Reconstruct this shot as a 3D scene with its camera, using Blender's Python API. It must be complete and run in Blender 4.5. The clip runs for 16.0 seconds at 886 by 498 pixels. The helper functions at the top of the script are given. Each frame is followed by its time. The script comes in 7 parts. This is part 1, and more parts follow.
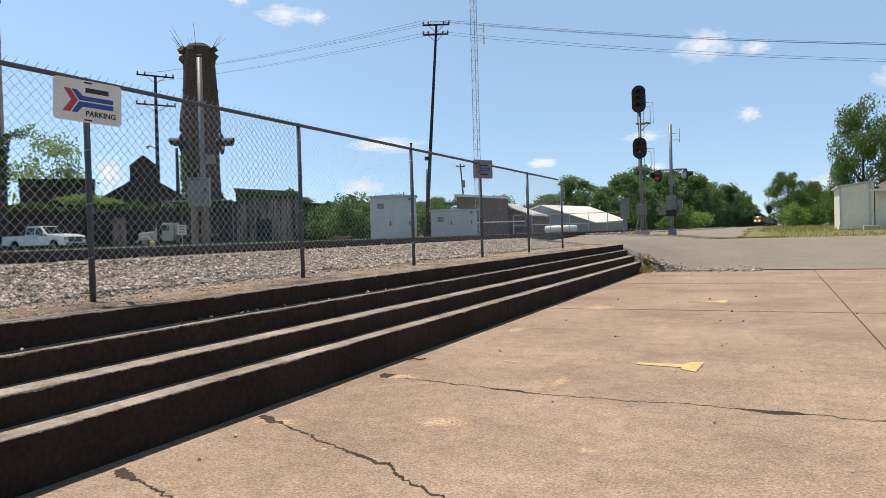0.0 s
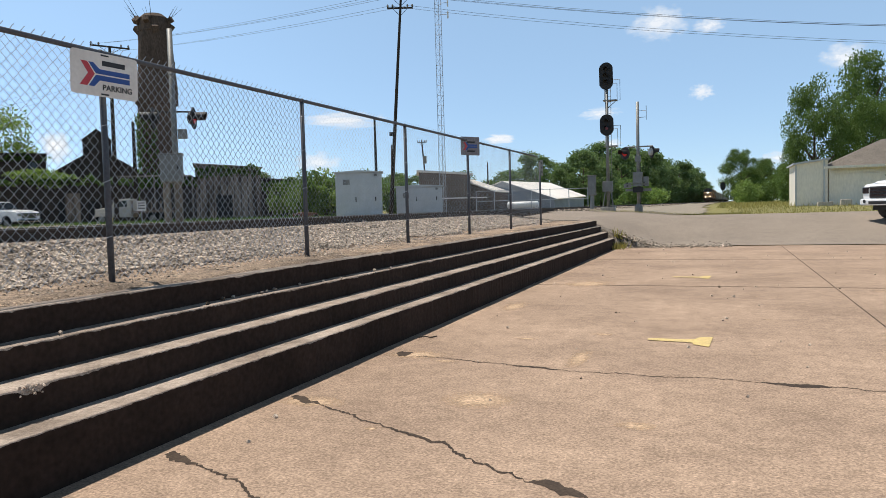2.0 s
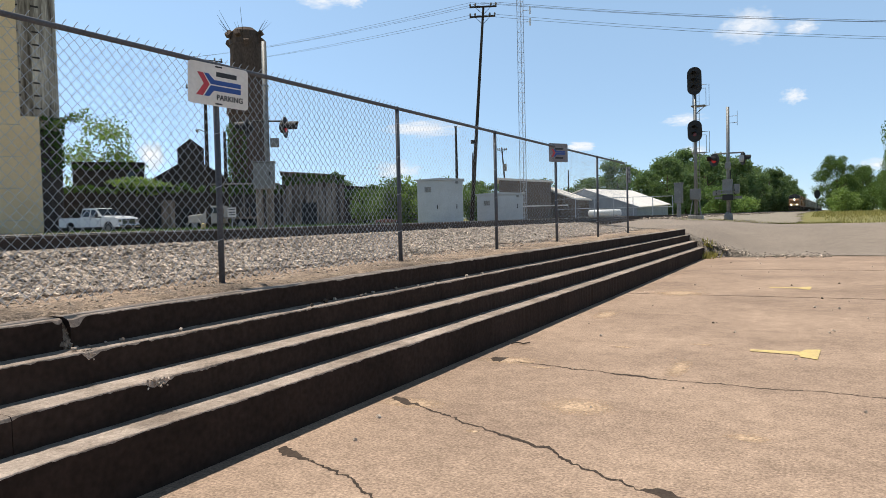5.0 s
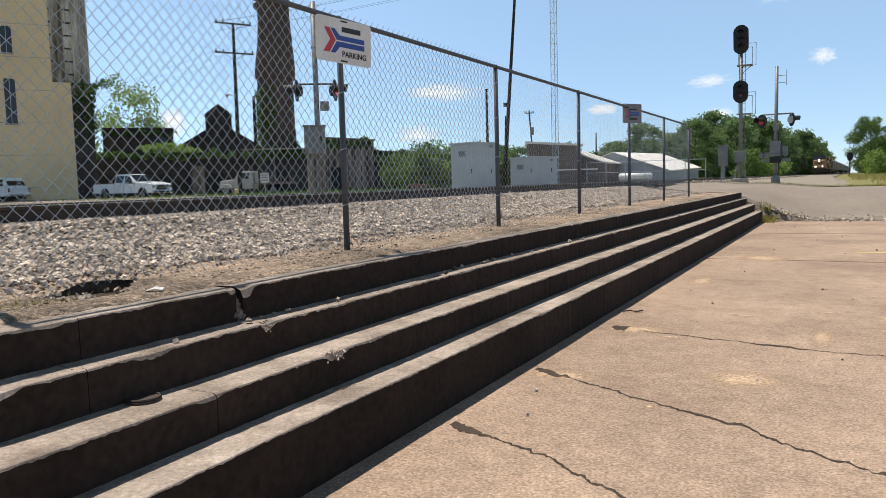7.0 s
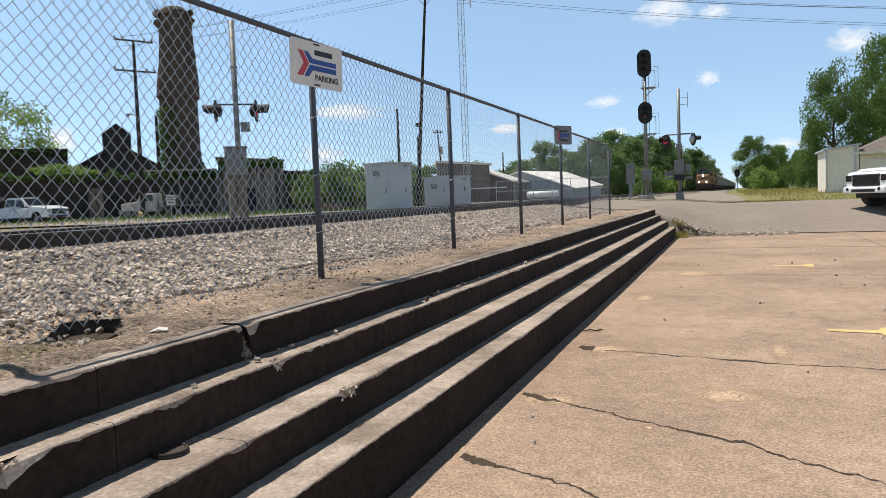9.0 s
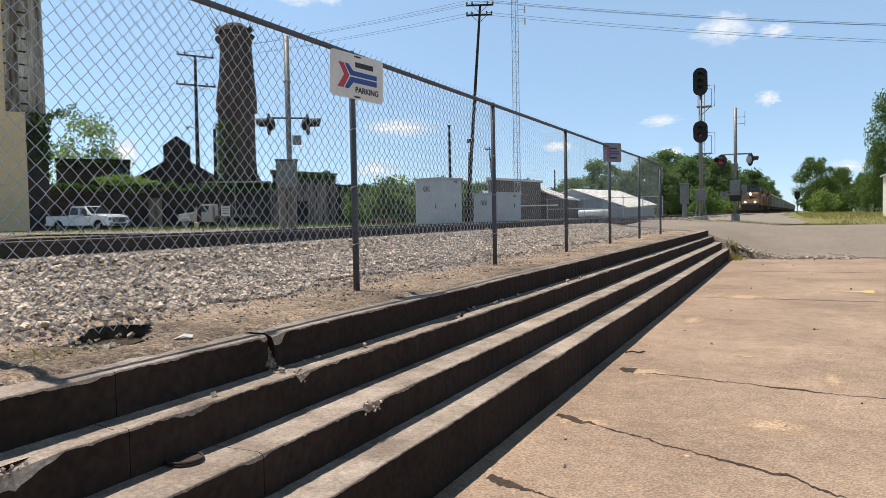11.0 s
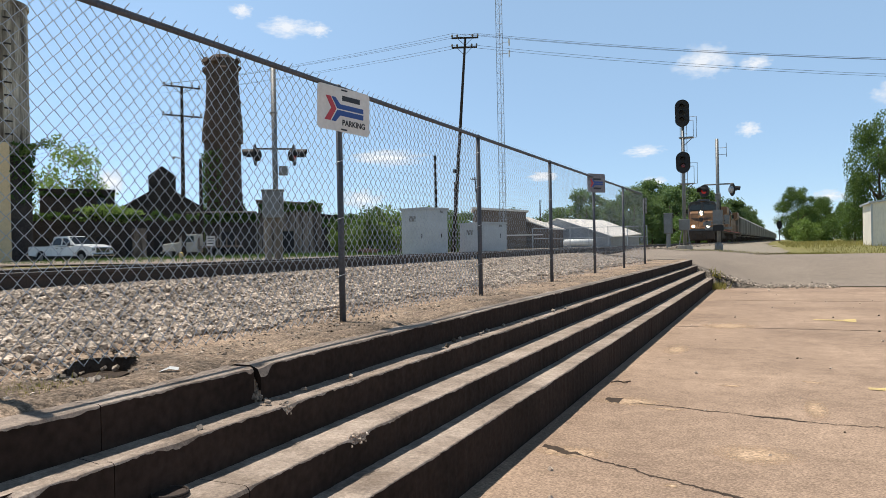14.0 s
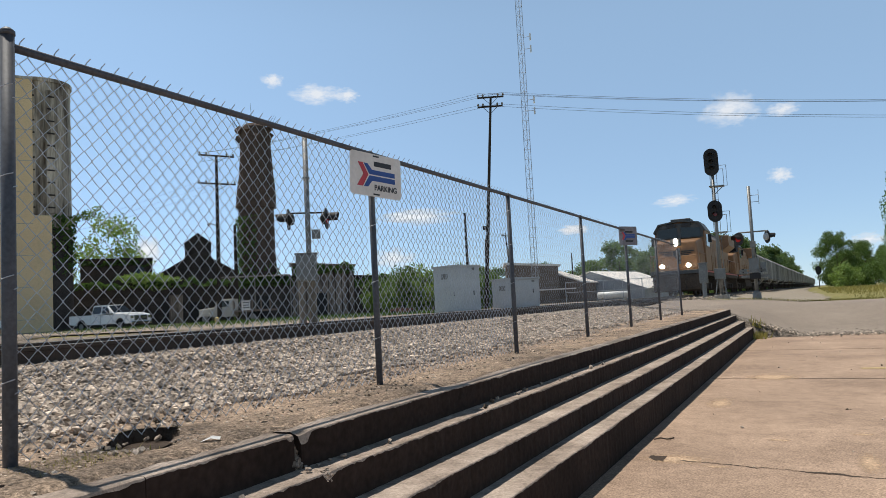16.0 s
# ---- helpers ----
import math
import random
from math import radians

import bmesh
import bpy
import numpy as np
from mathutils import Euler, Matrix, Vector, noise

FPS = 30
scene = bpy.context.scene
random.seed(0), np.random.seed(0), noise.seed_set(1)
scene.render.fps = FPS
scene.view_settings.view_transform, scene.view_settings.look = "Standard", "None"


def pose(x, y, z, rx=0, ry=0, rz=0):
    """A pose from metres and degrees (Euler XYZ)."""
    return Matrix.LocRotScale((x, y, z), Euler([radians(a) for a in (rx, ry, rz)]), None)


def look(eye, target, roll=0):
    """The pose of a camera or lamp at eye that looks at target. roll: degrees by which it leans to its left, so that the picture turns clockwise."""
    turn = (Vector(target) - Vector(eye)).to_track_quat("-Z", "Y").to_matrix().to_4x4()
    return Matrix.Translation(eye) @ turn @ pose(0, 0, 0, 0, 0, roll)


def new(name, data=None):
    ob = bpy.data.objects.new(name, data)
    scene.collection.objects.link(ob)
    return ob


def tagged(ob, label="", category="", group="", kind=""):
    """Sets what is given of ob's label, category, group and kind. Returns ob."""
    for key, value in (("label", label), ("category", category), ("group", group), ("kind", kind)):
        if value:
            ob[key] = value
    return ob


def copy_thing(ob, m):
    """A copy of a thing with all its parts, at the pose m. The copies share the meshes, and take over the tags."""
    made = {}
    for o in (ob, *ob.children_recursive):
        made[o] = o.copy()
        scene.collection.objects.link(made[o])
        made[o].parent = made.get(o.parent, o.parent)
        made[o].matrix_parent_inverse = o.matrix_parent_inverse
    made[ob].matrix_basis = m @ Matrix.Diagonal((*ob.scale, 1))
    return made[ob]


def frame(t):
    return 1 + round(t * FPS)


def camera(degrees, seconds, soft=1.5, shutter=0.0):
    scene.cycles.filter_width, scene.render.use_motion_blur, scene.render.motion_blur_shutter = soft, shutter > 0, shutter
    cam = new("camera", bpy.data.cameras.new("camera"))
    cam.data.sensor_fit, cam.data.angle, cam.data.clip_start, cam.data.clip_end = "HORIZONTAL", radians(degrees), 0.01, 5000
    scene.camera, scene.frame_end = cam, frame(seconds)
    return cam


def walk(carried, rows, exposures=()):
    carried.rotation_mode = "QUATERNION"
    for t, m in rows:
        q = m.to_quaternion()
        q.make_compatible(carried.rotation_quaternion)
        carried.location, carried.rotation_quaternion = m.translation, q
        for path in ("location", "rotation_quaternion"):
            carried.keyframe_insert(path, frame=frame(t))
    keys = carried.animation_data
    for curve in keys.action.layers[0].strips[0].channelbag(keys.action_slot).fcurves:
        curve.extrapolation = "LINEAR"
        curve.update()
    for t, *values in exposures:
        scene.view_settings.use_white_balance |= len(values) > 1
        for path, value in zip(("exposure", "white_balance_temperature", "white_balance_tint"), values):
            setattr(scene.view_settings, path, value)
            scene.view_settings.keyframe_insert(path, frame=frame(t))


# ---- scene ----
cam = camera(61.8, 16.0, 0.8)
EXPOSURES = [(0, 0.02), (3.5, 0.03), (6, 0.08), (12.5, 0.07), (14.5, 0.0), (15.3, -0.1), (16, -0.12)]
PATH = [
    (0, (0.614, 0.224, 1.369), (-0.201, 2.05, 1.329), -1.6),
    (0.5, (0.371, 0.167, 1.369), (-0.469, 1.978, 1.237), -3.2),
    (1, (0.203, 0.042, 1.391), (-0.625, 1.859, 1.268), -3.4),
    (1.5, (0.085, 0.014, 1.4), (-0.681, 1.858, 1.284), -2.3),
    (2, (0.073, 0.012, 1.406), (-0.637, 1.878, 1.298), -1.6),
    (2.5, (0.056, 0.006, 1.409), (-0.678, 1.865, 1.351), -1.7),
    (3, (0.041, -0.002, 1.405), (-0.821, 1.803, 1.378), -1.8),
    (3.5, (0.039, -0.014, 1.405), (-0.868, 1.769, 1.389), -1.7),
    (3.7, (0.04, -0.016, 1.404), (-0.883, 1.758, 1.388), -1.6),
    (5.8, (-0.404, -0.118, 1.384), (-1.297, 1.666, 1.256), -1.3),
    (6, (-0.534, -0.113, 1.392), (-1.443, 1.663, 1.253), -1.1),
    (6.5, (-0.812, -0.221, 1.415), (-1.772, 1.526, 1.252), -2.1),
    (7, (-1.03, -0.259, 1.4), (-1.981, 1.492, 1.225), -1.6),
    (7.5, (-1.248, -0.209, 1.424), (-2.069, 1.608, 1.262), -1.6),
    (8, (-1.422, -0.217, 1.434), (-2.21, 1.615, 1.282), -1.5),
    (8.5, (-1.639, -0.241, 1.449), (-2.383, 1.611, 1.316), -2.3),
    (8.7, (-1.605, -0.43, 1.47), (-2.327, 1.431, 1.336), -2.4),
    (10.8, (-1.516, -0.278, 1.441), (-2.349, 1.538, 1.347), -0.8),
    (11, (-1.507, -0.307, 1.448), (-2.356, 1.502, 1.363), -1.1),
    (11.5, (-1.498, -0.32, 1.456), (-2.346, 1.489, 1.371), -1.1),
    (12, (-1.486, -0.339, 1.452), (-2.3, 1.486, 1.374), -1.1),
    (12.5, (-1.49, -0.341, 1.452), (-2.305, 1.483, 1.373), -1.1),
    (13, (-1.489, -0.347, 1.454), (-2.307, 1.477, 1.38), -1.1),
    (13.5, (-1.488, -0.348, 1.456), (-2.306, 1.477, 1.407), -1.1),
    (14, (-1.49, -0.343, 1.46), (-2.304, 1.484, 1.454), -1.2),
    (14.5, (-1.487, -0.351, 1.461), (-2.289, 1.481, 1.472), -1.4),
    (15, (-1.476, -0.378, 1.476), (-2.277, 1.454, 1.543), -1.8),
    (15.5, (-1.484, -0.382, 1.487), (-2.326, 1.427, 1.631), -2.4),
    (16, (-1.488, -0.379, 1.485), (-2.372, 1.409, 1.636), -3.0),
]
walk(cam, [(t, look(eye, target, roll)) for t, eye, target, roll in PATH], EXPOSURES)

# ---------------------------------------------------------------- light
SUN_EL = 69.0  # the sun stands over the tracks, shadows fall towards +x and a little towards -y
world = bpy.data.worlds.new("sky")
scene.world = world
world.use_nodes = True
wn = world.node_tree
sky = wn.nodes.new("ShaderNodeTexSky")
sky.sky_type = "NISHITA"
sky.sun_disc = False
sky.sun_elevation = radians(SUN_EL)
sky.sun_rotation = radians(-77)
sky.air_density, sky.dust_density, sky.ozone_density = 0.7, 0.0, 3.5
haze = wn.nodes.new("ShaderNodeMix")  # thin even summer haze over the blue
haze.data_type = "RGBA"
haze.inputs["Factor"].default_value = 0.62
haze.inputs["B"].default_value = (2.4, 3.55, 4.75, 1)
wn.links.new(sky.outputs[0], haze.inputs["A"])
direction, height, deepen, zenith = wn.nodes.new("ShaderNodeTexCoord"), wn.nodes.new("ShaderNodeSeparateXYZ"), wn.nodes.new("ShaderNodeMapRange"), wn.nodes.new("ShaderNodeMix")
deepen.interpolation_type = "SMOOTHSTEP"  # the blue deepens from the haze near the horizon to the zenith
deepen.inputs["From Min"].default_value, deepen.inputs["From Max"].default_value = 0.34, 0.78
deepen.inputs["To Min"].default_value, deepen.inputs["To Max"].default_value = 1.0, 0.2
zenith.data_type, zenith.blend_type = "RGBA", "MULTIPLY"
zenith.inputs["Factor"].default_value = 1.0
sunward, glare = wn.nodes.new("ShaderNodeMapRange"), wn.nodes.new("ShaderNodeMath")
sunward.interpolation_type = "SMOOTHSTEP"  # and brightens towards the side on which the sun stands
sunward.inputs["From Min"].default_value, sunward.inputs["From Max"].default_value = 0.25, 0.95
sunward.inputs["To Min"].default_value, sunward.inputs["To Max"].default_value = 1.0, 1.22
glare.operation = "MULTIPLY"
flip = wn.nodes.new("ShaderNodeMath")
flip.operation = "MULTIPLY"
flip.inputs[1].default_value = -1.0
wn.links.new(height.outputs["X"], flip.inputs[0])
wn.links.new(flip.outputs[0], sunward.inputs[0])
wn.links.new(direction.outputs["Generated"], height.inputs[0])
wn.links.new(height.outputs["Z"], deepen.inputs[0])
wn.links.new(haze.outputs["Result"], zenith.inputs["A"])
wn.links.new(deepen.outputs[0], glare.inputs[0])
wn.links.new(sunward.outputs[0], glare.inputs[1])
wn.links.new(glare.outputs[0], zenith.inputs["B"])
wn.links.new(zenith.outputs["Result"], wn.nodes["Background"].inputs[0])
wn.nodes["Background"].inputs[1].default_value = 0.168
sun = new("sun", bpy.data.lights.new("sun", "SUN"))
sun.data.energy, sun.data.angle, sun.data.color = 5.0, radians(0.55), (1.0, 0.94, 0.855)
sun.matrix_world = look((-math.cos(radians(SUN_EL)) * 48.7, math.cos(radians(SUN_EL)) * 11.2, math.sin(radians(SUN_EL)) * 50), (0, 0, 0))


# ---------------------------------------------------------------- materials
def material(name, color, rough=0.8, metal=0.0, dark=None, scale=4.0, detail=60.0, bump=0.0, vary=0.0, mix=0.6, fine=0.25, coord="Object", emit=None, stretch=(1, 1, 1), pebbles=None, mottle=0.0):
    """Noise at two scales between color and dark, fine relief, a random shade per object."""
    m = bpy.data.materials.new(name)
    m.use_nodes = True
    n, l = m.node_tree.nodes, m.node_tree.links
    b = n["Principled BSDF"]
    b.inputs["Roughness"].default_value, b.inputs["Metallic"].default_value = rough, metal
    if rough >= 0.8:
        b.inputs["Specular IOR Level"].default_value = 0.12
    dark = dark or tuple(c * 0.6 for c in color)
    tc = n.new("ShaderNodeTexCoord")
    mp = n.new("ShaderNodeMapping")
    mp.inputs["Scale"].default_value = stretch
    l.new(tc.outputs[coord], mp.inputs[0])
    big, small = n.new("ShaderNodeTexNoise"), n.new("ShaderNodeTexNoise")
    big.inputs["Scale"].default_value, big.inputs["Detail"].default_value, big.inputs["Roughness"].default_value = scale, 5, 0.62
    small.inputs["Scale"].default_value, small.inputs["Detail"].default_value = detail, 4
    for t in (big, small):
        l.new(mp.outputs[0], t.inputs["Vector"])
    ramp = n.new("ShaderNodeMapRange")
    ramp.inputs["From Min"].default_value, ramp.inputs["From Max"].default_value = 0.36, 0.66
    ramp.inputs["To Min"].default_value, ramp.inputs["To Max"].default_value = 0.0, mix
    l.new(big.outputs[0], ramp.inputs[0])
    mx = n.new("ShaderNodeMix")
    mx.data_type = "RGBA"
    mx.inputs["A"].default_value, mx.inputs["B"].default_value = (*color, 1), (*dark, 1)
    l.new(ramp.outputs[0], mx.inputs["Factor"])
    sp = n.new("ShaderNodeMapRange")
    sp.inputs["From Min"].default_value, sp.inputs["From Max"].default_value = 0.3, 0.7
    sp.inputs["To Min"].default_value, sp.inputs["To Max"].default_value = 1 - fine, 1 + fine
    l.new(small.outputs[0], sp.inputs[0])
    mul = n.new("ShaderNodeMix")
    mul.data_type, mul.blend_type = "RGBA", "MULTIPLY"
    mul.inputs["Factor"].default_value = 1
    l.new(mx.outputs["Result"], mul.inputs["A"])
    l.new(sp.outputs[0], mul.inputs["B"])
    out = mul.outputs["Result"]
    if pebbles:  # single grains of stone in the surface, each of its own shade
        vo, vs, pm, pr = n.new("ShaderNodeTexVoronoi"), n.new("ShaderNodeSeparateColor"), n.new("ShaderNodeMix"), n.new("ShaderNodeMapRange")
        vo.inputs["Scale"].default_value = pebbles[0]
        pm.data_type, pm.blend_type = "RGBA", "MULTIPLY"
        pm.inputs["Factor"].default_value = 1
        pr.inputs["To Min"].default_value, pr.inputs["To Max"].default_value = 1 - pebbles[1], 1 + pebbles[1]
        l.new(mp.outputs[0], vo.inputs["Vector"])
        l.new(vo.outputs["Color"], vs.inputs[0])
        l.new(vs.outputs[0], pr.inputs[0])
        l.new(out, pm.inputs["A"])
        l.new(pr.outputs[0], pm.inputs["B"])
        out = pm.outputs["Result"]
    if mottle:  # blotches of a hand's width
        mo, mr2, mm = n.new("ShaderNodeTexNoise"), n.new("ShaderNodeMapRange"), n.new("ShaderNodeMix")
        mo.inputs["Scale"].default_value, mo.inputs["Detail"].default_value, mo.inputs["Roughness"].default_value = 5.5, 6, 0.75
        mr2.inputs["From Min"].default_value, mr2.inputs["From Max"].default_value = 0.3, 0.7
        mr2.inputs["To Min"].default_value, mr2.inputs["To Max"].default_value = 1 - mottle, 1 + mottle
        mm.data_type, mm.blend_type = "RGBA", "MULTIPLY"
        mm.inputs["Factor"].default_value = 1
        l.new(mp.outputs[0], mo.inputs["Vector"])
        l.new(mo.outputs[0], mr2.inputs[0])
        l.new(out, mm.inputs["A"])
        l.new(mr2.outputs[0], mm.inputs["B"])
        out = mm.outputs["Result"]
    if vary:
        oi, g = n.new("ShaderNodeObjectInfo"), n.new("ShaderNodeNewGeometry")
        ad = n.new("ShaderNodeMath")
        ad.operation = "ADD"
        l.new(oi.outputs["Random"], ad.inputs[0])
        l.new(g.outputs["Random Per Island"], ad.inputs[1])
        vr = n.new("ShaderNodeMapRange")
        vr.inputs["From Max"].default_value = 2.0
        vr.inputs["To Min"].default_value, vr.inputs["To Max"].default_value = 1 - vary, 1 + vary
        l.new(ad.outputs[0], vr.inputs[0])
        m2 = n.new("ShaderNodeMix")
        m2.data_type, m2.blend_type = "RGBA", "MULTIPLY"
        m2.inputs["Factor"].default_value = 1
        l.new(out, m2.inputs["A"])
        l.new(vr.outputs[0], m2.inputs["B"])
        out = m2.outputs["Result"]
    l.new(out, b.inputs["Base Color"])
    if bump:
        bp = n.new("ShaderNodeBump")
        bp.inputs["Strength"].default_value, bp.inputs["Distance"].default_value = 1.0, bump
        l.new(small.outputs[0], bp.inputs["Height"])
        l.new(bp.outputs[0], b.inputs["Normal"])
    if emit:
        b.inputs["Emission Color"].default_value, b.inputs["Emission Strength"].default_value = (*emit[:3], 1), emit[3]
    return m


def leaf_material(name, color, dark):
    m = material(name, color, 0.6, dark=dark, scale=0.5, detail=8, vary=0.45, mix=0.7)
    b = m.node_tree.nodes["Principled BSDF"]
    b.inputs["Transmission Weight"].default_value = 0.0
    b.inputs["Specular IOR Level"].default_value = 0.25
    n, l = m.node_tree.nodes, m.node_tree.links
    tr = n.new("ShaderNodeBsdfTranslucent")
    tr.inputs[0].default_value = (color[0] * 1.5, color[1] * 1.6, color[2], 1)
    ms = n.new("ShaderNodeMixShader")
    ms.inputs[0].default_value = 0.3
    l.new(b.outputs[0], ms.inputs[1])
    l.new(tr.outputs[0], ms.inputs[2])
    l.new(ms.outputs[0], n["Material Output"].inputs[0])
    return m


LOT = material("exposed_aggregate_concrete", (0.39, 0.28, 0.203), 0.9, dark=(0.27, 0.192, 0.14), scale=0.55, detail=60, bump=0.003, fine=0.3, vary=0.05, mix=1.0, pebbles=(80, 0.22), mottle=0.2)
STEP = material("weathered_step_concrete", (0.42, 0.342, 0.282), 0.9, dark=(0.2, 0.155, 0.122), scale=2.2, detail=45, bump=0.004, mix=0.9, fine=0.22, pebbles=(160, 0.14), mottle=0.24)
# Near-black because the risers' shade is put into the colour.
RISER_SHADE = material("shaded_riser_concrete", (0.042, 0.028, 0.022), 0.95, dark=(0.017, 0.012, 0.0095), scale=1.3, detail=25, bump=0.006)
CRACKM = material("tar_crack", (0.075, 0.055, 0.042), 0.9, dark=(0.035, 0.027, 0.022), scale=6)
STAIN = material("rusty_soil_stain", (0.57, 0.41, 0.28), 0.95, dark=(0.5, 0.35, 0.22), scale=4, detail=38, fine=0.3, pebbles=(62, 0.3))


def soft_edge(m):
    """Let a stain thin out towards its rim."""
    n, l = m.node_tree.nodes, m.node_tree.links
    tc, mp, gr, no, ad, mr = n.new("ShaderNodeTexCoord"), n.new("ShaderNodeMapping"), n.new("ShaderNodeTexGradient"), n.new("ShaderNodeTexNoise"), n.new("ShaderNodeMath"), n.new("ShaderNodeMapRange")
    mp.inputs["Location"].default_value, mp.inputs["Scale"].default_value = (-1, -1, 0), (2, 2, 0)
    gr.gradient_type, ad.operation = "SPHERICAL", "MULTIPLY_ADD"
    no.inputs["Scale"].default_value, no.inputs["Detail"].default_value = 14, 6
    mr.inputs["From Min"].default_value, mr.inputs["From Max"].default_value = 0.35, 1.1
    mr.inputs["To Max"].default_value = 0.8
    l.new(tc.outputs["Generated"], mp.inputs[0])
    l.new(mp.outputs[0], gr.inputs[0])
    l.new(tc.outputs["Object"], no.inputs["Vector"])
    l.new(no.outputs[0], ad.inputs[0])
    ad.inputs[1].default_value = 0.7
    l.new(gr.outputs[0], ad.inputs[2])
    l.new(ad.outputs[0], mr.inputs[0])
    l.new(mr.outputs[0], n["Principled BSDF"].inputs["Alpha"])


soft_edge(STAIN)
ASPHALT = material("sunbleached_asphalt", (0.285, 0.235, 0.19), 0.9, dark=(0.2, 0.165, 0.135), scale=0.35, detail=45, bump=0.004, fine=0.35, mottle=0.12)
DIRT = material("dry_sandy_dirt", (0.41, 0.298, 0.21), 0.95, dark=(0.19, 0.145, 0.108), scale=1.7, detail=40, bump=0.02, fine=0.5, mix=1.0, pebbles=(150, 0.4), mottle=0.3)
GRAVEL = material("grey_gravel_ground", (0.22, 0.185, 0.15), 0.95, dark=(0.11, 0.092, 0.075), scale=0.8, detail=16, bump=0.03, fine=0.45, pebbles=(22, 0.6))
STONE = material("ballast_stone", (0.5, 0.415, 0.335), 0.9, dark=(0.16, 0.128, 0.1), scale=9, detail=60, vary=0.62, fine=0.35, pebbles=(15, 0.5))
# Dark grit; as ballast bed it colours the stones' gaps like shade.
BEDM = material("dark_grit_and_gap_shade", (0.11, 0.09, 0.072), 0.95, dark=(0.055, 0.046, 0.038), scale=1.5, detail=25, bump=0.03, fine=0.45, pebbles=(30, 0.6))
PALEGRAVEL = material("pale_gravel", (0.3, 0.26, 0.205), 0.95, dark=(0.22, 0.19, 0.15), scale=0.5, detail=14, bump=0.02, fine=0.3)
GRASSGROUND = material("grassy_ground", (0.2, 0.19, 0.07), 0.95, dark=(0.24, 0.2, 0.09), scale=0.12, detail=4, bump=0.05, fine=0.4)
GRASS = leaf_material("grass_blade", (0.27, 0.24, 0.085), (0.38, 0.3, 0.14))
DRYGRASS = leaf_material("dry_weed", (0.3, 0.25, 0.09), (0.2, 0.19, 0.06))
RAIL = material("rusty_rail_steel", (0.06, 0.042, 0.033), 0.7, 0.3, dark=(0.035, 0.026, 0.021), scale=3, detail=60)
RAILTOP = material("polished_rail_head", (0.55, 0.53, 0.5), 0.25, 1.0, scale=3, detail=60, mix=0.3)
TIE = material("creosoted_tie", (0.07, 0.055, 0.044), 0.9, dark=(0.035, 0.028, 0.024), scale=5, vary=0.3, stretch=(1, 6, 6))
GALV = material("galvanised_wire", (0.44, 0.47, 0.52), 0.32, 0.0, dark=(0.28, 0.3, 0.33), scale=5, detail=80)
POST = material("weathered_galvanised_post", (0.07, 0.077, 0.092), 0.6, 0.0, dark=(0.042, 0.045, 0.053), scale=3, detail=50)
SIGNW = material("white_sign_face", (0.72, 0.7, 0.66), 0.5, dark=(0.62, 0.58, 0.52), scale=3, detail=30, fine=0.06)
# White sign face greyed to show it standing in shade.
SIGN_SHADED = material("shaded_sign_face", (0.2, 0.195, 0.21), 0.55, dark=(0.13, 0.12, 0.14), scale=5, detail=30)
SIGNR = material("red_sign_ink", (0.5, 0.045, 0.06), 0.5, scale=4, fine=0.08, mix=0.3)
SIGNB = material("blue_sign_ink", (0.02, 0.075, 0.3), 0.5, scale=4, fine=0.08, mix=0.3)
INK = material("black_sign_ink", (0.02, 0.02, 0.022), 0.5, scale=4, fine=0.1)
YELLOWP = material("worn_yellow_paint", (0.64, 0.49, 0.2), 0.8, dark=(0.46, 0.34, 0.2), scale=7, detail=70, fine=0.2)
WOODPOLE = material("dark_creosote_pole", (0.055, 0.045, 0.036), 0.9, dark=(0.03, 0.025, 0.02), scale=1.5, detail=20, stretch=(4, 4, 0.3))
GREYPOLE = material("weathered_grey_pole", (0.25, 0.235, 0.21), 0.85, dark=(0.14, 0.13, 0.115), scale=1.5, detail=20, stretch=(4, 4, 0.3))
BLACK = material("matt_black_signal", (0.012, 0.012, 0.013), 0.7, scale=3, dark=(0.02, 0.018, 0.016))
ALU = material("dull_aluminium", (0.24, 0.24, 0.23), 0.55, 0.5, dark=(0.13, 0.13, 0.125), scale=2, detail=30)
ALUW = material("silver_painted_sheet", (0.5, 0.52, 0.53), 0.5, 0.2, dark=(0.38, 0.4, 0.41), scale=0.8, detail=20, fine=0.08)
REDLENS = material("red_lens_lit", (0.4, 0.02, 0.02), 0.25, emit=(1.0, 0.05, 0.04, 0.12), fine=0.05)
REDDIM = material("red_lens_dark", (0.18, 0.015, 0.015), 0.25, fine=0.05)
GLASS = material("dark_window_glass", (0.015, 0.018, 0.02), 0.08, fine=0.05)
YELWALL = material("pale_yellow_elevator_wall", (0.8, 0.61, 0.36), 0.85, dark=(0.66, 0.49, 0.29), scale=0.25, detail=12, fine=0.1)
CONC = material("streaked_grey_concrete", (0.62, 0.57, 0.5), 0.9, dark=(0.24, 0.215, 0.185), scale=0.35, detail=9, fine=0.25, stretch=(1, 1, 0.25), mix=0.9)
SILO = material("stained_silo_concrete", (0.6, 0.53, 0.43), 0.9, dark=(0.09, 0.068, 0.05), scale=0.9, detail=9, fine=0.3, stretch=(1, 1, 0.13), mix=1.0, mottle=0.25)
RUSTSTACK = material("rusted_stack_steel", (0.125, 0.09, 0.07), 0.85, dark=(0.05, 0.039, 0.034), scale=0.4, detail=9, fine=0.35, stretch=(1, 1, 0.35))
DARKWALL = material("sooty_brick_wall", (0.075, 0.064, 0.058), 0.95, dark=(0.032, 0.028, 0.026), scale=0.8, detail=10, fine=0.3)
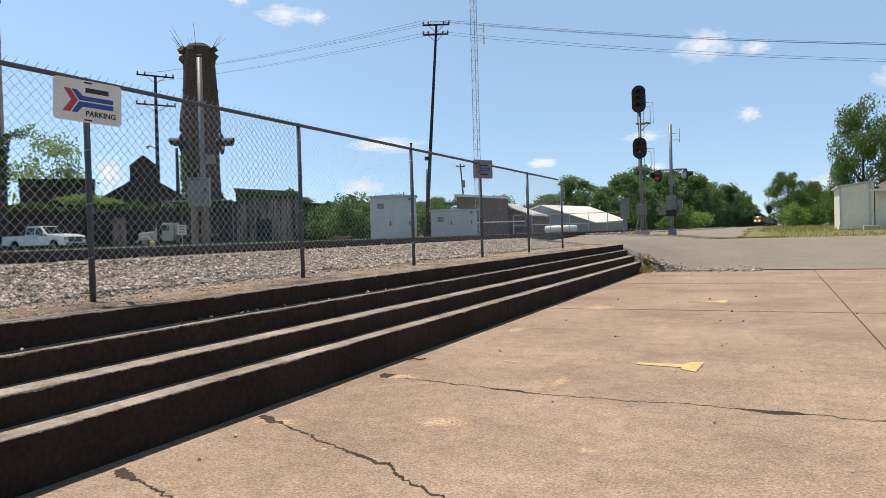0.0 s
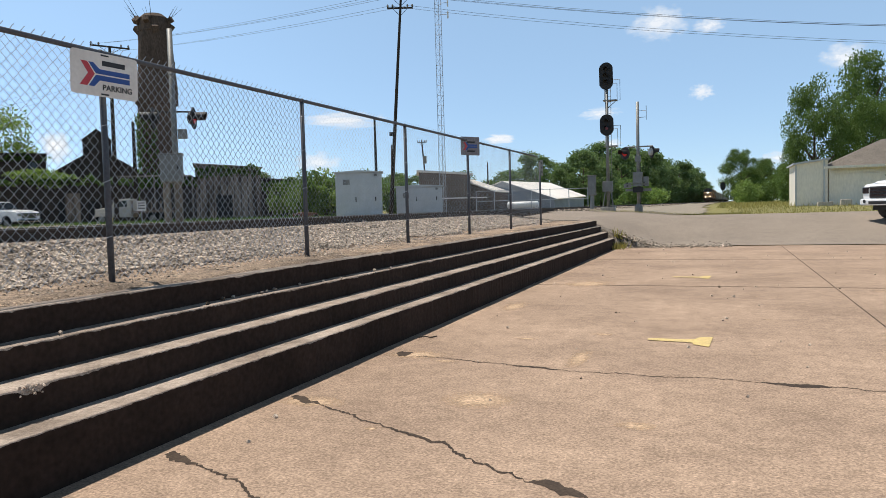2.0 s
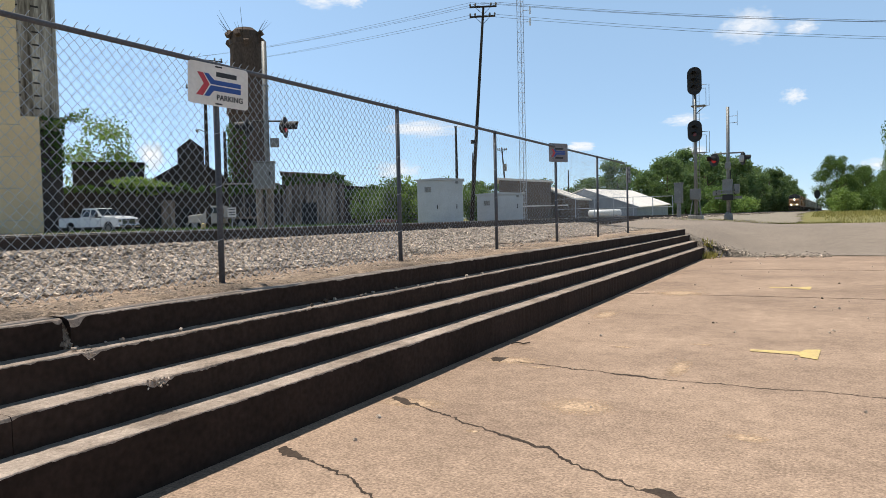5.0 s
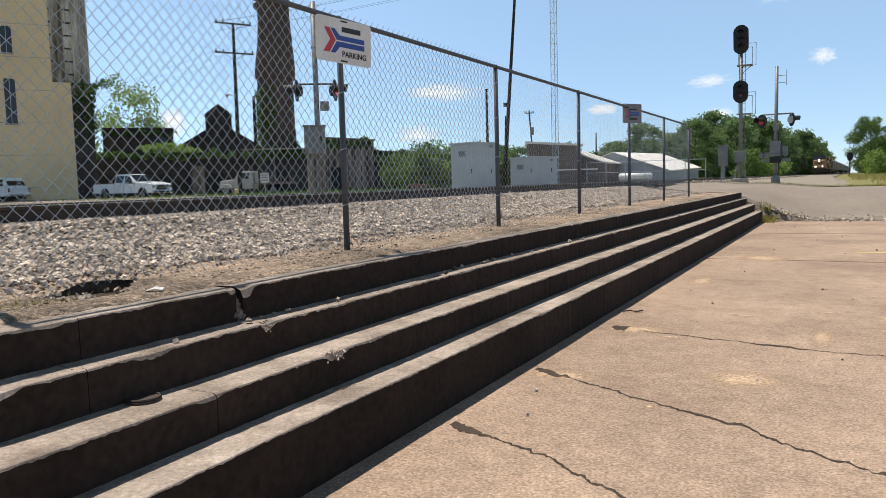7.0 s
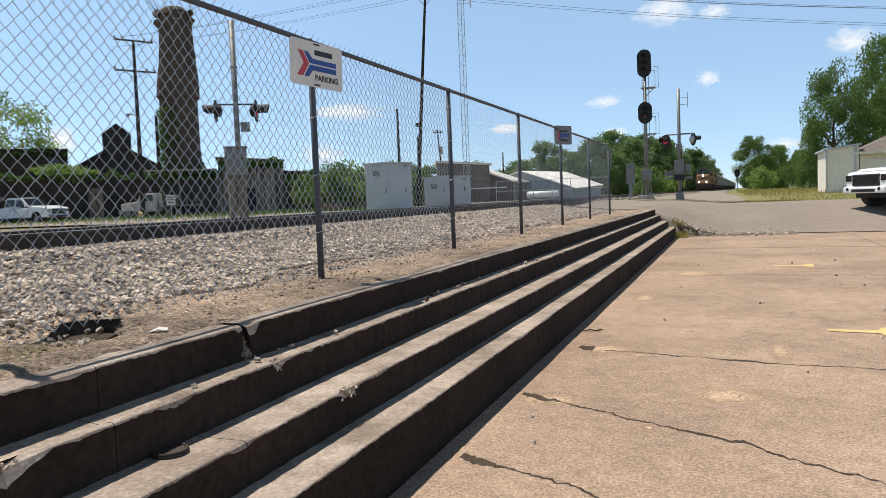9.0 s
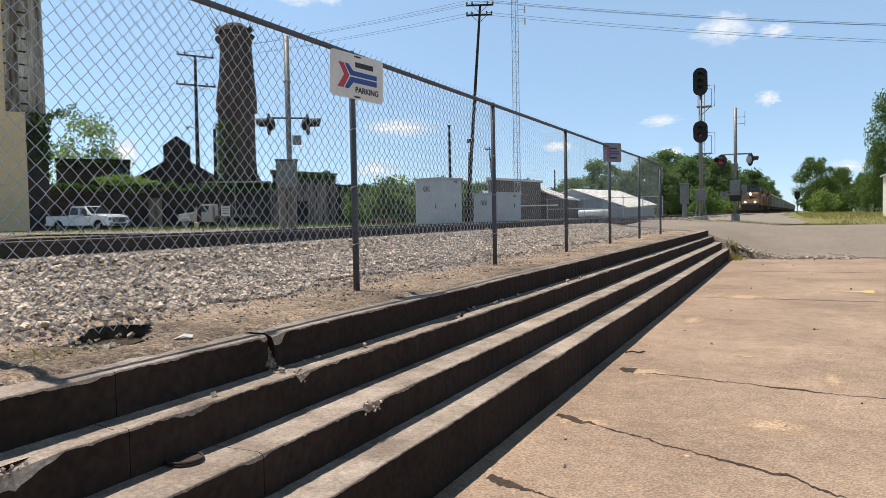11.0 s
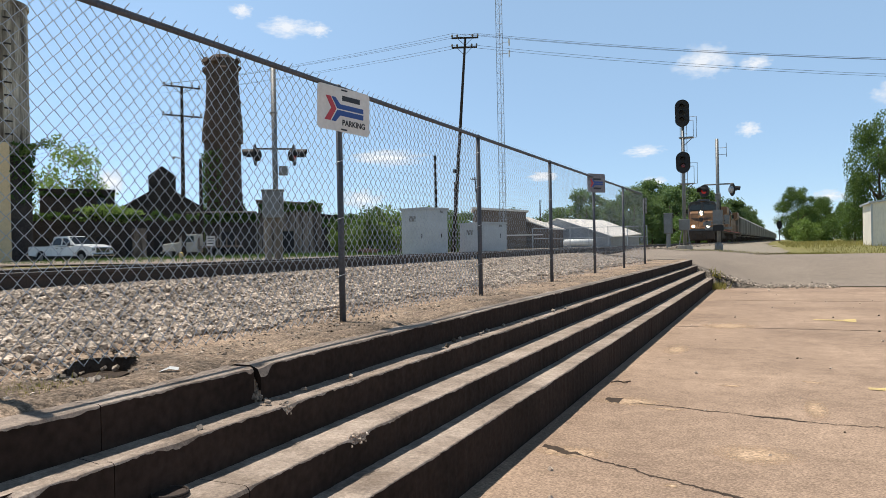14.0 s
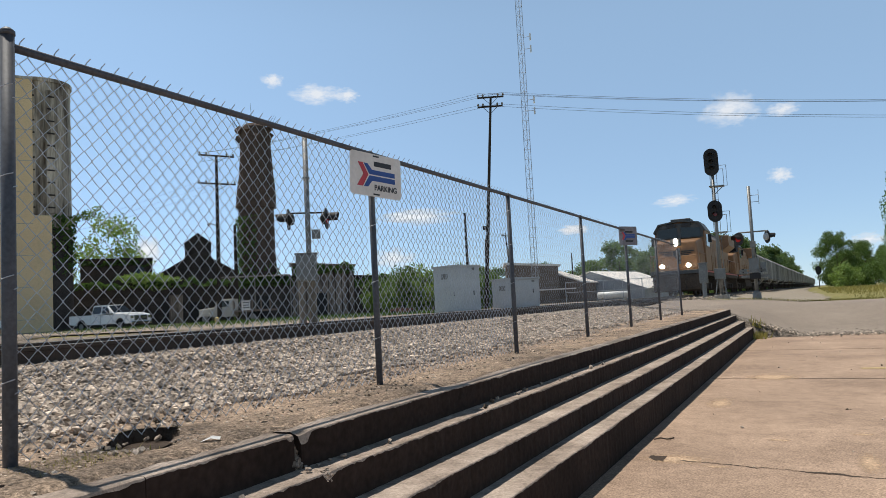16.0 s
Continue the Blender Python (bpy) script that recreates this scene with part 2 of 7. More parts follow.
RUSTWALL = material("rusty_corrugated_wall", (0.31, 0.26, 0.215), 0.85, dark=(0.06, 0.047, 0.039), scale=1.6, detail=14, fine=0.4, stretch=(1, 1, 0.14), mix=1.0)
BROWNWALL = material("brown_metal_wall", (0.2, 0.16, 0.13), 0.8, dark=(0.14, 0.115, 0.095), scale=0.5, detail=10)
WHITEROOF = material("white_metal_roof", (0.86, 0.8, 0.72), 0.55, dark=(0.66, 0.63, 0.58), scale=0.3, detail=8, fine=0.06)
GREYWALL = material("blue_grey_metal_wall", (0.3, 0.33, 0.36), 0.7, dark=(0.22, 0.24, 0.26), scale=0.5, detail=10)
SHEDW = material("cream_metal_wall", (0.85, 0.78, 0.66), 0.75, dark=(0.64, 0.61, 0.55), scale=0.4, detail=9, fine=0.08, stretch=(1, 1, 0.3))
SHINGLE = material("grey_brown_shingles", (0.19, 0.165, 0.14), 0.9, dark=(0.12, 0.105, 0.09), scale=1.0, detail=12, fine=0.35)
BARK = material("tree_bark", (0.13, 0.1, 0.075), 0.95, dark=(0.06, 0.048, 0.036), scale=3, detail=18)
LEAF = leaf_material("broad_leaves", (0.13, 0.195, 0.06), (0.06, 0.105, 0.03))
LEAFL = leaf_material("light_leaves", (0.25, 0.34, 0.11), (0.12, 0.18, 0.05))
LEAFFAR = leaf_material("distant_leaves", (0.15, 0.215, 0.095), (0.07, 0.11, 0.05))
IVY = leaf_material("ivy_leaves", (0.085, 0.145, 0.04), (0.045, 0.08, 0.024))
WHITECAR = material("white_car_paint", (0.82, 0.815, 0.8), 0.25, scale=1, fine=0.03, mix=0.1)
RUBBER = material("tyre_rubber", (0.02, 0.02, 0.02), 0.85, scale=5)
PLASTIC = material("black_trim", (0.025, 0.025, 0.027), 0.55, scale=5)
CHROME = material("chrome_trim", (0.6, 0.6, 0.6), 0.2, 1.0, scale=5, fine=0.05)
LOCOY = material("locomotive_yellow", (0.265, 0.135, 0.06), 0.5, dark=(0.17, 0.09, 0.048), scale=0.6, detail=8, fine=0.08, mix=0.5)
LOCOG = material("locomotive_grey", (0.075, 0.078, 0.08), 0.55, dark=(0.045, 0.045, 0.046), scale=0.6, detail=8)
LOCOR = material("locomotive_red_stripe", (0.45, 0.04, 0.03), 0.45, scale=2, fine=0.05)
LOCOD = material("grimy_underframe", (0.07, 0.056, 0.046), 0.85, dark=(0.11, 0.082, 0.062), scale=1.5, detail=14)
HEADLAMP = material("lit_headlamp", (1, 0.95, 0.85), 0.2, emit=(1.0, 0.88, 0.68, 14.0), fine=0.0)
HOPPER = material("light_grey_hopper_paint", (0.45, 0.435, 0.4), 0.6, vary=0.6, dark=(0.16, 0.145, 0.125), scale=0.35, detail=8, fine=0.1, stretch=(1, 1, 0.3))
CLOUDB = material("white_tank_paint", (0.75, 0.75, 0.73), 0.4, scale=1, fine=0.04, mix=0.2)
ORANGE = material("faded_machine_orange", (0.2, 0.095, 0.065), 0.7, dark=(0.12, 0.07, 0.05), scale=2)
# Drain hole floor and lip, darkened to stand for deep shade.
PIT_SHADE = material("pit_shade_soil", (0.075, 0.056, 0.043), 0.8, dark=(0.035, 0.026, 0.02), scale=8, detail=40, bump=0.02)
LENSDARK = material("smoky_lamp_lens", (0.03, 0.02, 0.02), 0.2, fine=0.05)
PAPER = material("white_litter_paper", (0.75, 0.74, 0.71), 0.8, fine=0.05)


# ---------------------------------------------------------------- mesh tools
class Geo:
    """Vertices and faces gathered into one mesh."""

    def __init__(self):
        self.v, self.f, self.mi = [], [], []

    def add(self, verts, faces, m=None, mi=0):
        o = len(self.v)
        self.v += [tuple(m @ Vector(p)) if m else tuple(p) for p in verts]
        self.f += [tuple(i + o for i in f) for f in faces]
        self.mi += [mi] * len(faces)
        return self

    def box(self, x0, x1, y0, y1, z0, z1, m=None, mi=0):
        v = [(x, y, z) for z in (z0, z1) for y in (y0, y1) for x in (x0, x1)]
        return self.add(v, [(0, 2, 3, 1), (4, 5, 7, 6), (0, 1, 5, 4), (1, 3, 7, 5), (3, 2, 6, 7), (2, 0, 4, 6)], m, mi)

    def tube(self, pts, radii, sides=8, mi=0, caps=True):
        """A round bar along points."""
        pts = [Vector(p) for p in pts]
        if not isinstance(radii, (list, tuple)):
            radii = [radii] * len(pts)
        o = len(self.v)
        for i, p in enumerate(pts):
            d = (pts[min(i + 1, len(pts) - 1)] - pts[max(i - 1, 0)]).normalized()
            a = d.cross(Vector((0, 0, 1)) if abs(d.z) < 0.95 else Vector((1, 0, 0))).normalized()
            b = d.cross(a)
            for k in range(sides):
                t = 2 * math.pi * k / sides
                self.v.append(tuple(p + radii[i] * (math.cos(t) * a + math.sin(t) * b)))
        for i in range(len(pts) - 1):
            for k in range(sides):
                j = (k + 1) % sides
                self.f.append((o + i * sides + k, o + i * sides + j, o + (i + 1) * sides + j, o + (i + 1) * sides + k))
                self.mi.append(mi)
        if caps:
            self.f.append(tuple(o + k for k in reversed(range(sides))))
            self.f.append(tuple(o + (len(pts) - 1) * sides + k for k in range(sides)))
            self.mi += [mi, mi]
        return self

    def prism(self, outline, axis, a, b, mi=0):
        """An outline of (u, v) pairs pushed along an axis from a to b; for x: (y, z), y: (x, z), z: (x, y)."""
        n = len(outline)
        put = {"x": lambda u, v, w: (w, u, v), "y": lambda u, v, w: (u, w, v), "z": lambda u, v, w: (u, v, w)}[axis]
        v = [put(u, w, a) for u, w in outline] + [put(u, w, b) for u, w in outline]
        f = [tuple(range(n)), tuple(reversed(range(n, 2 * n)))] + [(i, i + n, (i + 1) % n + n, (i + 1) % n) for i in range(n)]
        return self.add(v, f, None, mi)

    def leaves(self, points, size, rng, mi=0, up=0.0):
        """Small pointed leaves, turned at random, one at each point."""
        points = np.asarray(points, float)
        n = len(points)
        a = rng.normal(size=(n, 3))
        a /= np.linalg.norm(a, axis=1)[:, None]
        b = rng.normal(size=(n, 3))
        b[:, 2] *= 1 - up
        b -= (a * b).sum(1)[:, None] * a
        b /= np.linalg.norm(b, axis=1)[:, None]
        s = size * rng.uniform(0.6, 1.35, (n, 1))
        quad = np.stack([points - a * s, points + b * s * 0.55, points + a * s, points - b * s * 0.55], 1).reshape(-1, 3)
        o = len(self.v)
        self.v += [tuple(p) for p in quad]
        self.f += [(o + 4 * i, o + 4 * i + 1, o + 4 * i + 2, o + 4 * i + 3) for i in range(n)]
        self.mi += [mi] * n
        return self

    def mesh(self, name, mats, smooth=False, tidy=True):
        me = bpy.data.meshes.new(name)
        me.from_pydata(self.v, [], self.f)
        for m in mats if isinstance(mats, (list, tuple)) else [mats]:
            me.materials.append(m)
        me.polygons.foreach_set("material_index", self.mi)
        if smooth:
            me.polygons.foreach_set("use_smooth", [True] * len(self.f))
        if tidy and len(self.f) < 3000:
            bm = bmesh.new()
            bm.from_mesh(me)
            bmesh.ops.recalc_face_normals(bm, faces=bm.faces)
            bm.to_mesh(me)
            bm.free()
        me.update()
        return me


def thing(name, label, category, at=None, group="", kind=""):
    ob = tagged(new(name), label, category, group, kind)
    ob.empty_display_size = 0.2
    ob.matrix_basis = at or Matrix()
    return ob


def part(name, geo, mats, parent, label="", at=None, smooth=False, bevel=0.0, kind="", tidy=True):
    """One mesh object under a thing or a part; geo is a Geo or a mesh already made."""
    ob = new(name, geo if isinstance(geo, bpy.types.Mesh) else geo.mesh(name, mats, smooth, tidy))
    ob.parent = parent
    ob.matrix_basis = at or Matrix()
    if label or kind:
        tagged(ob, label, kind=kind)
    if bevel:
        b = ob.modifiers.new("bevel", "BEVEL")
        b.width, b.segments, b.limit_method = bevel, 2, "ANGLE"
    return ob


def solid(name, geo, mats, label, category, at=None, group="", kind="", smooth=False, bevel=0.0, tidy=True):
    """A thing that is one mesh."""
    ob = tagged(new(name, geo.mesh(name, mats, smooth, tidy)), label, category, group, kind)
    ob.matrix_basis = at or Matrix()
    if bevel:
        b = ob.modifiers.new("bevel", "BEVEL")
        b.width, b.segments, b.limit_method = bevel, 2, "ANGLE"
    return ob


def smooth01(t):
    t = min(max(t, 0.0), 1.0)
    return t * t * (3 - 2 * t)


def ground_z(x, y):
    """The lie of the land: the low lot, the raised track side, the ramp of the crossing road."""
    ramp = 0.82 * smooth01((y - 24.8) / 6.5) + 0.1 * smooth01((y - 32) / 25)
    left = 0.87 + 0.16 * smooth01((y - 25) / 12)
    side = smooth01((-1.6 - x) / 3.2) if y > 24.2 else smooth01((-3.98 - x) / 0.2)
    z = ramp + (left - ramp) * side if y > 24.2 else left * side
    bed = 0.1 * smooth01((x + 13.2) / 1.5) * smooth01((-5.2 - x) / 1.2)
    return z + bed

# ---------------------------------------------------------------- ground
def sheet(name, xs, ys, lift, mat, label, category, rough=0.0, keep=None):
    v, f = [], []
    for j, y in enumerate(ys):
        for i, x in enumerate(xs):
            v.append((x, y, ground_z(x, y) + lift + (rough * (noise.noise((x * 2.1, y * 2.1, 0)) + 0.5 * noise.noise((x * 7, y * 7, 3))) if rough else 0)))
    w = len(xs)
    for j in range(len(ys) - 1):
        for i in range(w - 1):
            if keep is None or keep((xs[i] + xs[i + 1]) / 2, (ys[j] + ys[j + 1]) / 2):
                f.append((j * w + i, j * w + i + 1, (j + 1) * w + i + 1, (j + 1) * w + i))
    g = Geo()
    g.add(v, f)
    return solid(name, g, mat, label, category, kind="structure", smooth=True, tidy=False)


def spread(*pieces):
    out = []
    for a, b, n in pieces:
        out += list(np.linspace(a, b, n, endpoint=False))
    return [float(v) for v in out] + [float(pieces[-1][1])]


def in_drain(x, y):
    u, w = -0.69 * (x + 4.62) + 0.72 * (y - 2.38), 0.72 * (x + 4.62) + 0.69 * (y - 2.38)
    return abs(u / 0.38) ** 3 + abs(w / 0.17) ** 3 < 1 + 0.6 * noise.noise((x * 7, y * 7, 2))


def build_ground():
    xs = spread((-3000, -200, 8), (-200, -60, 10), (-60, -14, 24), (-14, -1.2, 64), (-1.2, 12, 20), (12, 60, 12), (60, 3000, 8))
    ys = spread((-3000, -60, 6), (-60, -8, 10), (-8, 24, 20), (24, 24.4, 4), (24.4, 40, 40), (40, 120, 20), (120, 4000, 14))
    sheet("ground", xs, ys, -0.08, GRASSGROUND, "flat grassy ground reaching to the horizon", "ground")
    sheet("dirt_strip", spread((-6.6, -5.2, 20), (-5.2, -4.02, 70)), spread((-8, 1.8, 30), (1.8, 3.0, 70), (3.0, 24.3, 90)), 0.018, DIRT, "dry sandy dirt strip beside the top step", "dirt strip", 0.012, lambda x, y: x > -5.5 + 0.1 * noise.noise((0, y * 2, 8)) and not in_drain(x, y))
    gx, gy = spread((-12.8, -1.5, 60)), spread((-30, 24.2, 30), (24.2, 24.3, 1), (24.3, 44, 60), (44, 130, 40), (130, 900, 12))

    def gravel_here(x, y):
        return (y < 24.2 and -13 < x < -6.2) or (y >= 24.2 and x < (-0.4 if y < 27 else -2.2) - 1.2 * noise.noise((0, y * 0.4, 5)))
    sheet("gravel_bed", gx, gy, 0.0, GRAVEL, "grey gravel ground along the railway track", "gravel", 0.0, gravel_here)
    # crossing road: over the ramp and across the track
    rx, ry = spread((-70, -12, 20), (-12, -1, 44), (-1, 70, 30)), spread((23.6, 40, 70))

    def road_here(x, y):
        wob = 0.5 * noise.noise((x * 0.35, 2, 0))
        near = 24.9 + 0.05 * noise.noise((x * 3, 0, 0)) if x > -2.9 else 25.1 + (-2.9 - x) * 0.35
        near = min(near, 28.5)
        far = 34.2 + wob if x > -2.5 else 35.6 + wob
        return near < y < far
    sheet("road", rx, ry, 0.012, ASPHALT, "sunbleached grey asphalt road rising to the level crossing", "road", 0.0, road_here)
    sheet("gravel_track", spread((-6.4, -0.6, 60)), spread((36.5, 60, 90), (60, 700, 80)), 0.014, PALEGRAVEL, "pale gravel service track beside the railway", "gravel track", 0.0, lambda x, y: x < -0.9 - 1.2 * smooth01((y - 40) / 60) + 0.7 * noise.noise((0, y * 0.2, 9)) + 0.35 * noise.noise((x, y * 0.9, 4)))
    sheet("yard", spread((-75, -14, 30)), spread((14, 95, 40)), 0.0, GRAVEL, "bare gravel yard behind the railway track", "yard", 0.0, lambda x, y: noise.noise((x * 0.13, y * 0.13, 4)) > -0.25)


def build_lot():
    lot = thing("lot", "tan exposed aggregate concrete parking lot in large slabs", "pavement", kind="structure")
    part("bedding", Geo().box(-3.3, 30, -30, 24.95, -0.3, -0.008), CRACKM, lot)
    xe = [-3.19, 1.7, 7.0, 12.1, 17.2, 30.0]
    ye = [-30, -14.0, -7.2, -0.45, 13.0, 19.1, 24.9]
    for i in range(5):
        for j in range(6):
            g = Geo().box(xe[i] + 0.01, xe[i + 1] - 0.01, ye[j] + 0.03, ye[j + 1] - 0.03, -0.14, 0.0)
            part("slab", g, LOT, lot)

    def crack(pts, width, seed, label):
        rng = random.Random(seed)
        line = []
        for (x0, y0), (x1, y1) in zip(pts, pts[1:]):
            n = max(2, int(math.hypot(x1 - x0, y1 - y0) / 0.02))
            line += [(x0 + (x1 - x0) * k / n, y0 + (y1 - y0) * k / n) for k in range(n)]
        v, f = [], []
        for k, (x, y) in enumerate(line):
            wob = 0.06 * noise.noise((x * 3, y * 3, seed)) + 0.04 * noise.noise((x * 11, y * 11, seed)) + 0.025 * noise.noise((x * 29, y * 29, seed)) + rng.uniform(-0.006, 0.006)
            blot = max(0, noise.noise((x * 2.2, y * 2.2, seed + 7)) - 0.12) * 4
            w = 1.25 * width * (0.25 + 0.7 * rng.random() + 2.4 * blot + 0.8 * max(0, noise.noise((x * 6, y * 6, seed + 3))))
            v += [(x, y + wob - w, 0.0018), (x, y + wob + w, 0.0018)]
            if k:
                f.append((2 * k - 2, 2 * k, 2 * k + 1, 2 * k - 1))
        part("crack", Geo().add(v, f), CRACKM, lot, label)
    crack([(-3.04, 4.86), (-2.55, 4.6), (-2.15, 4.37), (-1.52, 4.06), (-1.06, 3.72), (-0.55, 3.5), (0.3, 2.9)], 0.014, 3, "dark tarred crack")
    crack([(-3.03, 3.48), (-2.36, 3.2), (-1.87, 2.88), (-1.2, 2.5), (-0.4, 2.3)], 0.011, 11, "dark tarred crack")
    crack([(-2.7, 6.5), (-2.16, 6.42), (-1.22, 6.2), (0.0, 6.17), (1.3, 6.08), (3.5, 6.0), (6.5, 6.1)], 0.009, 23, "long dark crack")
    crack([(-2.95, 6.62), (-2.86, 6.6), (-2.78, 6.58)], 0.02, 31, "short dark crack")

    def blot(name, x, y, rx, ry, mat, label, seed):
        n = 40
        v = [(x, y, 0.0015)] + [(x + rx * (1 + 0.45 * noise.noise((math.cos(a) * 1.3, math.sin(a) * 1.3, seed))) * math.cos(a), y + ry * (1 + 0.45 * noise.noise((math.cos(a) * 1.3, math.sin(a) * 1.3, seed))) * math.sin(a), 0.0015) for a in np.linspace(0, 2 * math.pi, n, endpoint=False)]
        part(name, Geo().add(v, [(0, k, k % n + 1) for k in range(1, n + 1)]), mat, lot, label)
    blot("stain", -2.72, 6.55, 0.34, 0.2, STAIN, "rusty orange soil stain", 2)
    blot("stain", -1.65, 5.1, 0.34, 0.26, STAIN, "pale orange stain", 5)
    blot("stain", -2.72, 10.1, 0.2, 0.5, STAIN, "pale orange stain", 8)
    blot("stain", -1.17, 6.75, 0.12, 0.45, STAIN, "pale streak", 13)

    blot("stain", -2.8, 4.75, 0.3, 0.16, STAIN, "rusty orange stain along a crack", 17)
    blot("stain", -2.2, 13.2, 0.5, 0.5, STAIN, "pale orange stain", 19)

    rng = random.Random(77)
    for k in range(26):
        r = rng.uniform(0.03, 0.11)
        blot("stain", -2.6 + 6.6 * rng.random(), 2.4 + 15 * rng.random() ** 1.3, r * rng.uniform(0.8, 2.0), r, STAIN, "pale worn patch", 100 + k)

    def arrow(x, y, s, label):
        g = Geo()
        g.add([(x, y - 0.04, 0.006), (x + 0.45 * s, y - 0.1, 0.006), (x + 0.45 * s, y + 0.08, 0.006), (x, y + 0.07, 0.006)], [(0, 1, 2, 3)])
        part("arrow_shaft", g, YELLOWP, lot, label)
        g = Geo()
        g.add([(x + 0.45 * s, y - 0.2, 0.007), (x + 0.6 * s, y - 0.3, 0.007), (x + 0.63 * s, y + 0.26, 0.007), (x + 0.5 * s, y + 0.22, 0.007), (x + 0.44 * s, y + 0.06, 0.007)], [(0, 1, 2, 3, 4)])
        part("arrow_head", g, YELLOWP, lot, label)
    arrow(-0.67, 7.83, 1.0, "worn yellow painted arrow")
    arrow(-0.85, 14.55, 1.1, "worn yellow painted arrow")


STEPS = [(-3.19, 0.0, 0.325, -3.44), (-3.43, 0.325, 0.515, -3.70), (-3.69, 0.515, 0.7, -3.88), (-3.87, 0.7, 0.88, -4.12)]
CHIPS = {0: [(1.35, 0.05, 0.12), (9.4, 0.02, 0.1), (0.6, 0.04, 0.2)], 1: [(2.92, 0.08, 0.12), (2.0, 0.03, 0.08), (6.9, 0.02, 0.1)], 2: [(2.69, 0.08, 0.06), (1.95, 0.05, 0.12), (1.05, 0.15, 0.3)], 3: [(2.72, 0.13, 0.07), (2.62, 0.06, 0.04), (1.6, 0.02, 0.05), (8.2, 0.025, 0.06)]}


def groove(s, y, z):
    """The open joint along the tread below the top step, its back slab a little sunken."""
    if s != 2:
        return []
    x = -3.742 + 0.008 * noise.noise((y * 1.7, 3, 3))
    d = 0.010 + 0.004 * noise.noise((y * 5, 1, 7))
    return [(x + 0.004 + d, y, z), (x + d, y, z - 0.045), (x - d, y, z - 0.045), (x - 0.004 - d, y, z - 0.014)]


def build_steps():
    steps = thing("steps", "four long weathered concrete steps along the parking lot", "steps", kind="structure")
    # soil and broken stone in the gap of the top step
    part("gap_soil", Geo().prism([(-4.12, 0.69), (-3.872, 0.69), (-3.882, 0.75), (-3.9, 0.81), (-3.94, 0.86), (-4.12, 0.885)], "y", 2.57, 2.77), DIRT, steps)
    rng = random.Random(12)
    for k in range(26):
        r = rng.uniform(0.006, 0.016)
        part("rubble", Geo().box(-r, r, -r, r, -r * 0.6, r * 0.7, pose(-3.868 - 0.05 * k / 26, 2.675 + rng.uniform(-0.045, 0.045) * (0.7 + 0.03 * k), 0.715 + 0.005 * k, rng.uniform(0, 90), rng.uniform(0, 90), rng.uniform(0, 90))), GRAVEL if k % 3 == 0 else STONE, steps)
    cuts = [[-8, 1.32, 7.4, 13.6, 18.9], [-8, 2.05, 8.9, 15.1], [-8, 1.62, 7.0, 12.8, 19.4], [-8, 1.72, 2.67, 9.3, 16.1]]
    ends = [24.0, 24.25, 24.5, 24.75]
    for s, (x, z0, z1, xb) in enumerate(STEPS):
        ys = cuts[s] + [ends[s]]
        for a, b in zip(ys, ys[1:]):
            a, b = a + 0.002, b - 0.002
            if s == 3:  # a piece the width of a fist has broken out of the top step
                a, b = a + (0.022 if 2.6 < a < 2.7 else 0.0), b - (0.022 if 2.6 < b < 2.7 else 0.0)
            n = max(6, int((b - a) / (0.02 if a < 12 else 0.06)))
            prof = []
            for k in range(n + 1):
                y = a + (b - a) * k / n
                e = 0.006 + 0.005 * noise.noise((y * 9, s * 3.3, 0)) + 0.013 * abs(noise.noise((y * 31, s * 7.3, 1))) + 0.014 * max(0, noise.noise((y * 2.3, s * 5, 8)))
                for cy, depth, wide in CHIPS[s]:
                    e += 0.5 * depth * max(0, 1 - ((y - cy) / wide) ** 2) * (0.7 + 0.45 * noise.noise((y * 19, s, 2)) + 0.3 * noise.noise((y * 61, s, 5)))
                wx = 0.008 * noise.noise((y * 0.8, s * 2, 4)) + 0.006 * noise.noise((y * 12, s * 2, 6))
                wz = 0.006 * noise.noise((y * 0.7, s * 2, 9))
                bz = z0 - (0.12 if s == 0 else 0.15)
                prof.append([(x + wx, y, bz), (x + wx * 1.3, y, z0 + (z1 - z0) * 0.5), (x + wx, y, z1 - e * 1.1 + wz), (x - e * 0.35 + wx, y, z1 - e * 0.35 + wz), (x - e * 1.2 + wx, y, z1 + wz)] + groove(s, y, z1 + wz) + [(xb, y, z1 + wz), (xb, y, bz)])
            v = [p for row in prof for p in row]
            w = len(prof[0])
            g = Geo()
            g.add(v, [])
            for k in range(n):
                for i in range(w):
                    j = (i + 1) % w
                    g.f.append((k * w + i, (k + 1) * w + i, (k + 1) * w + j, k * w + j))
                    # Slot 1, the shade-dark colour, goes on risers and groove walls.
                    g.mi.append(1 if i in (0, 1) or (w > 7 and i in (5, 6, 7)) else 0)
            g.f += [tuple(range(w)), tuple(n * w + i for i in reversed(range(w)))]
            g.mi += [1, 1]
            part("step_block", g, [STEP, RISER_SHADE], steps)
    # crumbs of broken concrete where the edges have burst
    base = [(1, 0, 0), (0.3, 0.9, 0.1), (-0.85, 0.5, 0), (-0.7, -0.6, 0.1), (0.4, -0.9, 0), (0.15, 0.05, 0.75), (-0.1, 0, -0.6)]
    faces = [(0, 1, 5), (1, 2, 5), (2, 3, 5), (3, 4, 5), (4, 0, 5), (1, 0, 6), (2, 1, 6), (3, 2, 6), (4, 3, 6), (0, 4, 6)]
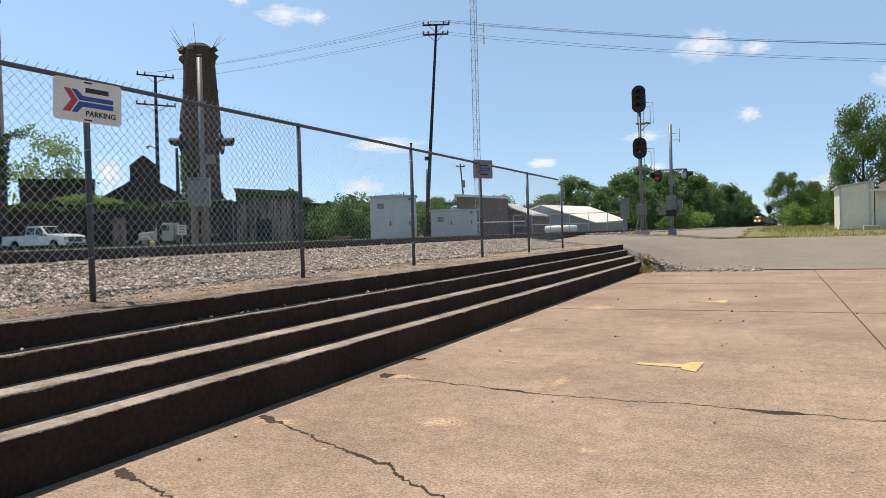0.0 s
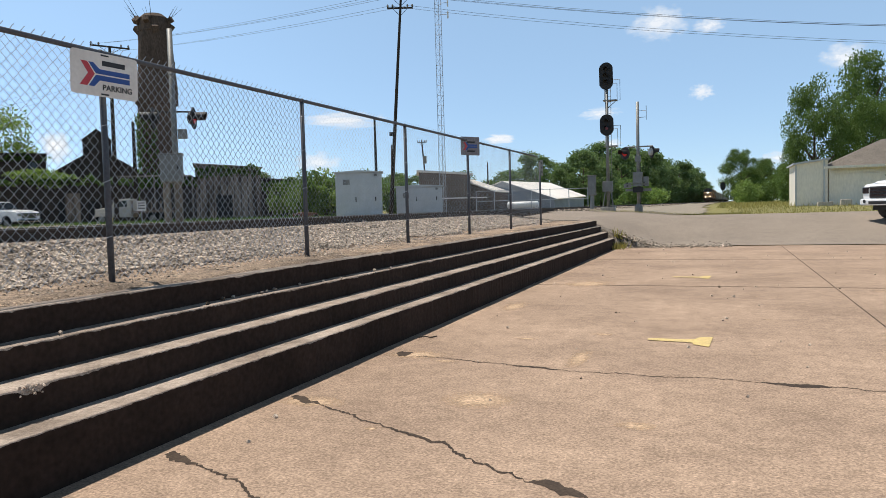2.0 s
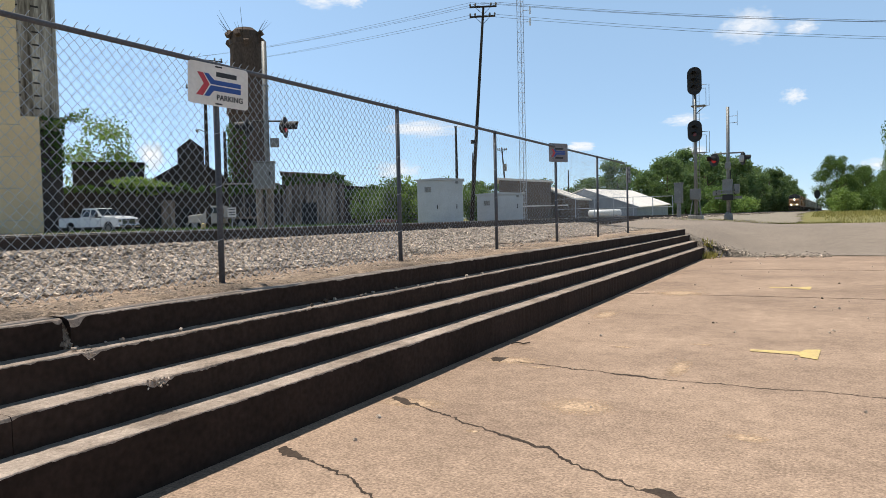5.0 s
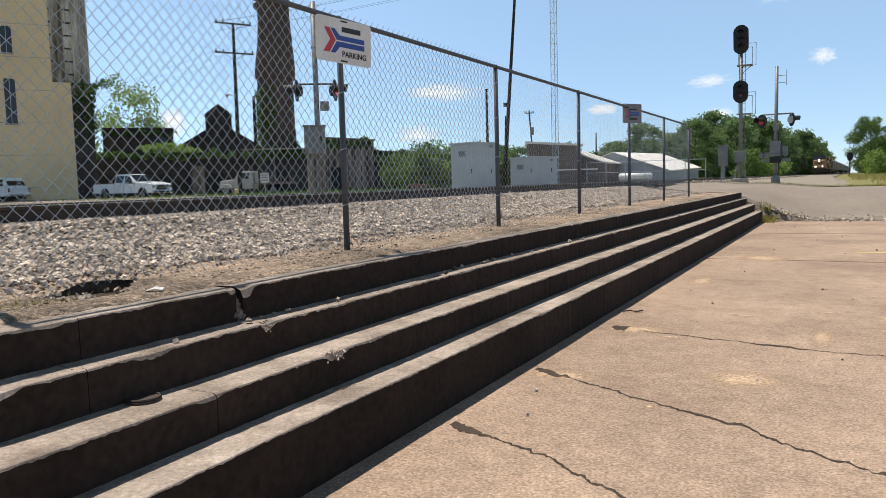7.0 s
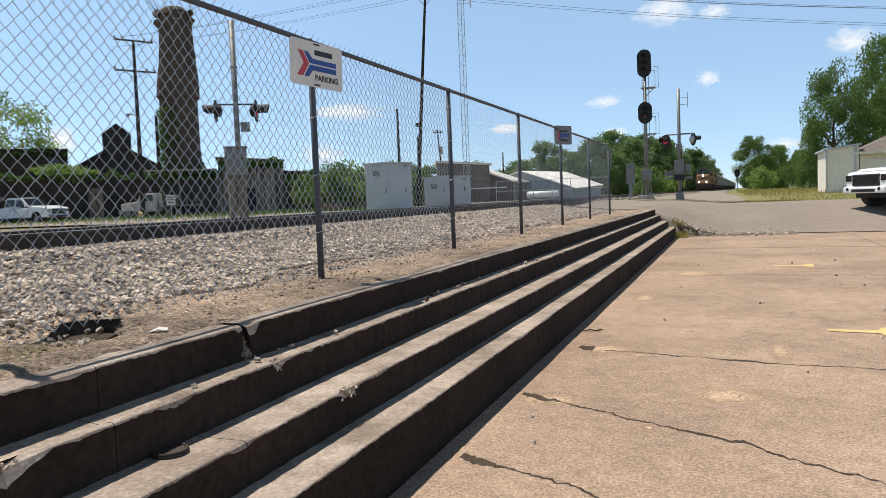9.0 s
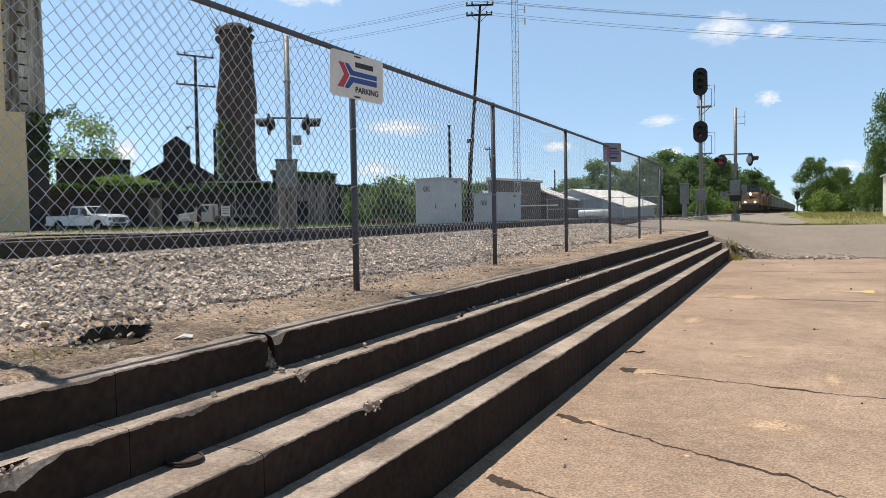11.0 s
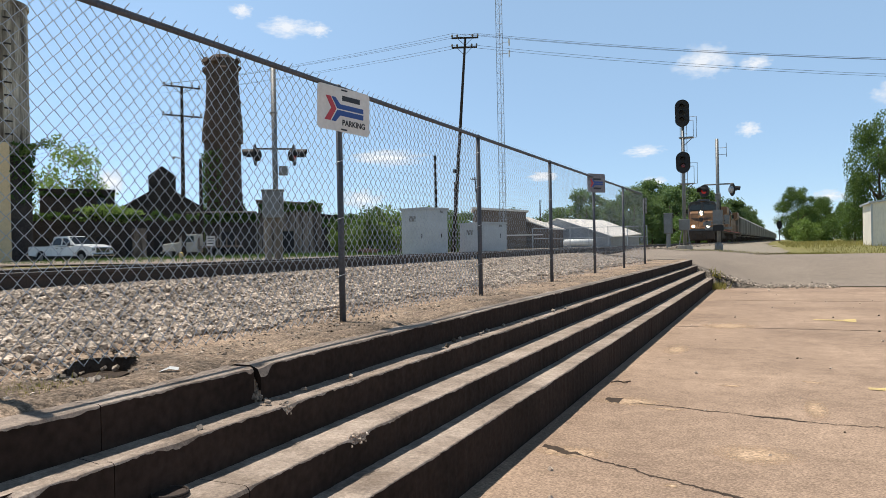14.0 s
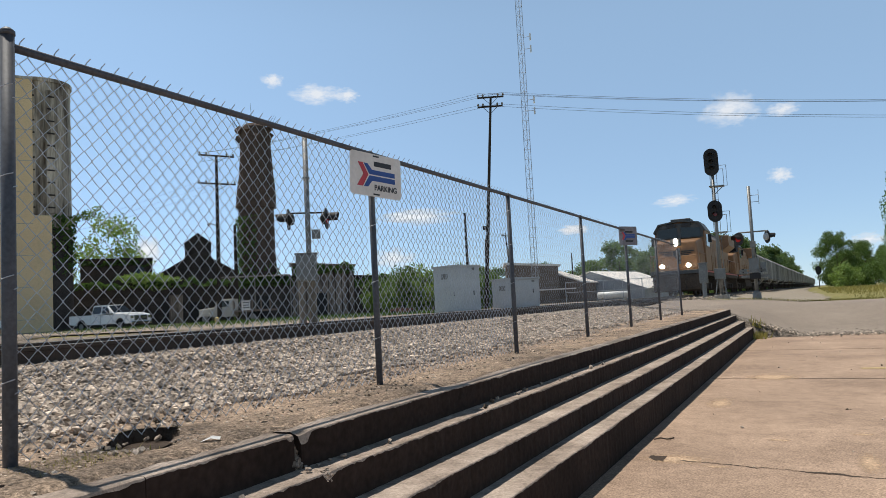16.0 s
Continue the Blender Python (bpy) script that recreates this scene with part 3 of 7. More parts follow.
    for cx, cy, cz, wide, count in ((-3.435, 2.92, 0.513, 0.1, 60), (-3.7, 2.69, 0.698, 0.05, 30), (-3.7, 1.1, 0.695, 0.2, 50), (-3.2, 1.0, 0.32, 0.15, 30)):
        g = Geo()
        for k in range(count):
            r = rng.uniform(0.004, 0.012)
            drop = rng.random() ** 2 * 0.05
            g.add(base, faces, Matrix.LocRotScale((cx + rng.uniform(-0.035, 0.0) + 0.012 * (drop > 0.01), cy + rng.gauss(0, 0.5) * wide, cz - drop), Euler((rng.uniform(0, 6), rng.uniform(0, 6), rng.uniform(0, 6))), (r, r, r * 0.8)), k % 2)
        part("crumbs", g, [STEP, STONE], steps, "crumbled pale concrete", kind="stuff", tidy=False)
    # soil that has crept over the back of the top step
    g, v, f = Geo(), [], []
    ys = spread((-8, 14, 600), (14, 24.4, 120))
    for y in ys:
        z = 0.8905 + 0.006 * noise.noise((y * 0.7, 6, 9))
        e = -4.02 + 0.07 * noise.noise((y * 1.3, 0, 21)) + 0.03 * noise.noise((y * 7, 0, 22)) + 0.015 * noise.noise((y * 23, 0, 23))
        v += [(-4.2, y, z + 0.012), (e - 0.04, y, z + 0.008), (e, y, z - 0.012)]
    for k in range(len(ys) - 1):
        f += [(3 * k, 3 * k + 3, 3 * k + 4, 3 * k + 1), (3 * k + 1, 3 * k + 4, 3 * k + 5, 3 * k + 2)]
    part("crept_soil", g.add(v, f), DIRT, steps, "brown soil crept over the top step", smooth=True)
    part("rubble_core", Geo().box(-4.2, -3.3, -8, 23.9, -0.2, 0.3), RISER_SHADE, steps)


def bend(y):
    """How far the line has curved away to the right at y."""
    d = max(0.0, y - 60)
    return 0.0185 * d * d / (d + 40)


def build_track():
    track = thing("railway_track", "rusty steel rails on dark wooden ties in grey ballast", "railway track", kind="structure")
    X, TOP = -8.65, 1.3
    rail_ys = spread((-40, 60, 4), (60, 140, 16), (140, 1100, 12))

    def swept(outline):
        """An outline carried along the gently curving line."""
        n, v, f = len(outline), [], []
        for y in rail_ys:
            v += [(u + bend(y), y, w) for u, w in outline]
        for k in range(len(rail_ys) - 1):
            f += [(k * n + i, k * n + n + i, k * n + n + (i + 1) % n, k * n + (i + 1) % n) for i in range(n)]
        return Geo().add(v, f)
    for side in (-0.72, 0.72):
        x = X + side
        prof = [(-0.075, TOP - 0.185), (0.075, TOP - 0.185), (0.075, TOP - 0.17), (0.012, TOP - 0.15), (0.012, TOP - 0.045), (0.036, TOP - 0.035), (0.036, TOP - 0.004), (0.03, TOP), (-0.03, TOP), (-0.036, TOP - 0.004), (-0.036, TOP - 0.035), (-0.012, TOP - 0.045), (-0.012, TOP - 0.15), (-0.075, TOP - 0.17)]
        g = swept([(x + u, v) for u, v in prof])
        part("rail", g, RAIL, track, "rusty steel rail")
        part("rail_head", swept([(x - 0.028, TOP - 0.001), (x + 0.028, TOP - 0.001), (x + 0.028, TOP + 0.003), (x - 0.028, TOP + 0.003)]), RAILTOP, track, "bright worn running surface")
    tie = Geo().box(-1.3, 1.3, -0.11, 0.11, -0.17, 0).mesh("tie", TIE)
    for k in range(290):
        part("tie", tie, None, track, at=pose(X + bend(-6 + 0.51 * k) + 0.03 * math.sin(k * 7.1), -6 + 0.51 * k, TOP - 0.18, 0, 0, 1.5 * math.sin(k * 3.7)))
    # ballast: a shaped bed under the loose stones
    v, f = [], []
    ys = spread((-40, -2, 10), (-2, 26, 90), (26, 130, 60), (130, 1100, 30))
    xs = [-12.6, -11.6, -10.9, -10.3, -9.5, -8.65, -7.8, -7.2, -6.7, -6.2, -5.75, -5.3]

    def bed_z(x, y):
        d = abs(x - X)
        z = 1.125 - max(0, d - 1.55) * (0.2 if x > X else 0.3)
        return z
    for y in ys:
        for x in xs:
            xx = x if x < -6 else x + 0.25 * noise.noise((0, y * 0.7, 1))
            z = max(bed_z(xx, y), ground_z(xx, y) + 0.005 if 0 < y < 24.2 and x > -6.9 else 0.8) + 0.03 * noise.noise((x * 3, y * 3, 6))
            if 26 < y < 35.5:
                z = min(z, ground_z(x, y) - 0.03)
            v.append((xx + bend(y), y, z if x > -12.5 else 0.6))
    w = len(xs)
    for j in range(len(ys) - 1):
        for i in range(w - 1):
            f.append((j * w + i, j * w + i + 1, (j + 1) * w + i + 1, (j + 1) * w + i))
    part("ballast_bed", Geo().add(v, f), BEDM, track, smooth=True, tidy=False)
    # loose stones
    rng = np.random.default_rng(4)
    base = np.array([(1, 0, 0), (0.3, 0.95, 0), (-0.85, 0.5, 0), (-0.7, -0.6, 0), (0.4, -0.9, 0), (0.15, 0.05, 0.75), (-0.1, 0, -0.6)], float)
    faces = [(0, 1, 5), (1, 2, 5), (2, 3, 5), (3, 4, 5), (4, 0, 5), (1, 0, 6), (2, 1, 6), (3, 2, 6), (4, 3, 6), (0, 4, 6)]

    def stones(name, n, x0, x1, y0, y1, size, label, fall=False):
        g = Geo()
        x = rng.uniform(x0, x1, n)
        y = rng.uniform(y0, y1, n)
        s = size * rng.uniform(0.45, 1.25, n) ** 1.0
        for k in range(n):
            edge = -5.12 - 0.12 * smooth01((y[k] - 3.2) / 3.0) + 0.45 * noise.noise((0, y[k] * 0.6, 1)) + 0.2 * noise.noise((0, y[k] * 2.6, 3))
            if x[k] > edge and rng.random() > 0.06:
                continue
            if 26 < y[k] < 35.5 or in_drain(x[k], y[k]):
                continue
            z = max(bed_z(x[k], y[k]), ground_z(x[k], y[k]) + (0.024 if y[k] < 24.3 else 0.0))
            a, c, d = rng.uniform(0, 6.28), rng.uniform(-0.7, 0.7), rng.uniform(-0.7, 0.7)
            m = Matrix.LocRotScale((x[k] + bend(y[k]), y[k], z + s[k] * 0.25), Euler((c, d, a)), (s[k], s[k] * rng.uniform(0.55, 0.95), s[k] * rng.uniform(0.6, 1.0)))
            v = base + rng.normal(0, 0.13, base.shape)
            g.add([tuple(p) for p in v], faces, m)
        part(name, g, STONE, track, label, kind="stuff", tidy=False)
    stones("ballast_stones", 56000, -7.9, -4.9, 0.5, 24.8, 0.032, "loose pale grey crushed stones")
    stones("ballast_stones", 24000, -6.8, -4.75, 0.5, 12, 0.024, "loose pale grey crushed stones")
    stones("ballast_stones", 2500, -10.2, -7.9, 0.5, 26, 0.065, "loose pale grey crushed stones")
    stones("ballast_stones", 4000, -11.5, -5.9, 35.5, 110, 0.1, "loose grey crushed stones")
    # grit and small stones trodden into the dirt strip
    g = Geo()
    for k in range(5000):
        x, y = -5.35 + 1.3 * rng.random() ** 1.3, 1.0 + 13 * rng.random() ** 1.6
        if in_drain(x, y):
            continue
        s = rng.uniform(0.004, 0.013) * (1.6 if k % 9 == 0 else 1)
        m = Matrix.LocRotScale((x, y, max(ground_z(x, y) + 0.02, 0.888 if x > -4.15 else 0)), Euler((rng.uniform(-1, 1), 0, rng.uniform(0, 6))), (s, s * 0.8, s * 0.7))
        g.add([tuple(p) for p in base], faces, m, 1 if k % 4 == 0 else 0)
    part("grit", g, [STONE, BEDM], track, "grit and small stones in the dirt", kind="stuff", tidy=False)
    # gravel spill where lot, steps and road meet
    g = Geo()
    for k in range(800):
        x, y = -3.3 + 3.6 * rng.random() ** 1.4, 24.8 + rng.normal(0, 0.42)
        if x < -3.15 and y < 24.3:
            continue
        s = rng.uniform(0.012, 0.045)
        m = Matrix.LocRotScale((x, y, ground_z(x, y) + 0.02), Euler((0, 0, rng.uniform(0, 6))), (s, s, s))
        g.add([tuple(p) for p in base], faces, m, k % 3 // 2)
    part("spilled_gravel", g, [GRAVEL, STONE], track, "spilled grey gravel at the lot's edge", kind="stuff", tidy=False)


# ---------------------------------------------------------------- fence and signs
FX, FZ, FTOP = -4.62, 0.86, 2.74


def build_fence():
    fence = thing("chain_link_fence", "galvanised chain-link fence with dark posts on the dirt strip", "fence")
    ys = [1.67, 4.7, 7.75, 10.8, 13.85, 16.9, 19.95]
    for k, y in enumerate(ys):
        r = 0.03 if k in (0,) else 0.026
        top = FTOP + (0.05 if k == 0 else -0.01) if k < 6 else FTOP - 0.12
        part("post", Geo().tube([(FX, y, FZ - 0.2), (FX + 0.004 * math.sin(k * 3), y, top)], r, 10), POST, fence, smooth=True)
        part("post_cap", Geo().tube([(FX, y, top), (FX, y, top + 0.02), (FX, y, top + 0.035)], [r * 1.12, r * 1.1, r * 0.5], 10), POST, fence, smooth=True)
    part("top_rail", Geo().tube([(FX, y, FTOP) for y in spread((1.67, 19.6, 24))], 0.021, 8), POST, fence, smooth=True)
    # woven diamonds, one bay at a time
    P, H, r = 0.0873, 0.0868, 0.0025
    rows = int((FTOP + 0.03 - FZ - 0.04) / (H / 2))
    for bay in range(6):
        a, b = ys[bay] + 0.02, ys[bay + 1] - 0.01
        g = Geo()
        n = int((b - a) / (P / 2))
        for k in range(n):
            y0 = a + k * P / 2
            pts = []
            for i in range(rows + 1):
                z = FZ + 0.04 + i * H / 2
                u = y0 + (P / 2 if (i + k) % 2 else 0)
                y = u + 0.012 * noise.noise((u * 1.5, z * 2, bay))
                sag = 0.012 * noise.noise((u * 0.9, z, 3 + bay))
                pts.append((FX - 0.026 + sag + (0.003 if k % 2 else -0.003), y, z))
            pts.append((FX - 0.02, pts[-1][1] + 0.008, FTOP + 0.045))
            pts.append((FX - 0.012, pts[-1][1] + 0.014, FTOP + 0.066))
            g.tube(pts, r if bay < 2 else 0.0012, 5 if bay < 2 else 3, caps=False)
        part("chain_link", g, GALV, fence, "woven galvanised wire diamonds", tidy=False, smooth=True)
    for k, y in enumerate(ys[:-1]):
        for z in (1.2, 1.65, 2.1, 2.5):
            part("tie_wire", Geo().tube([(FX + 0.035 * math.cos(a), y + 0.035 * math.sin(a), z + 0.01 * a) for a in np.linspace(0, 6.3, 9)], 0.0025, 4), GALV, fence)


def text_mesh(body, size, mat, parent, m, name):
    cu = bpy.data.curves.new(name, "FONT")
    cu.body, cu.size, cu.align_x, cu.align_y, cu.extrude, cu.offset = body, size, "CENTER", "CENTER", 0.0008, 0.0016
    tmp = bpy.data.objects.new(name, cu)
    scene.collection.objects.link(tmp)
    me = bpy.data.meshes.new_from_object(tmp.evaluated_get(bpy.context.evaluated_depsgraph_get()))
    bpy.data.objects.remove(tmp)
    me.materials.clear()
    me.materials.append(mat)
    ob = new(name, me)
    ob.parent, ob.matrix_basis = parent, m
    return ob


def round_plate(w, h, r, d, n=6):
    out = []
    for cx, cy, a0 in ((w / 2 - r, h / 2 - r, 0), (-w / 2 + r, h / 2 - r, 90), (-w / 2 + r, -h / 2 + r, 180), (w / 2 - r, -h / 2 + r, 270)):
        out += [(cx + r * math.cos(radians(a0 + 90 * k / n)), cy + r * math.sin(radians(a0 + 90 * k / n))) for k in range(n + 1)]
    return Geo().prism(out, "z", 0, d)


def build_signs():
    """Plates in their own plane: x to the reader's right, y up, z towards the reader."""
    def plate(name, y, z, w, h, label, detail, lean, scale_x=0.0):
        m = Matrix.Translation((FX + 0.055 + (0.022 if detail else 0), y, z)) @ pose(0, 0, 0, 90, 0, 90 - (13 if detail else 34)) @ pose(0, 0, 0, 0, 0, lean)
        s = thing(name, label, "sign", m, group="parking signs on the fence")
        part("panel", round_plate(w, h, 0.03 * w / 0.55, 0.003), SIGNW if detail else SIGN_SHADED, s, "white sheet metal panel" if detail else "white sheet metal panel greyed as if shaded")
        u = w / 0.55

        def flat(nm, pts, mat):
            g = Geo()
            g.prism([(a * u, b * u) for a, b in pts], "z", 0.003, 0.0042)
            part(nm, g, mat, s)
        flat("red_chevron", [(-0.195, 0.085), (-0.145, 0.085), (-0.085, 0.0), (-0.145, -0.095), (-0.205, -0.095), (-0.138, 0.0)], SIGNR)
        flat("blue_band", [(-0.135, 0.085), (-0.095, 0.085), (-0.045, 0.04), (0.205, 0.04), (0.205, 0.004), (-0.075, 0.004)], SIGNB)
        flat("blue_band", [(-0.135, -0.095), (-0.09, -0.095), (-0.045, -0.045), (0.205, -0.045), (0.205, -0.006), (-0.075, -0.006)], SIGNB)
        if detail:
            flat("lettering_bar", [(-0.025, 0.07), (0.165, 0.07), (0.165, 0.108), (-0.025, 0.108)], INK)
            text_mesh("PARKING", 0.062, INK, s, pose(0.105, -0.1, 0.0046), "lettering")
            for yy in (h / 2 - 0.03, -h / 2 + 0.02):
                flat("bolt_strap", [(-0.035, yy), (0.03, yy), (0.03, yy + 0.012), (-0.035, yy + 0.012)], INK)
        else:
            flat("lettering_bar", [(-0.09, 0.07), (0.14, 0.07), (0.14, 0.11), (-0.09, 0.11)], INK)
            flat("lettering_bar", [(-0.09, -0.14), (0.14, -0.14), (0.14, -0.1), (-0.09, -0.1)], INK)
        return s
    plate("parking_sign", 4.66, 2.545, 0.575, 0.345, "white parking sign with red and blue arrow on the fence", True, -2)
    plate("parking_sign", 13.85, 2.62, 0.46, 0.36, "small parking sign, greyed as if shaded, with red and blue arrow", False, 0)
    s = thing("notice_sign", "small grey notice plate at the fence's end post", "sign", Matrix.Translation((FX + 0.05, 19.95, 2.45)) @ pose(0, 0, 0, 90, 0, 90))
    part("panel", round_plate(0.3, 0.42, 0.02, 0.003), ALU, s)
    for k in range(3):
        part("lettering_bar", Geo().box(-0.1, 0.1, 0.1 - k * 0.12, 0.15 - k * 0.12, 0.003, 0.0042), INK, s)


build_ground()
build_lot()
build_steps()
build_track()
build_fence()
build_signs()

# ---------------------------------------------------------------- signals and line-side things
def flasher(parent, x, y, z, turn, lit, shell=None, name="light_unit"):
    """A crossing light: round black background, hooded lens; it looks along its own -y."""
    m = pose(x, y, z, 0, 0, turn)
    u = part(name, Geo().tube([(0, 0.0, 0), (0, 0.02, 0)], 0.31, 24), BLACK, parent, at=m)
    part("lens", Geo().tube([(0, -0.02, 0), (0, -0.005, 0)], 0.15, 16), REDLENS if lit else REDDIM, u, "round red lens")
    hood = Geo()
    n = 12
    v = []
    for k in range(n + 1):
        a = math.pi * (-0.08 + 1.16 * k / n)
        v += [(0.165 * math.cos(a), 0, 0.165 * math.sin(a)), (0.165 * math.cos(a), -0.3 - 0.06 * math.sin(a), 0.165 * math.sin(a)), (0.172 * math.cos(a), -0.3 - 0.06 * math.sin(a), 0.172 * math.sin(a)), (0.172 * math.cos(a), 0, 0.172 * math.sin(a))]
    f = []
    for k in range(n):
        for i in range(4):
            f.append((4 * k + i, 4 * k + (i + 1) % 4, 4 * k + 4 + (i + 1) % 4, 4 * k + 4 + i))
    part("hood", hood.add(v, f), BLACK, u)
    part("housing", Geo().tube([(0, 0.02, 0), (0, 0.14, 0), (0, 0.18, 0)], [0.18, 0.16, 0.07], 14), shell or BLACK, u)


def build_crossing_mast():
    s = thing("crossing_signal", "grey crossing signal mast with red flashing lights by the road", "crossing signal", pose(-3.87, 37.8, 1.0), group="crossing signals")
    part("mast", Geo().tube([(0, 0, 0), (0, 0, 5.4)], [0.085, 0.075], 12), ALU, s, smooth=True)
    part("base", Geo().tube([(0, 0, -0.3), (0, 0, 0.25), (0, 0, 0.4)], [0.2, 0.2, 0.1], 10), ALU, s)
    part("arm", Geo().tube([(-0.62, -0.02, 3.2), (0.72, -0.02, 3.2)], 0.035, 8), ALU, s)
    flasher(s, -0.62, -0.1, 2.9, -38, True)
    # Pale housing: sunlight on this unit is put into its colour.
    flasher(s, 0.66, 0.05, 2.92, 118, False, ALUW)
    for x in (-0.62, 0.66):
        part("hanger", Geo().tube([(x, -0.02, 3.2), (x, 0.04, 2.95)], 0.03, 6), ALU, s)
    part("terminal_box", Geo().box(-0.13, 0.13, -0.16, 0.0, 2.45, 2.75), ALU, s, bevel=0.01)
    for z in (1.28, 1.42):
        part("gate_arm_bar", Geo().box(-0.58, 0.52, -0.34, -0.28, z - 0.025, z + 0.025), ALU, s, "grey gate bar")
        for x in (-0.5, 0.3):
            part("bar_bolt", Geo().tube([(x, -0.36, z), (x, -0.33, z)], 0.035, 8), BLACK, s)
    part("cable", Geo().tube([(0.09, -0.05, 0.1), (0.13, -0.06, 0.9), (0.1, -0.05, 2.4)], 0.02, 6), BLACK, s)
    part("junction_box", Geo().box(-0.24, 0.2, -0.26, 0.1, 1.3, 1.95), ALU, s, "grey junction box", bevel=0.01)
    part("junction_box", Geo().box(0.24, 0.5, -0.12, 0.12, 1.3, 1.72), ALU, s, bevel=0.01)
    part("bracket", Geo().box(-0.62, 0.62, -0.06, 0.06, 1.02, 1.14), ALU, s)
    part("counterweight", Geo().box(-0.7, -0.35, -0.1, 0.08, 1.2, 1.4), ALU, s)
    part("gate_drive", Geo().box(-0.24, 0.24, -0.3, -0.1, 0.95, 1.22), BLACK, s, bevel=0.01)
    for k in range(2):
        part("antenna_arm", Geo().tube([(0, 0, 4.95 - 0.32 * k), (0.42, 0, 4.95 - 0.32 * k)], 0.012, 5), ALU, s)
    part("antenna", Geo().tube([(0.42, 0, 4.5), (0.42, 0, 5.2)], 0.012, 5), ALU, s)


def build_second_crossing_mast():
    s = thing("crossing_signal", "grey crossing signal mast beyond the track with paired lights", "crossing signal", pose(-14.4, 17.0, 0.85, 0, 0, 36), group="crossing signals")
    part("mast", Geo().tube([(0, 0, 0), (0, 0, 5.8)], 0.075, 12), ALU, s, smooth=True)
    part("arm", Geo().tube([(-0.5, 0, 3.5), (0.5, 0, 3.5)], 0.025, 8), BLACK, s)
    flasher(s, -0.55, 0.0, 3.32, -98, False)
    flasher(s, 0.55, 0.0, 3.32, 78, True)
    part("bell_box", Geo().box(0.1, 0.35, -0.12, 0.12, 2.75, 3.0), ALU, s, bevel=0.01)
    part("strap", Geo().box(-0.1, 0.1, -0.1, 0.1, 4.5, 4.54), ALU, s)
    c = thing("relay_cabinet", "grey steel relay cabinet on a post beyond the track", "cabinet", pose(-14.2, 16.6, 0.8, 0, 0, 36))
    part("body", Geo().box(-0.29, 0.29, -0.25, 0.25, 1.55, 2.3), ALU, c, bevel=0.02)
    part("lid", Geo().box(-0.32, 0.32, -0.28, 0.28, 2.3, 2.34), ALU, c, bevel=0.01)
    part("door", Geo().box(-0.26, 0.26, -0.265, -0.25, 1.6, 2.26), ALU, c, bevel=0.005)
    part("latch", Geo().box(0.16, 0.2, -0.29, -0.265, 1.9, 2.03), BLACK, c)
    for x in (-0.15, 0.15):
        part("leg", Geo().tube([(x, 0, 0), (x, 0, 1.55)], 0.1, 8), RUSTWALL, c)


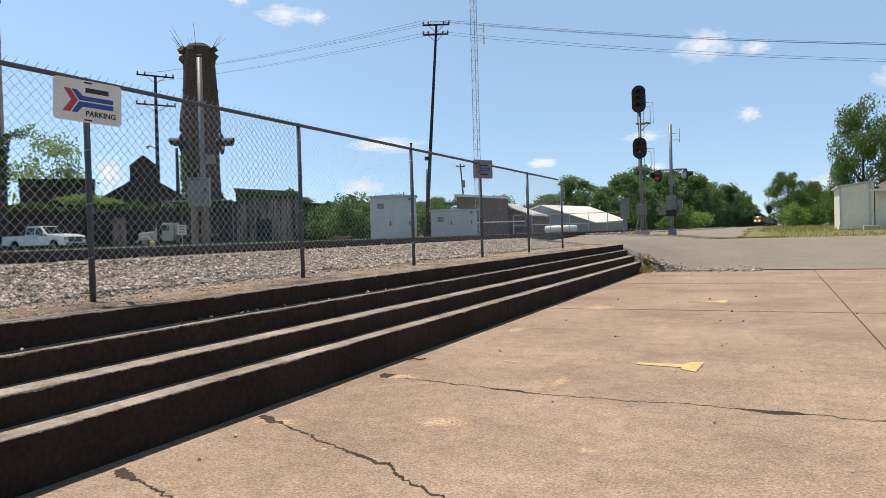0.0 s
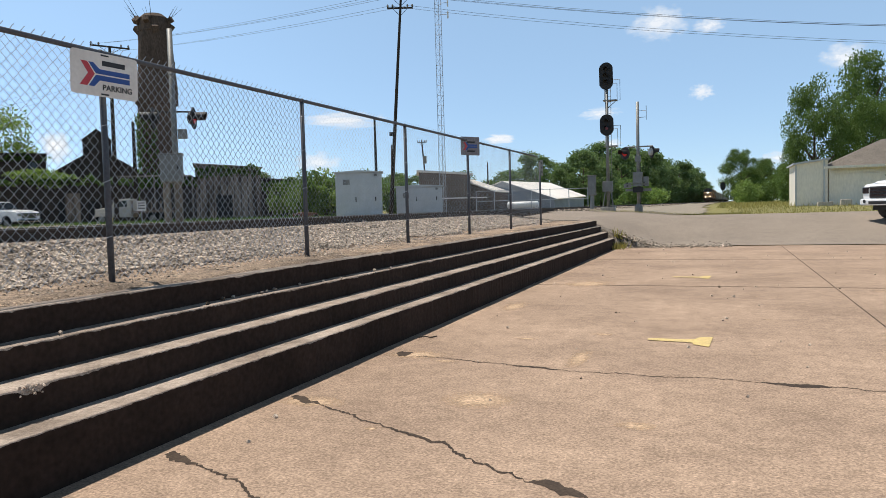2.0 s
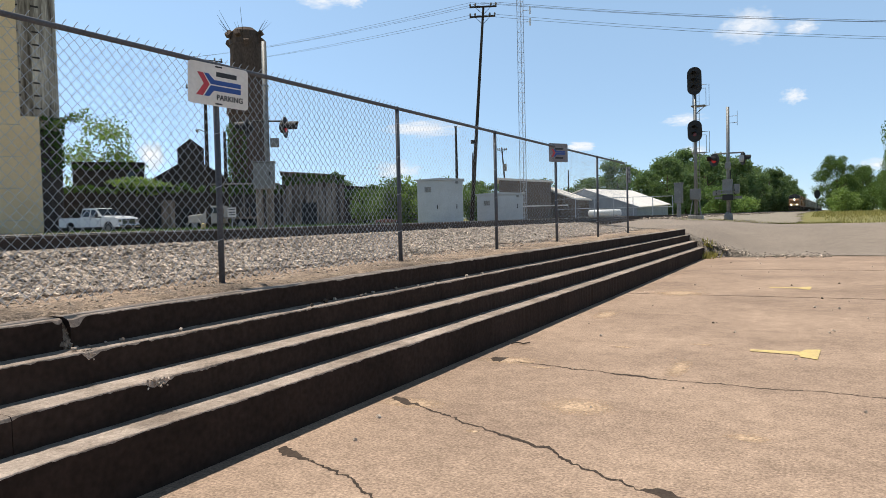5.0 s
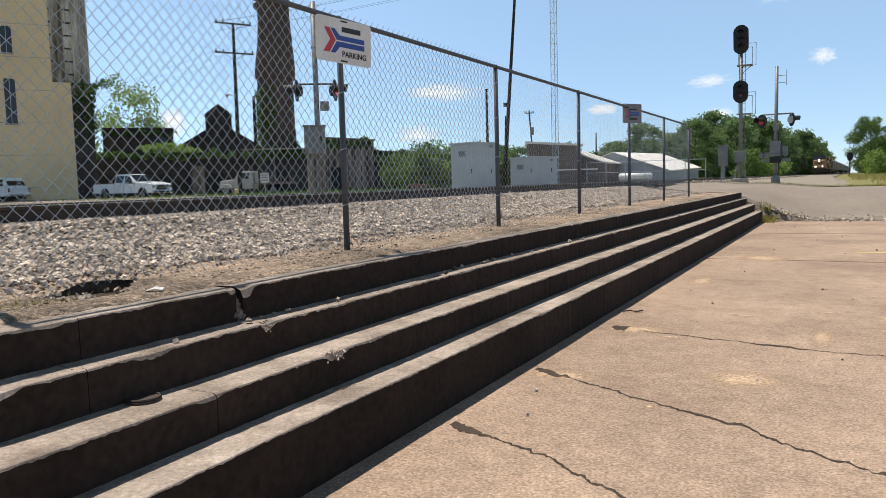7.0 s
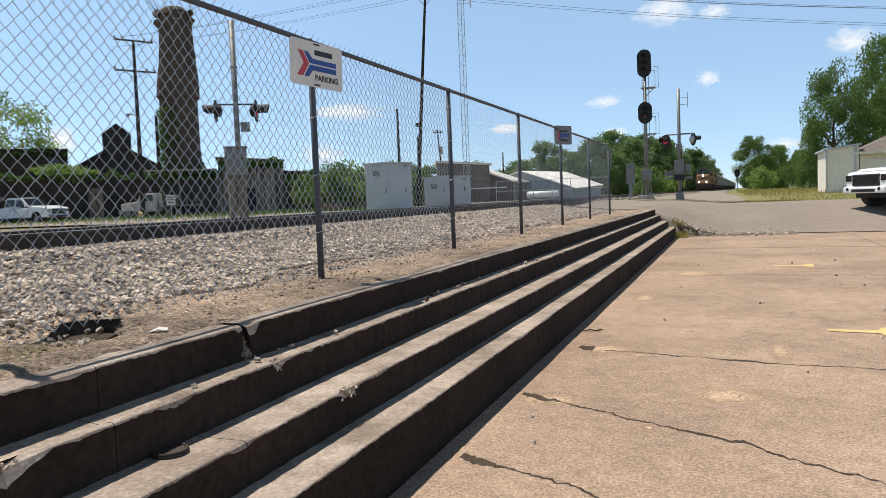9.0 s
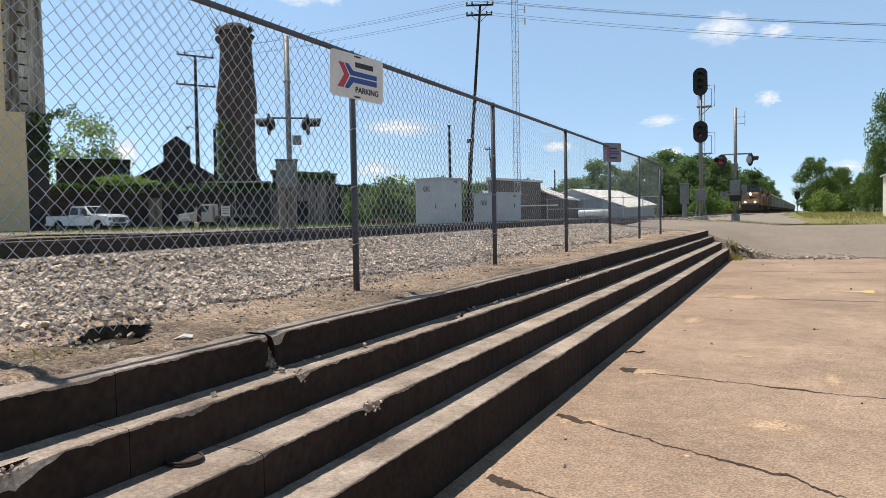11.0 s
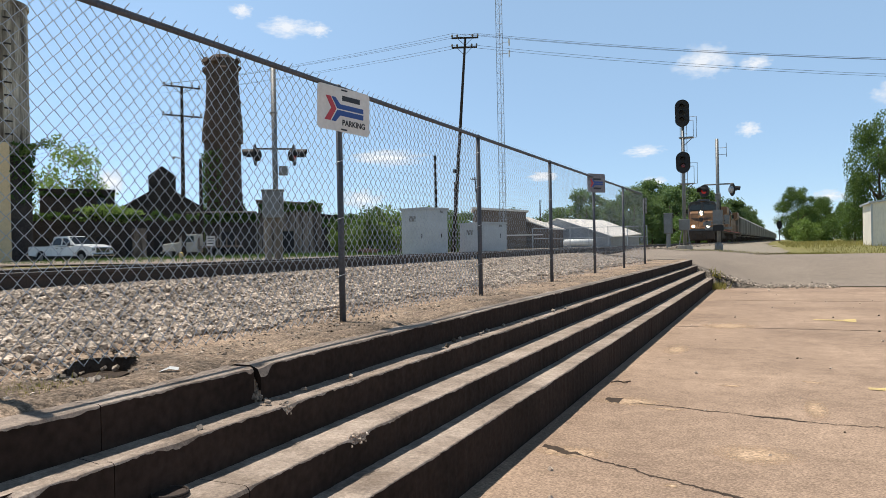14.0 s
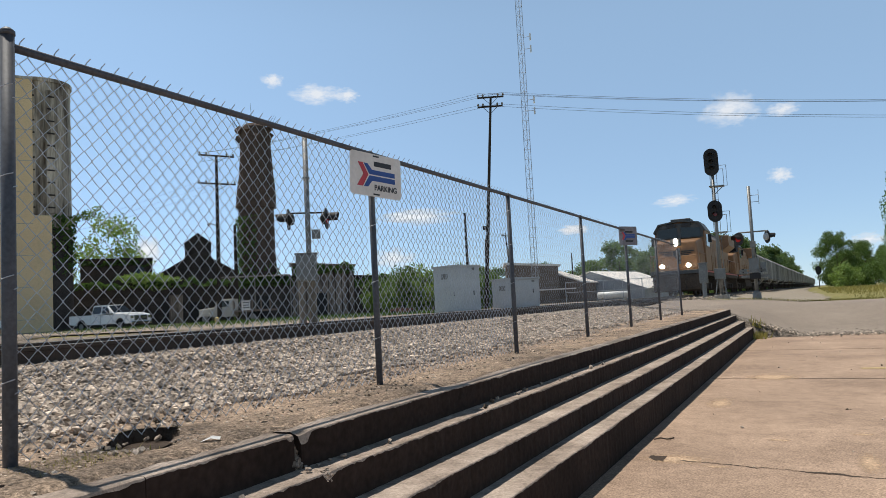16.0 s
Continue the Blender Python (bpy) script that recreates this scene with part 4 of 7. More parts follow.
def build_signal():
    s = thing("railway_signal", "tall black two-headed railway signal mast with ladder", "railway signal", pose(-5.66, 40.0, 1.12))
    part("mast", Geo().tube([(0, 0, 0), (0, 0, 6.6)], [0.09, 0.07], 12), ALU, s, smooth=True)
    part("base", Geo().box(-0.35, 0.35, -0.35, 0.35, -0.3, 0.15), CONC, s, bevel=0.02)
    for z, h, lens in ((7.0, 1.42, 3), (4.45, 1.12, 2)):
        out = []
        for k in range(24):
            a = 2 * math.pi * k / 24
            out.append((0.36 * math.cos(a), (h / 2 - 0.36) * (1 if math.sin(a) > 0 else -1) + 0.36 * math.sin(a)))
        g = Geo().prism([(u, v + z) for u, v in out], "y", -0.2, -0.17)
        head = part("backplate", g, BLACK, s, "oval black backplate")
        part("head", Geo().box(-0.16, 0.16, -0.17, 0.14, z - h / 2 + 0.18, z + h / 2 - 0.18), BLACK, s, bevel=0.03)
        for k in range(lens):
            lz = z + (lens - 1) * 0.17 - 0.34 * k
            lit = lens == 2 and k == 1
            part("lens", Geo().tube([(0, -0.22, lz), (0, -0.2, lz)], 0.09, 14), REDDIM if lit else BLACK, head)
            v, f = [], []
            for i in range(11):
                a = math.pi * i / 10
                v += [(0.12 * math.cos(a), -0.2, lz + 0.12 * math.sin(a)), (0.12 * math.cos(a), -0.48, lz + 0.12 * math.sin(a)), (0.128 * math.cos(a), -0.48, lz + 0.128 * math.sin(a)), (0.128 * math.cos(a), -0.2, lz + 0.128 * math.sin(a))]
                if i:
                    f += [(4 * i - 4 + q, 4 * i - 4 + (q + 1) % 4, 4 * i + (q + 1) % 4, 4 * i + q) for q in range(4)]
            part("visor", Geo().add(v, f), BLACK, head)
        pz = z - h / 2 - 0.55
        part("platform", Geo().box(-0.2, 0.5, -0.1, 0.45, pz, pz + 0.04), ALU, s, "grating platform")
        for x in (-0.18, 0.48):
            part("platform_rail", Geo().tube([(x, 0.42, pz), (x, 0.42, pz + 0.95)], 0.014, 6), ALU, s)
        part("platform_rail", Geo().tube([(-0.3, 0.42, pz + 0.95), (0.48, 0.42, pz + 0.95)], 0.014, 6), ALU, s)
        part("platform_brace", Geo().tube([(0, 0.1, pz - 0.4), (0.45, 0.2, pz)], 0.02, 6), ALU, s)
        part("side_hoop", Geo().tube([(0.3, 0.2, pz + 0.02), (0.66, 0.2, pz + 0.02), (0.66, 0.2, pz + 1.1), (0.3, 0.2, pz + 1.1)], 0.018, 6), ALU, s)
    for x in (-0.12, 0.16):
        part("ladder_rail", Geo().tube([(x, 0.3, 0), (x, 0.3, 6.6)], 0.014, 6), ALU, s)
    for k in range(21):
        part("ladder_rung", Geo().tube([(-0.12, 0.3, 0.3 + 0.3 * k), (0.16, 0.3, 0.3 + 0.3 * k)], 0.008, 5), ALU, s)
    part("equipment_box", Geo().box(-0.26, 0.26, -0.3, 0.0, 0.95, 1.5), ALU, s, "grey equipment box", bevel=0.015)
    for x in (-0.3, 0.3):
        part("stay", Geo().tube([(x, -0.15, 0), (0.3 * x, 0, 1.3)], 0.03, 6), ALU, s)
    c = thing("track_cabinet", "pale grey steel cabinet on a pedestal by the signal", "cabinet", pose(-6.4, 39.3, 1.1))
    part("body", Geo().box(-0.2, 0.2, -0.16, 0.16, 0.8, 1.8), ALU, c, bevel=0.02)
    part("cap", Geo().box(-0.23, 0.23, -0.19, 0.19, 1.8, 1.85), ALU, c, bevel=0.01)
    part("door", Geo().box(-0.17, 0.17, -0.175, -0.16, 0.86, 1.75), ALU, c)
    part("pedestal", Geo().tube([(0, 0, -0.3), (0, 0, 0.8)], 0.11, 10), ALU, c)


def build_far_signal():
    s = thing("trackside_signal", "small dark trackside signal head on a post beside the bushes", "railway signal", pose(-0.1, 178.0, 0.85))
    part("post", Geo().tube([(0, 0, 0), (0, 0, 3.4)], 0.09, 8), POST, s)
    out = [(0.55 * math.cos(a), 3.9 + (0.35 if math.sin(a) > 0 else -0.35) + 0.55 * math.sin(a)) for a in np.linspace(0, 6.283, 20, endpoint=False)]
    part("backplate", Geo().prism(out, "y", -0.1, -0.05), BLACK, s)
    part("head", Geo().box(-0.22, 0.22, -0.05, 0.3, 3.3, 4.5), BLACK, s, bevel=0.03)


def span(L, R, z):
    """A frame at L whose x runs to R and whose y runs away from the lot."""
    return pose(L[0], L[1], z, 0, 0, math.degrees(math.atan2(R[1] - L[1], R[0] - L[0]))), math.hypot(R[0] - L[0], R[1] - L[1])


def wall_ribs(parent, w, h, step, mat, y=-0.02):
    rib = Geo().box(-0.03, 0.03, y - 0.02, y, 0, h).mesh("rib", mat)
    for k in range(int(w / step)):
        part("rib", rib, None, parent, at=pose(step * (k + 0.5), 0, 0))


def build_relay_houses():
    for L, R, z, h, label in (((-24.3, 44.1), (-21.5, 45.4), 0.95, 3.05, "silver metal relay house with double doors beside the track"), ((-22.7, 50.4), (-19.5, 51.6), 0.95, 2.15, "low grey metal equipment house with flat roof")):
        m, w = span(L, R, z)
        s = thing("relay_house", label, "equipment house", m, group="relay houses")
        part("body", Geo().box(0, w, 0, 2.4, 0, h), ALUW, s, bevel=0.02)
        part("roof", Geo().prism([(-0.12, h), (w + 0.12, h), (w + 0.12, h + 0.06), (w / 2, h + 0.16), (-0.12, h + 0.06)], "y", -0.15, 2.55), ALUW, s)
        for a, b in ((0.25, w / 2 - 0.03), (w / 2 + 0.03, w - 0.25)):
            d = part("door", Geo().box(a, b, -0.03, 0, 0.15, h - 0.35), ALUW, s, bevel=0.005)
            part("handle", Geo().box(b - 0.2, b - 0.14, -0.08, -0.03, 1.1, 1.4), BLACK, d)
        part("vent", Geo().box(0.5, 0.95, -0.05, -0.03, h - 0.8, h - 0.45), ALU, s)
        part("lamp", Geo().box(w - 0.5, w - 0.3, -0.15, 0, h - 0.25, h - 0.1), ALU, s)
        part("base", Geo().box(-0.05, w + 0.05, -0.05, 2.45, -0.4, 0.0), CONC, s)


def utility_pole(name, x, y, z, h, lean, arms, label, turn, mat=WOODPOLE, r=0.17):
    s = thing(name, label, "utility pole", pose(x, y, z, 0, 0, turn))
    n = 10
    axis = [(lean * (k / n), 0, h * k / n - 0.3) for k in range(n + 1)]
    part("pole", Geo().tube(axis, [r * (1 - 0.45 * k / n) for k in range(n + 1)], 10), mat, s, smooth=True)
    for az, half in arms:
        cx = lean * az / h
        part("crossarm", Geo().box(cx - half, cx + half, -0.16, -0.05, az - 0.06, az + 0.06), mat, s)
        for k in (-1, -0.6, 0.6, 1):
            part("insulator", Geo().tube([(cx + half * k * 0.95, -0.1, az + 0.06), (cx + half * k * 0.95, -0.1, az + 0.16), (cx + half * k * 0.95, -0.1, az + 0.28)], [0.03, 0.09, 0.05], 8), GREYPOLE, s)
        for sg in (-1, 1):
            part("arm_brace", Geo().tube([(cx + sg * half * 0.6, -0.1, az), (cx, -0.1, az - 0.6)], 0.02, 5), mat, s)
    return s


def wire(name, a, b, sag, parent, r=0.011):
    a, b = Vector(a), Vector(b)
    pts = [a.lerp(b, k / 16) - Vector((0, 0, 4 * sag * (k / 16) * (1 - k / 16))) for k in range(17)]
    part(name, Geo().tube(pts, r, 4, caps=False), BLACK, parent)


def build_poles():
    P = utility_pole("utility_pole", -24.4, 53.0, 1.0, 17.0, 1.3, [(16.75, 1.05), (16.0, 1.0)], "tall dark leaning wooden utility pole with two crossarms", 22)
    part("lamp_bracket", Geo().box(0.1, 0.5, -0.12, 0.0, 6.2, 6.5), BLACK, P)
    part("guard", Geo().tube([(0.05, -0.2, 0), (0.25, -0.17, 5.5)], 0.05, 6), WOODPOLE, P)
    lines = thing("overhead_lines", "thin black overhead power lines on the poles", "power lines")
    for k, (dz, off) in enumerate(((0.35, -0.9), (0.3, 0.0), (0.3, 0.9), (-0.6, -0.8), (-0.6, 0.7))):
        top = (-23.2 + off * 0.93, 53.3 + off * 0.37, 17.75 + dz)
        wire("line", top, (60 + off, 70.0, 11.0 + dz * 1.6), 2.15, lines)
        wire("line", top, (-92 + off, 92.0, 28.6 + dz * 1.6), 0.5, lines)
    Q = utility_pole("utility_pole", -46.1, 47.0, 0.85, 14.6, 0.1, [(14.3, 1.5), (11.9, 1.6)], "weathered wooden utility pole with two crossarms", 60, r=0.2)
    part("street_lamp", Geo().tube([(0, 0, 8.3), (-0.5, 0, 8.5), (-0.75, 0, 8.35)], [0.04, 0.04, 0.16], 8), GREYPOLE, Q)
    for k, off in enumerate((-1.4, 0, 1.4)):
        wire("line", (-46.1 + off * 0.5, 47 + off * 0.86, 12.9), (-120, 60 + off, 14), 2, lines, 0.007)
    T = utility_pole("utility_pole", -29.7, 61.6, 0.9, 9.2, 0.0, [], "bare dark wooden pole behind the equipment house", 0, r=0.17)
    part("pole_cap", Geo().tube([(0, 0, 8.85), (0, 0, 8.95)], 0.14, 8), BLACK, T)
    U = utility_pole("utility_pole", -41.6, 104.0, 0.9, 11.3, -0.8, [(10.6, 0.7)], "distant leaning wooden pole with a transformer", 20)
    part("transformer", Geo().tube([(-0.4, -0.3, 7.4), (-0.4, -0.3, 8.5)], 0.3, 10), GREYPOLE, U)
    utility_pole("utility_pole", -36.5, 118.0, 0.9, 8.3, 0.0, [], "distant short wooden pole", 0)
    utility_pole("utility_pole", -48.3, 51.6, 0.9, 9.2, 0.0, [], "bare dark steel stub pole beside the rusty stack", 0, r=0.22)
    # lattice mast
    t = thing("radio_mast", "tall slender grey lattice radio mast", "radio mast", pose(-23.35, 62.0, 0.9, 0, 0, 14))
    H, W = 44.0, 0.32
    corner = [(W * math.cos(radians(a)), W * math.sin(radians(a))) for a in (90, 210, 330)]
    for cx, cy in corner:
        part("leg", Geo().tube([(cx, cy, 0), (cx, cy, H)], 0.026, 6), GALV, t)
    g = Geo()
    for k in range(50):
        z = k * H / 50
        for i in range(3):
            a, b = corner[i], corner[(i + 1) % 3]
            g.tube([(*a, z), (*b, z)], 0.012, 4)
            g.tube([(*a, z), (*b, z + H / 50)], 0.011, 4)
    part("lattice", g, GALV, t, kind="stuff", tidy=False)
    for z in (24.4, 23.3, 18.6, 17.6):
        part("antenna_arm", Geo().tube([(0.2, 0, z), (0.85, 0, z)], 0.025, 5), GALV, t)
        part("antenna", Geo().tube([(0.85, 0, z - 0.35), (0.85, 0, z + 0.3)], 0.07, 8), CLOUDB, t)
    part("foot", Geo().box(-0.7, 0.7, -0.7, 0.7, -0.4, 0.1), CONC, t)


# ---------------------------------------------------------------- plants
def crown_points(rng, lobes, per, R, H, base, flat=1.0):
    """Points near the skin of many lobes round a crown."""
    pts = []
    for k in range(lobes):
        a, u = rng.uniform(0, 6.283), rng.uniform(0, 1)
        prof = math.sin(math.pi * (0.12 + 0.8 * u)) ** 0.8
        r = R * prof * math.sqrt(rng.uniform(0.15, 1))
        c = np.array([r * math.cos(a), r * math.sin(a), base + H * u])
        s = R * rng.uniform(0.2, 0.42)
        d = rng.normal(size=(per, 3))
        d /= np.linalg.norm(d, axis=1)[:, None]
        pts.append(c + d * s * (rng.uniform(0.45, 1.08, (per, 1))) * (1, 1, 0.8 * flat))
    return np.concatenate(pts)


def tree_meshes(seed, h, R, base, leaf, lobes, per, mat, limbs=7):
    rng = np.random.default_rng(seed)
    rr = random.Random(seed)
    g = Geo()
    g.tube([(0, 0, -0.4), (0.05, 0, h * 0.12), (0.12, 0.05, h * 0.4), (0.1, -0.05, h * 0.75)], [h * 0.028, h * 0.021, h * 0.016, h * 0.005], 8)
    for k in range(limbs):
        a, z0 = rr.uniform(0, 6.28), h * rr.uniform(0.18, 0.6)
        L = R * rr.uniform(0.6, 0.95)
        g.tube([(0.1, 0, z0), (0.1 + L * 0.5 * math.cos(a), L * 0.5 * math.sin(a), z0 + L * 0.35), (0.1 + L * math.cos(a), L * math.sin(a), z0 + L * 0.75)], [h * 0.011, h * 0.007, h * 0.002], 5)
    trunk = g.mesh("trunk", BARK, True)
    pts = crown_points(rng, lobes, per, R, h - base, base)
    crown = Geo().leaves(pts, leaf, rng).mesh("crown", mat, tidy=False)
    return trunk, crown


def plant_tree(meshes, x, y, s, turn, label, group="", z=None):
    t = thing("tree", label, "tree", pose(x, y, ground_z(x, y) - 0.05 if z is None else z, 0, 0, turn), group=group)
    t.scale = s if isinstance(s, tuple) else (s, s, s)
    part("trunk", meshes[0], None, t)
    part("crown", meshes[1], None, t)
    return t


def build_trees():
    rng = random.Random(8)
    A = [tree_meshes(10 + k, 13, 4.6, 1.0, 0.26, 52, 140, LEAFFAR) for k in range(4)]
    B = [tree_meshes(30 + k, 13, 5.0, 0.8, 0.155, 64, 330, LEAF, 9) for k in range(3)]
    # woods along the far side of the track
    k = 0
    for y in np.arange(152, 560, 8.5):
        edge = -15.0 - 26 * max(0, 1 - (y - 128) / 170) ** 1.3
        for row in range(2 if 200 < y < 330 else 1):
            x = edge + bend(y) - row * 9 - rng.uniform(0, 4)
            s = rng.uniform(0.85, 1.4) * (0.64 + 0.36 * smooth01((y - 155) / 70)) * (1 - 0.36 * smooth01((y - 230) / 200))
            plant_tree(A[k % 4], x, y + rng.uniform(-3, 3), (s * 1.1, s * 1.1, s), rng.uniform(0, 360), "leafy green tree in the woods along the track", "woods along the track", 0.8)
            k += 1
    for x in np.arange(-112, -36, 5.2):
        s = rng.uniform(0.42, 0.72)
        plant_tree(A[k % 4], x, 168 + rng.uniform(-12, 12), (s * 1.5, s * 1.5, s), rng.uniform(0, 360), "distant tree behind the industrial yard", "distant woods", 0.8)
        k += 1
    for x in np.arange(-190, -70, 9):
        s = rng.uniform(0.5, 0.8)
        plant_tree(A[k % 4], x, 150 + (x + 190) * 0.1, (s * 1.3, s * 1.3, s), rng.uniform(0, 360), "distant tree behind the industrial yard", "distant woods", 0.8)
        k += 1
    # right of the track
    for x, y, s in ((3.7, 185, 0.9), (9.0, 190, 0.75), (6.0, 210, 0.7), (13.5, 186, 0.62)):
        plant_tree(B[k % 3], x, y, s, rng.uniform(0, 360), "round leafy tree on the grassy verge", "trees on the verge")
        k += 1
    for x, y, s in ((9.6, 124, 0.6), (12.4, 121, 1.25), (19.5, 123, 1.05), (25, 124, 1.15), (33, 120, 1.6), (43, 122, 1.7), (22, 140, 1.7)):
        plant_tree(B[k % 3], x, y, (s * 0.7, s * 0.7, s * 1.05), rng.uniform(0, 360), "tall leafy tree behind the cream shed", "tall trees behind the shed")
        k += 1
    for y in np.arange(240, 620, 22):
        plant_tree(A[k % 4], 6 + rng.uniform(0, 6) + (y - 240) * 0.01, y, rng.uniform(0.7, 0.95), rng.uniform(0, 360), "distant tree on the near side of the track", "far trees by the track", 0.8)
        k += 1
    # light tree and shrubs in the industrial yard
    C = tree_meshes(51, 9, 3.1, 2.3, 0.14, 62, 75, LEAFL)
    plant_tree(C, -69.48, 55.58, 1.25, 30, "light green young tree above the dark building")
    plant_tree(C, -60.5, 57.5, 0.42, 80, "light green sapling by the dark building")


def shrub(x, y, w, d, h, seed, mat, label, leaf=0.1, n=2600):
    rng = np.random.default_rng(seed)
    pts = crown_points(rng, 40, n // 40, 1.0, 1.0, 0.05)
    pts = pts * (w / 2, d / 2, h * 0.92)
    s = thing("shrub", label, "shrub", pose(x, y, ground_z(x, y)))
    for k in range(5):
        a = k * 1.256
        part("stem", Geo().tube([(0, 0, -0.1), (0.25 * w * math.cos(a), 0.25 * d * math.sin(a), 0.6 * h)], [0.04, 0.012], 5), BARK, s)
    part("foliage", Geo().leaves(pts, leaf, rng), mat, s, tidy=False)


def grass_field(name, n, where, h, seed, label, mat=GRASS):
    rng = random.Random(seed)
    g = Geo()
    v, f = [], []
    for k in range(n):
        x, y = where(rng)
        z = ground_z(x, y) - 0.08
        a, hh, w = rng.uniform(0, 6.28), h * rng.uniform(0.4, 1.2), h * 0.09
        dx, dy, bx, by = w * math.cos(a), w * math.sin(a), rng.gauss(0, 0.25) * hh, rng.gauss(0, 0.25) * hh
        o = len(v)
        v += [(x - dx, y - dy, z), (x + dx, y + dy, z), (x + bx, y + by, z + hh)]
        f.append((o, o + 1, o + 2))
    g.add(v, f)
    solid(name, g, mat, label, "grass", kind="stuff", tidy=False)


def build_plants():
    build_trees()
    shrub(4.7, 168, 5.6, 5, 4.6, 3, LEAFL, "bushy light green shrub on the verge", 0.2)
    shrub(9.6, 170, 6.5, 5, 4.4, 4, LEAF, "dense green shrub on the verge", 0.2)
    for k, (x, y, w, h) in enumerate(((-32.3, 54.2, 4.0, 3.4), (-31.0, 54.5, 4.5, 3.5), (-28.4, 55.8, 4.4, 3.4), (-26.4, 58.4, 3.0, 2.9), (-36.5, 58, 5, 3.0))):
        shrub(x, y, w, 3, h, 20 + k, LEAFL if k == 1 else LEAF, "thick green bush behind the track", 0.14, 3200)
    shrub(-14.5, 128, 7, 5, 4.2, 41, LEAF, "low green bush beyond the track", 0.2, 2600)
    shrub(-12.5, 150, 5, 4, 3.0, 42, LEAFL, "low green bush beyond the track", 0.2, 2200)
    grass_field("verge_grass", 9000, lambda r: (r.uniform(0.3, 34), 35.2 + 30 * r.random() ** 1.6), 0.17, 5, "dry yellow-green grass on the road verge")
    grass_field("verge_grass", 5000, lambda r: (r.uniform(-0.5, 12), r.uniform(60, 180)), 0.36, 6, "tall yellow-green grass beside the service track")
    grass_field("yard_grass", 9000, lambda r: (r.uniform(-48, -24), r.uniform(30, 58)), 0.28, 7, "green grass at the edge of the yard", IVY)
    grass_field("track_weeds", 1400, lambda r: (-4.2 + r.gauss(0, 1.6), 37.4 + r.gauss(0, 0.9)), 0.16, 8, "dry weeds beside the crossing signal")
    grass_field("road_edge_weeds", 3200, lambda r: (r.choice((-2.6, -1.9, -1.1, -0.2, 0.6)) + r.gauss(0, 0.45), 36.3 + abs(r.gauss(0, 0.8))), 0.12, 18, "low green weeds along the road's far edge", GRASS)
    grass_field("step_weeds", 330, lambda r: (-3.06 + r.gauss(0, 0.12), 23.9 + r.gauss(0, 0.3)), 0.27, 9, "tuft of dry weeds at the steps' end", DRYGRASS)
    grass_field("moss_patch", 2600, lambda r: (-4.4 + r.gauss(0, 0.1), 1.82 + r.gauss(0, 0.13)), 0.1, 10, "low dry weeds near the drain", DRYGRASS)


build_crossing_mast()
build_second_crossing_mast()
build_signal()
build_far_signal()
build_relay_houses()
build_poles()
build_plants()

# ---------------------------------------------------------------- buildings
def build_elevator():
    m, w = span((-63.0, 26.5), (-55.0, 38.2), 0.8)
    s = thing("grain_elevator", "pale yellow concrete elevator building with dark windows", "building", m)
    part("wall", Geo().box(0, w - 1.3, 0, 9, 0, 20.3), YELWALL, s)
    part("annex_wall", Geo().box(w - 1.3, w, 0.05, 1.4, 0, 9.4), YELWALL, s)
    for k in range(8):
        part("wall_joint", Geo().box(0, w - 1.3, -0.015, 0, 2.5 * k + 1.2, 2.5 * k + 1.25), CONC, s)
    for x in (w - 4.6, w - 8.4):
        for z, h in ((6.15, 3.4), (11.5, 2.0), (15.9, 2.0)):
            o = part("window", Geo().box(x, x + 0.75, -0.04, 0.02, z, z + h), GLASS, s, "dark tall window")
            part("sill", Geo().box(x - 0.08, x + 0.83, -0.12, 0, z - 0.12, z), CONC, o)
            part("mullion", Geo().box(x + 0.35, x + 0.4, -0.06, -0.04, z, z + h), CONC, o)
    part("roof", Geo().box(-0.2, w - 1.2, -0.1, 9.2, 20.3, 20.5), CONC, s)
    m2 = pose(-57.5, 38.97, 0.8)
    t = thing("concrete_silo", "streaked grey concrete silo with stained bands and ivy", "silo", m2)
    part("shell", Geo().tube([(0, 0, 0), (0, 0, 20.3)], 2.3, 36), SILO, t, smooth=False)
    # Slightly wider sleeve, darker than the shell, over the lower part.
    part("sooty_base", Geo().tube([(0, 0, 0), (0, 0, 8.4)], 2.36, 36), DARKWALL, t, "dark lower wall")
    part("rim", Geo().tube([(0, 0, 20.3), (0, 0, 20.6)], 2.42, 36), SILO, t)
    for k in range(9):
        part("band", Geo().tube([(0, 0, 2.3 * k + 1), (0, 0, 2.3 * k + 1.07)], 2.33, 36), SILO, t)
    for k in range(2):
        a = radians(-50 + 34 * k)
        for q in range(10):
            part("rung", Geo().box(2.4, 2.46, -0.28, 0.28, 10 + q, 10.12 + q), DARKWALL, t, at=pose(0, 0, 0, 0, 0, math.degrees(a)))
        part("chute", Geo().box(2.28, 2.4, -0.3, 0.3, 9.6, 19.6), SILO, t, at=pose(0, 0, 0, 0, 0, math.degrees(a)))
    rng = np.random.default_rng(77)
    pts = [(2.4 * math.cos(a) + rng.normal(0, 0.15), 2.4 * math.sin(a) + rng.normal(0, 0.15), z) for a, z in zip(rng.uniform(-0.3, 0.9, 700), 4.5 + 5.0 * rng.random(700) ** 0.8)]
    part("ivy", Geo().leaves(pts, 0.17, rng), IVY, t, "hanging green ivy", tidy=False)
    pts = [(2.5 + 3.0 * u * 0.55 + rng.normal(0, 0.12), 2.5 * u + rng.normal(0, 0.12), 8.6 + 1.9 * u - 1.4 * u * u * rng.random() + rng.normal(0, 0.12)) for u in rng.random(420)]
    part("ivy_branch", Geo().leaves(pts, 0.13, rng), LEAFL, t, "light green ivy branch reaching out", tidy=False)


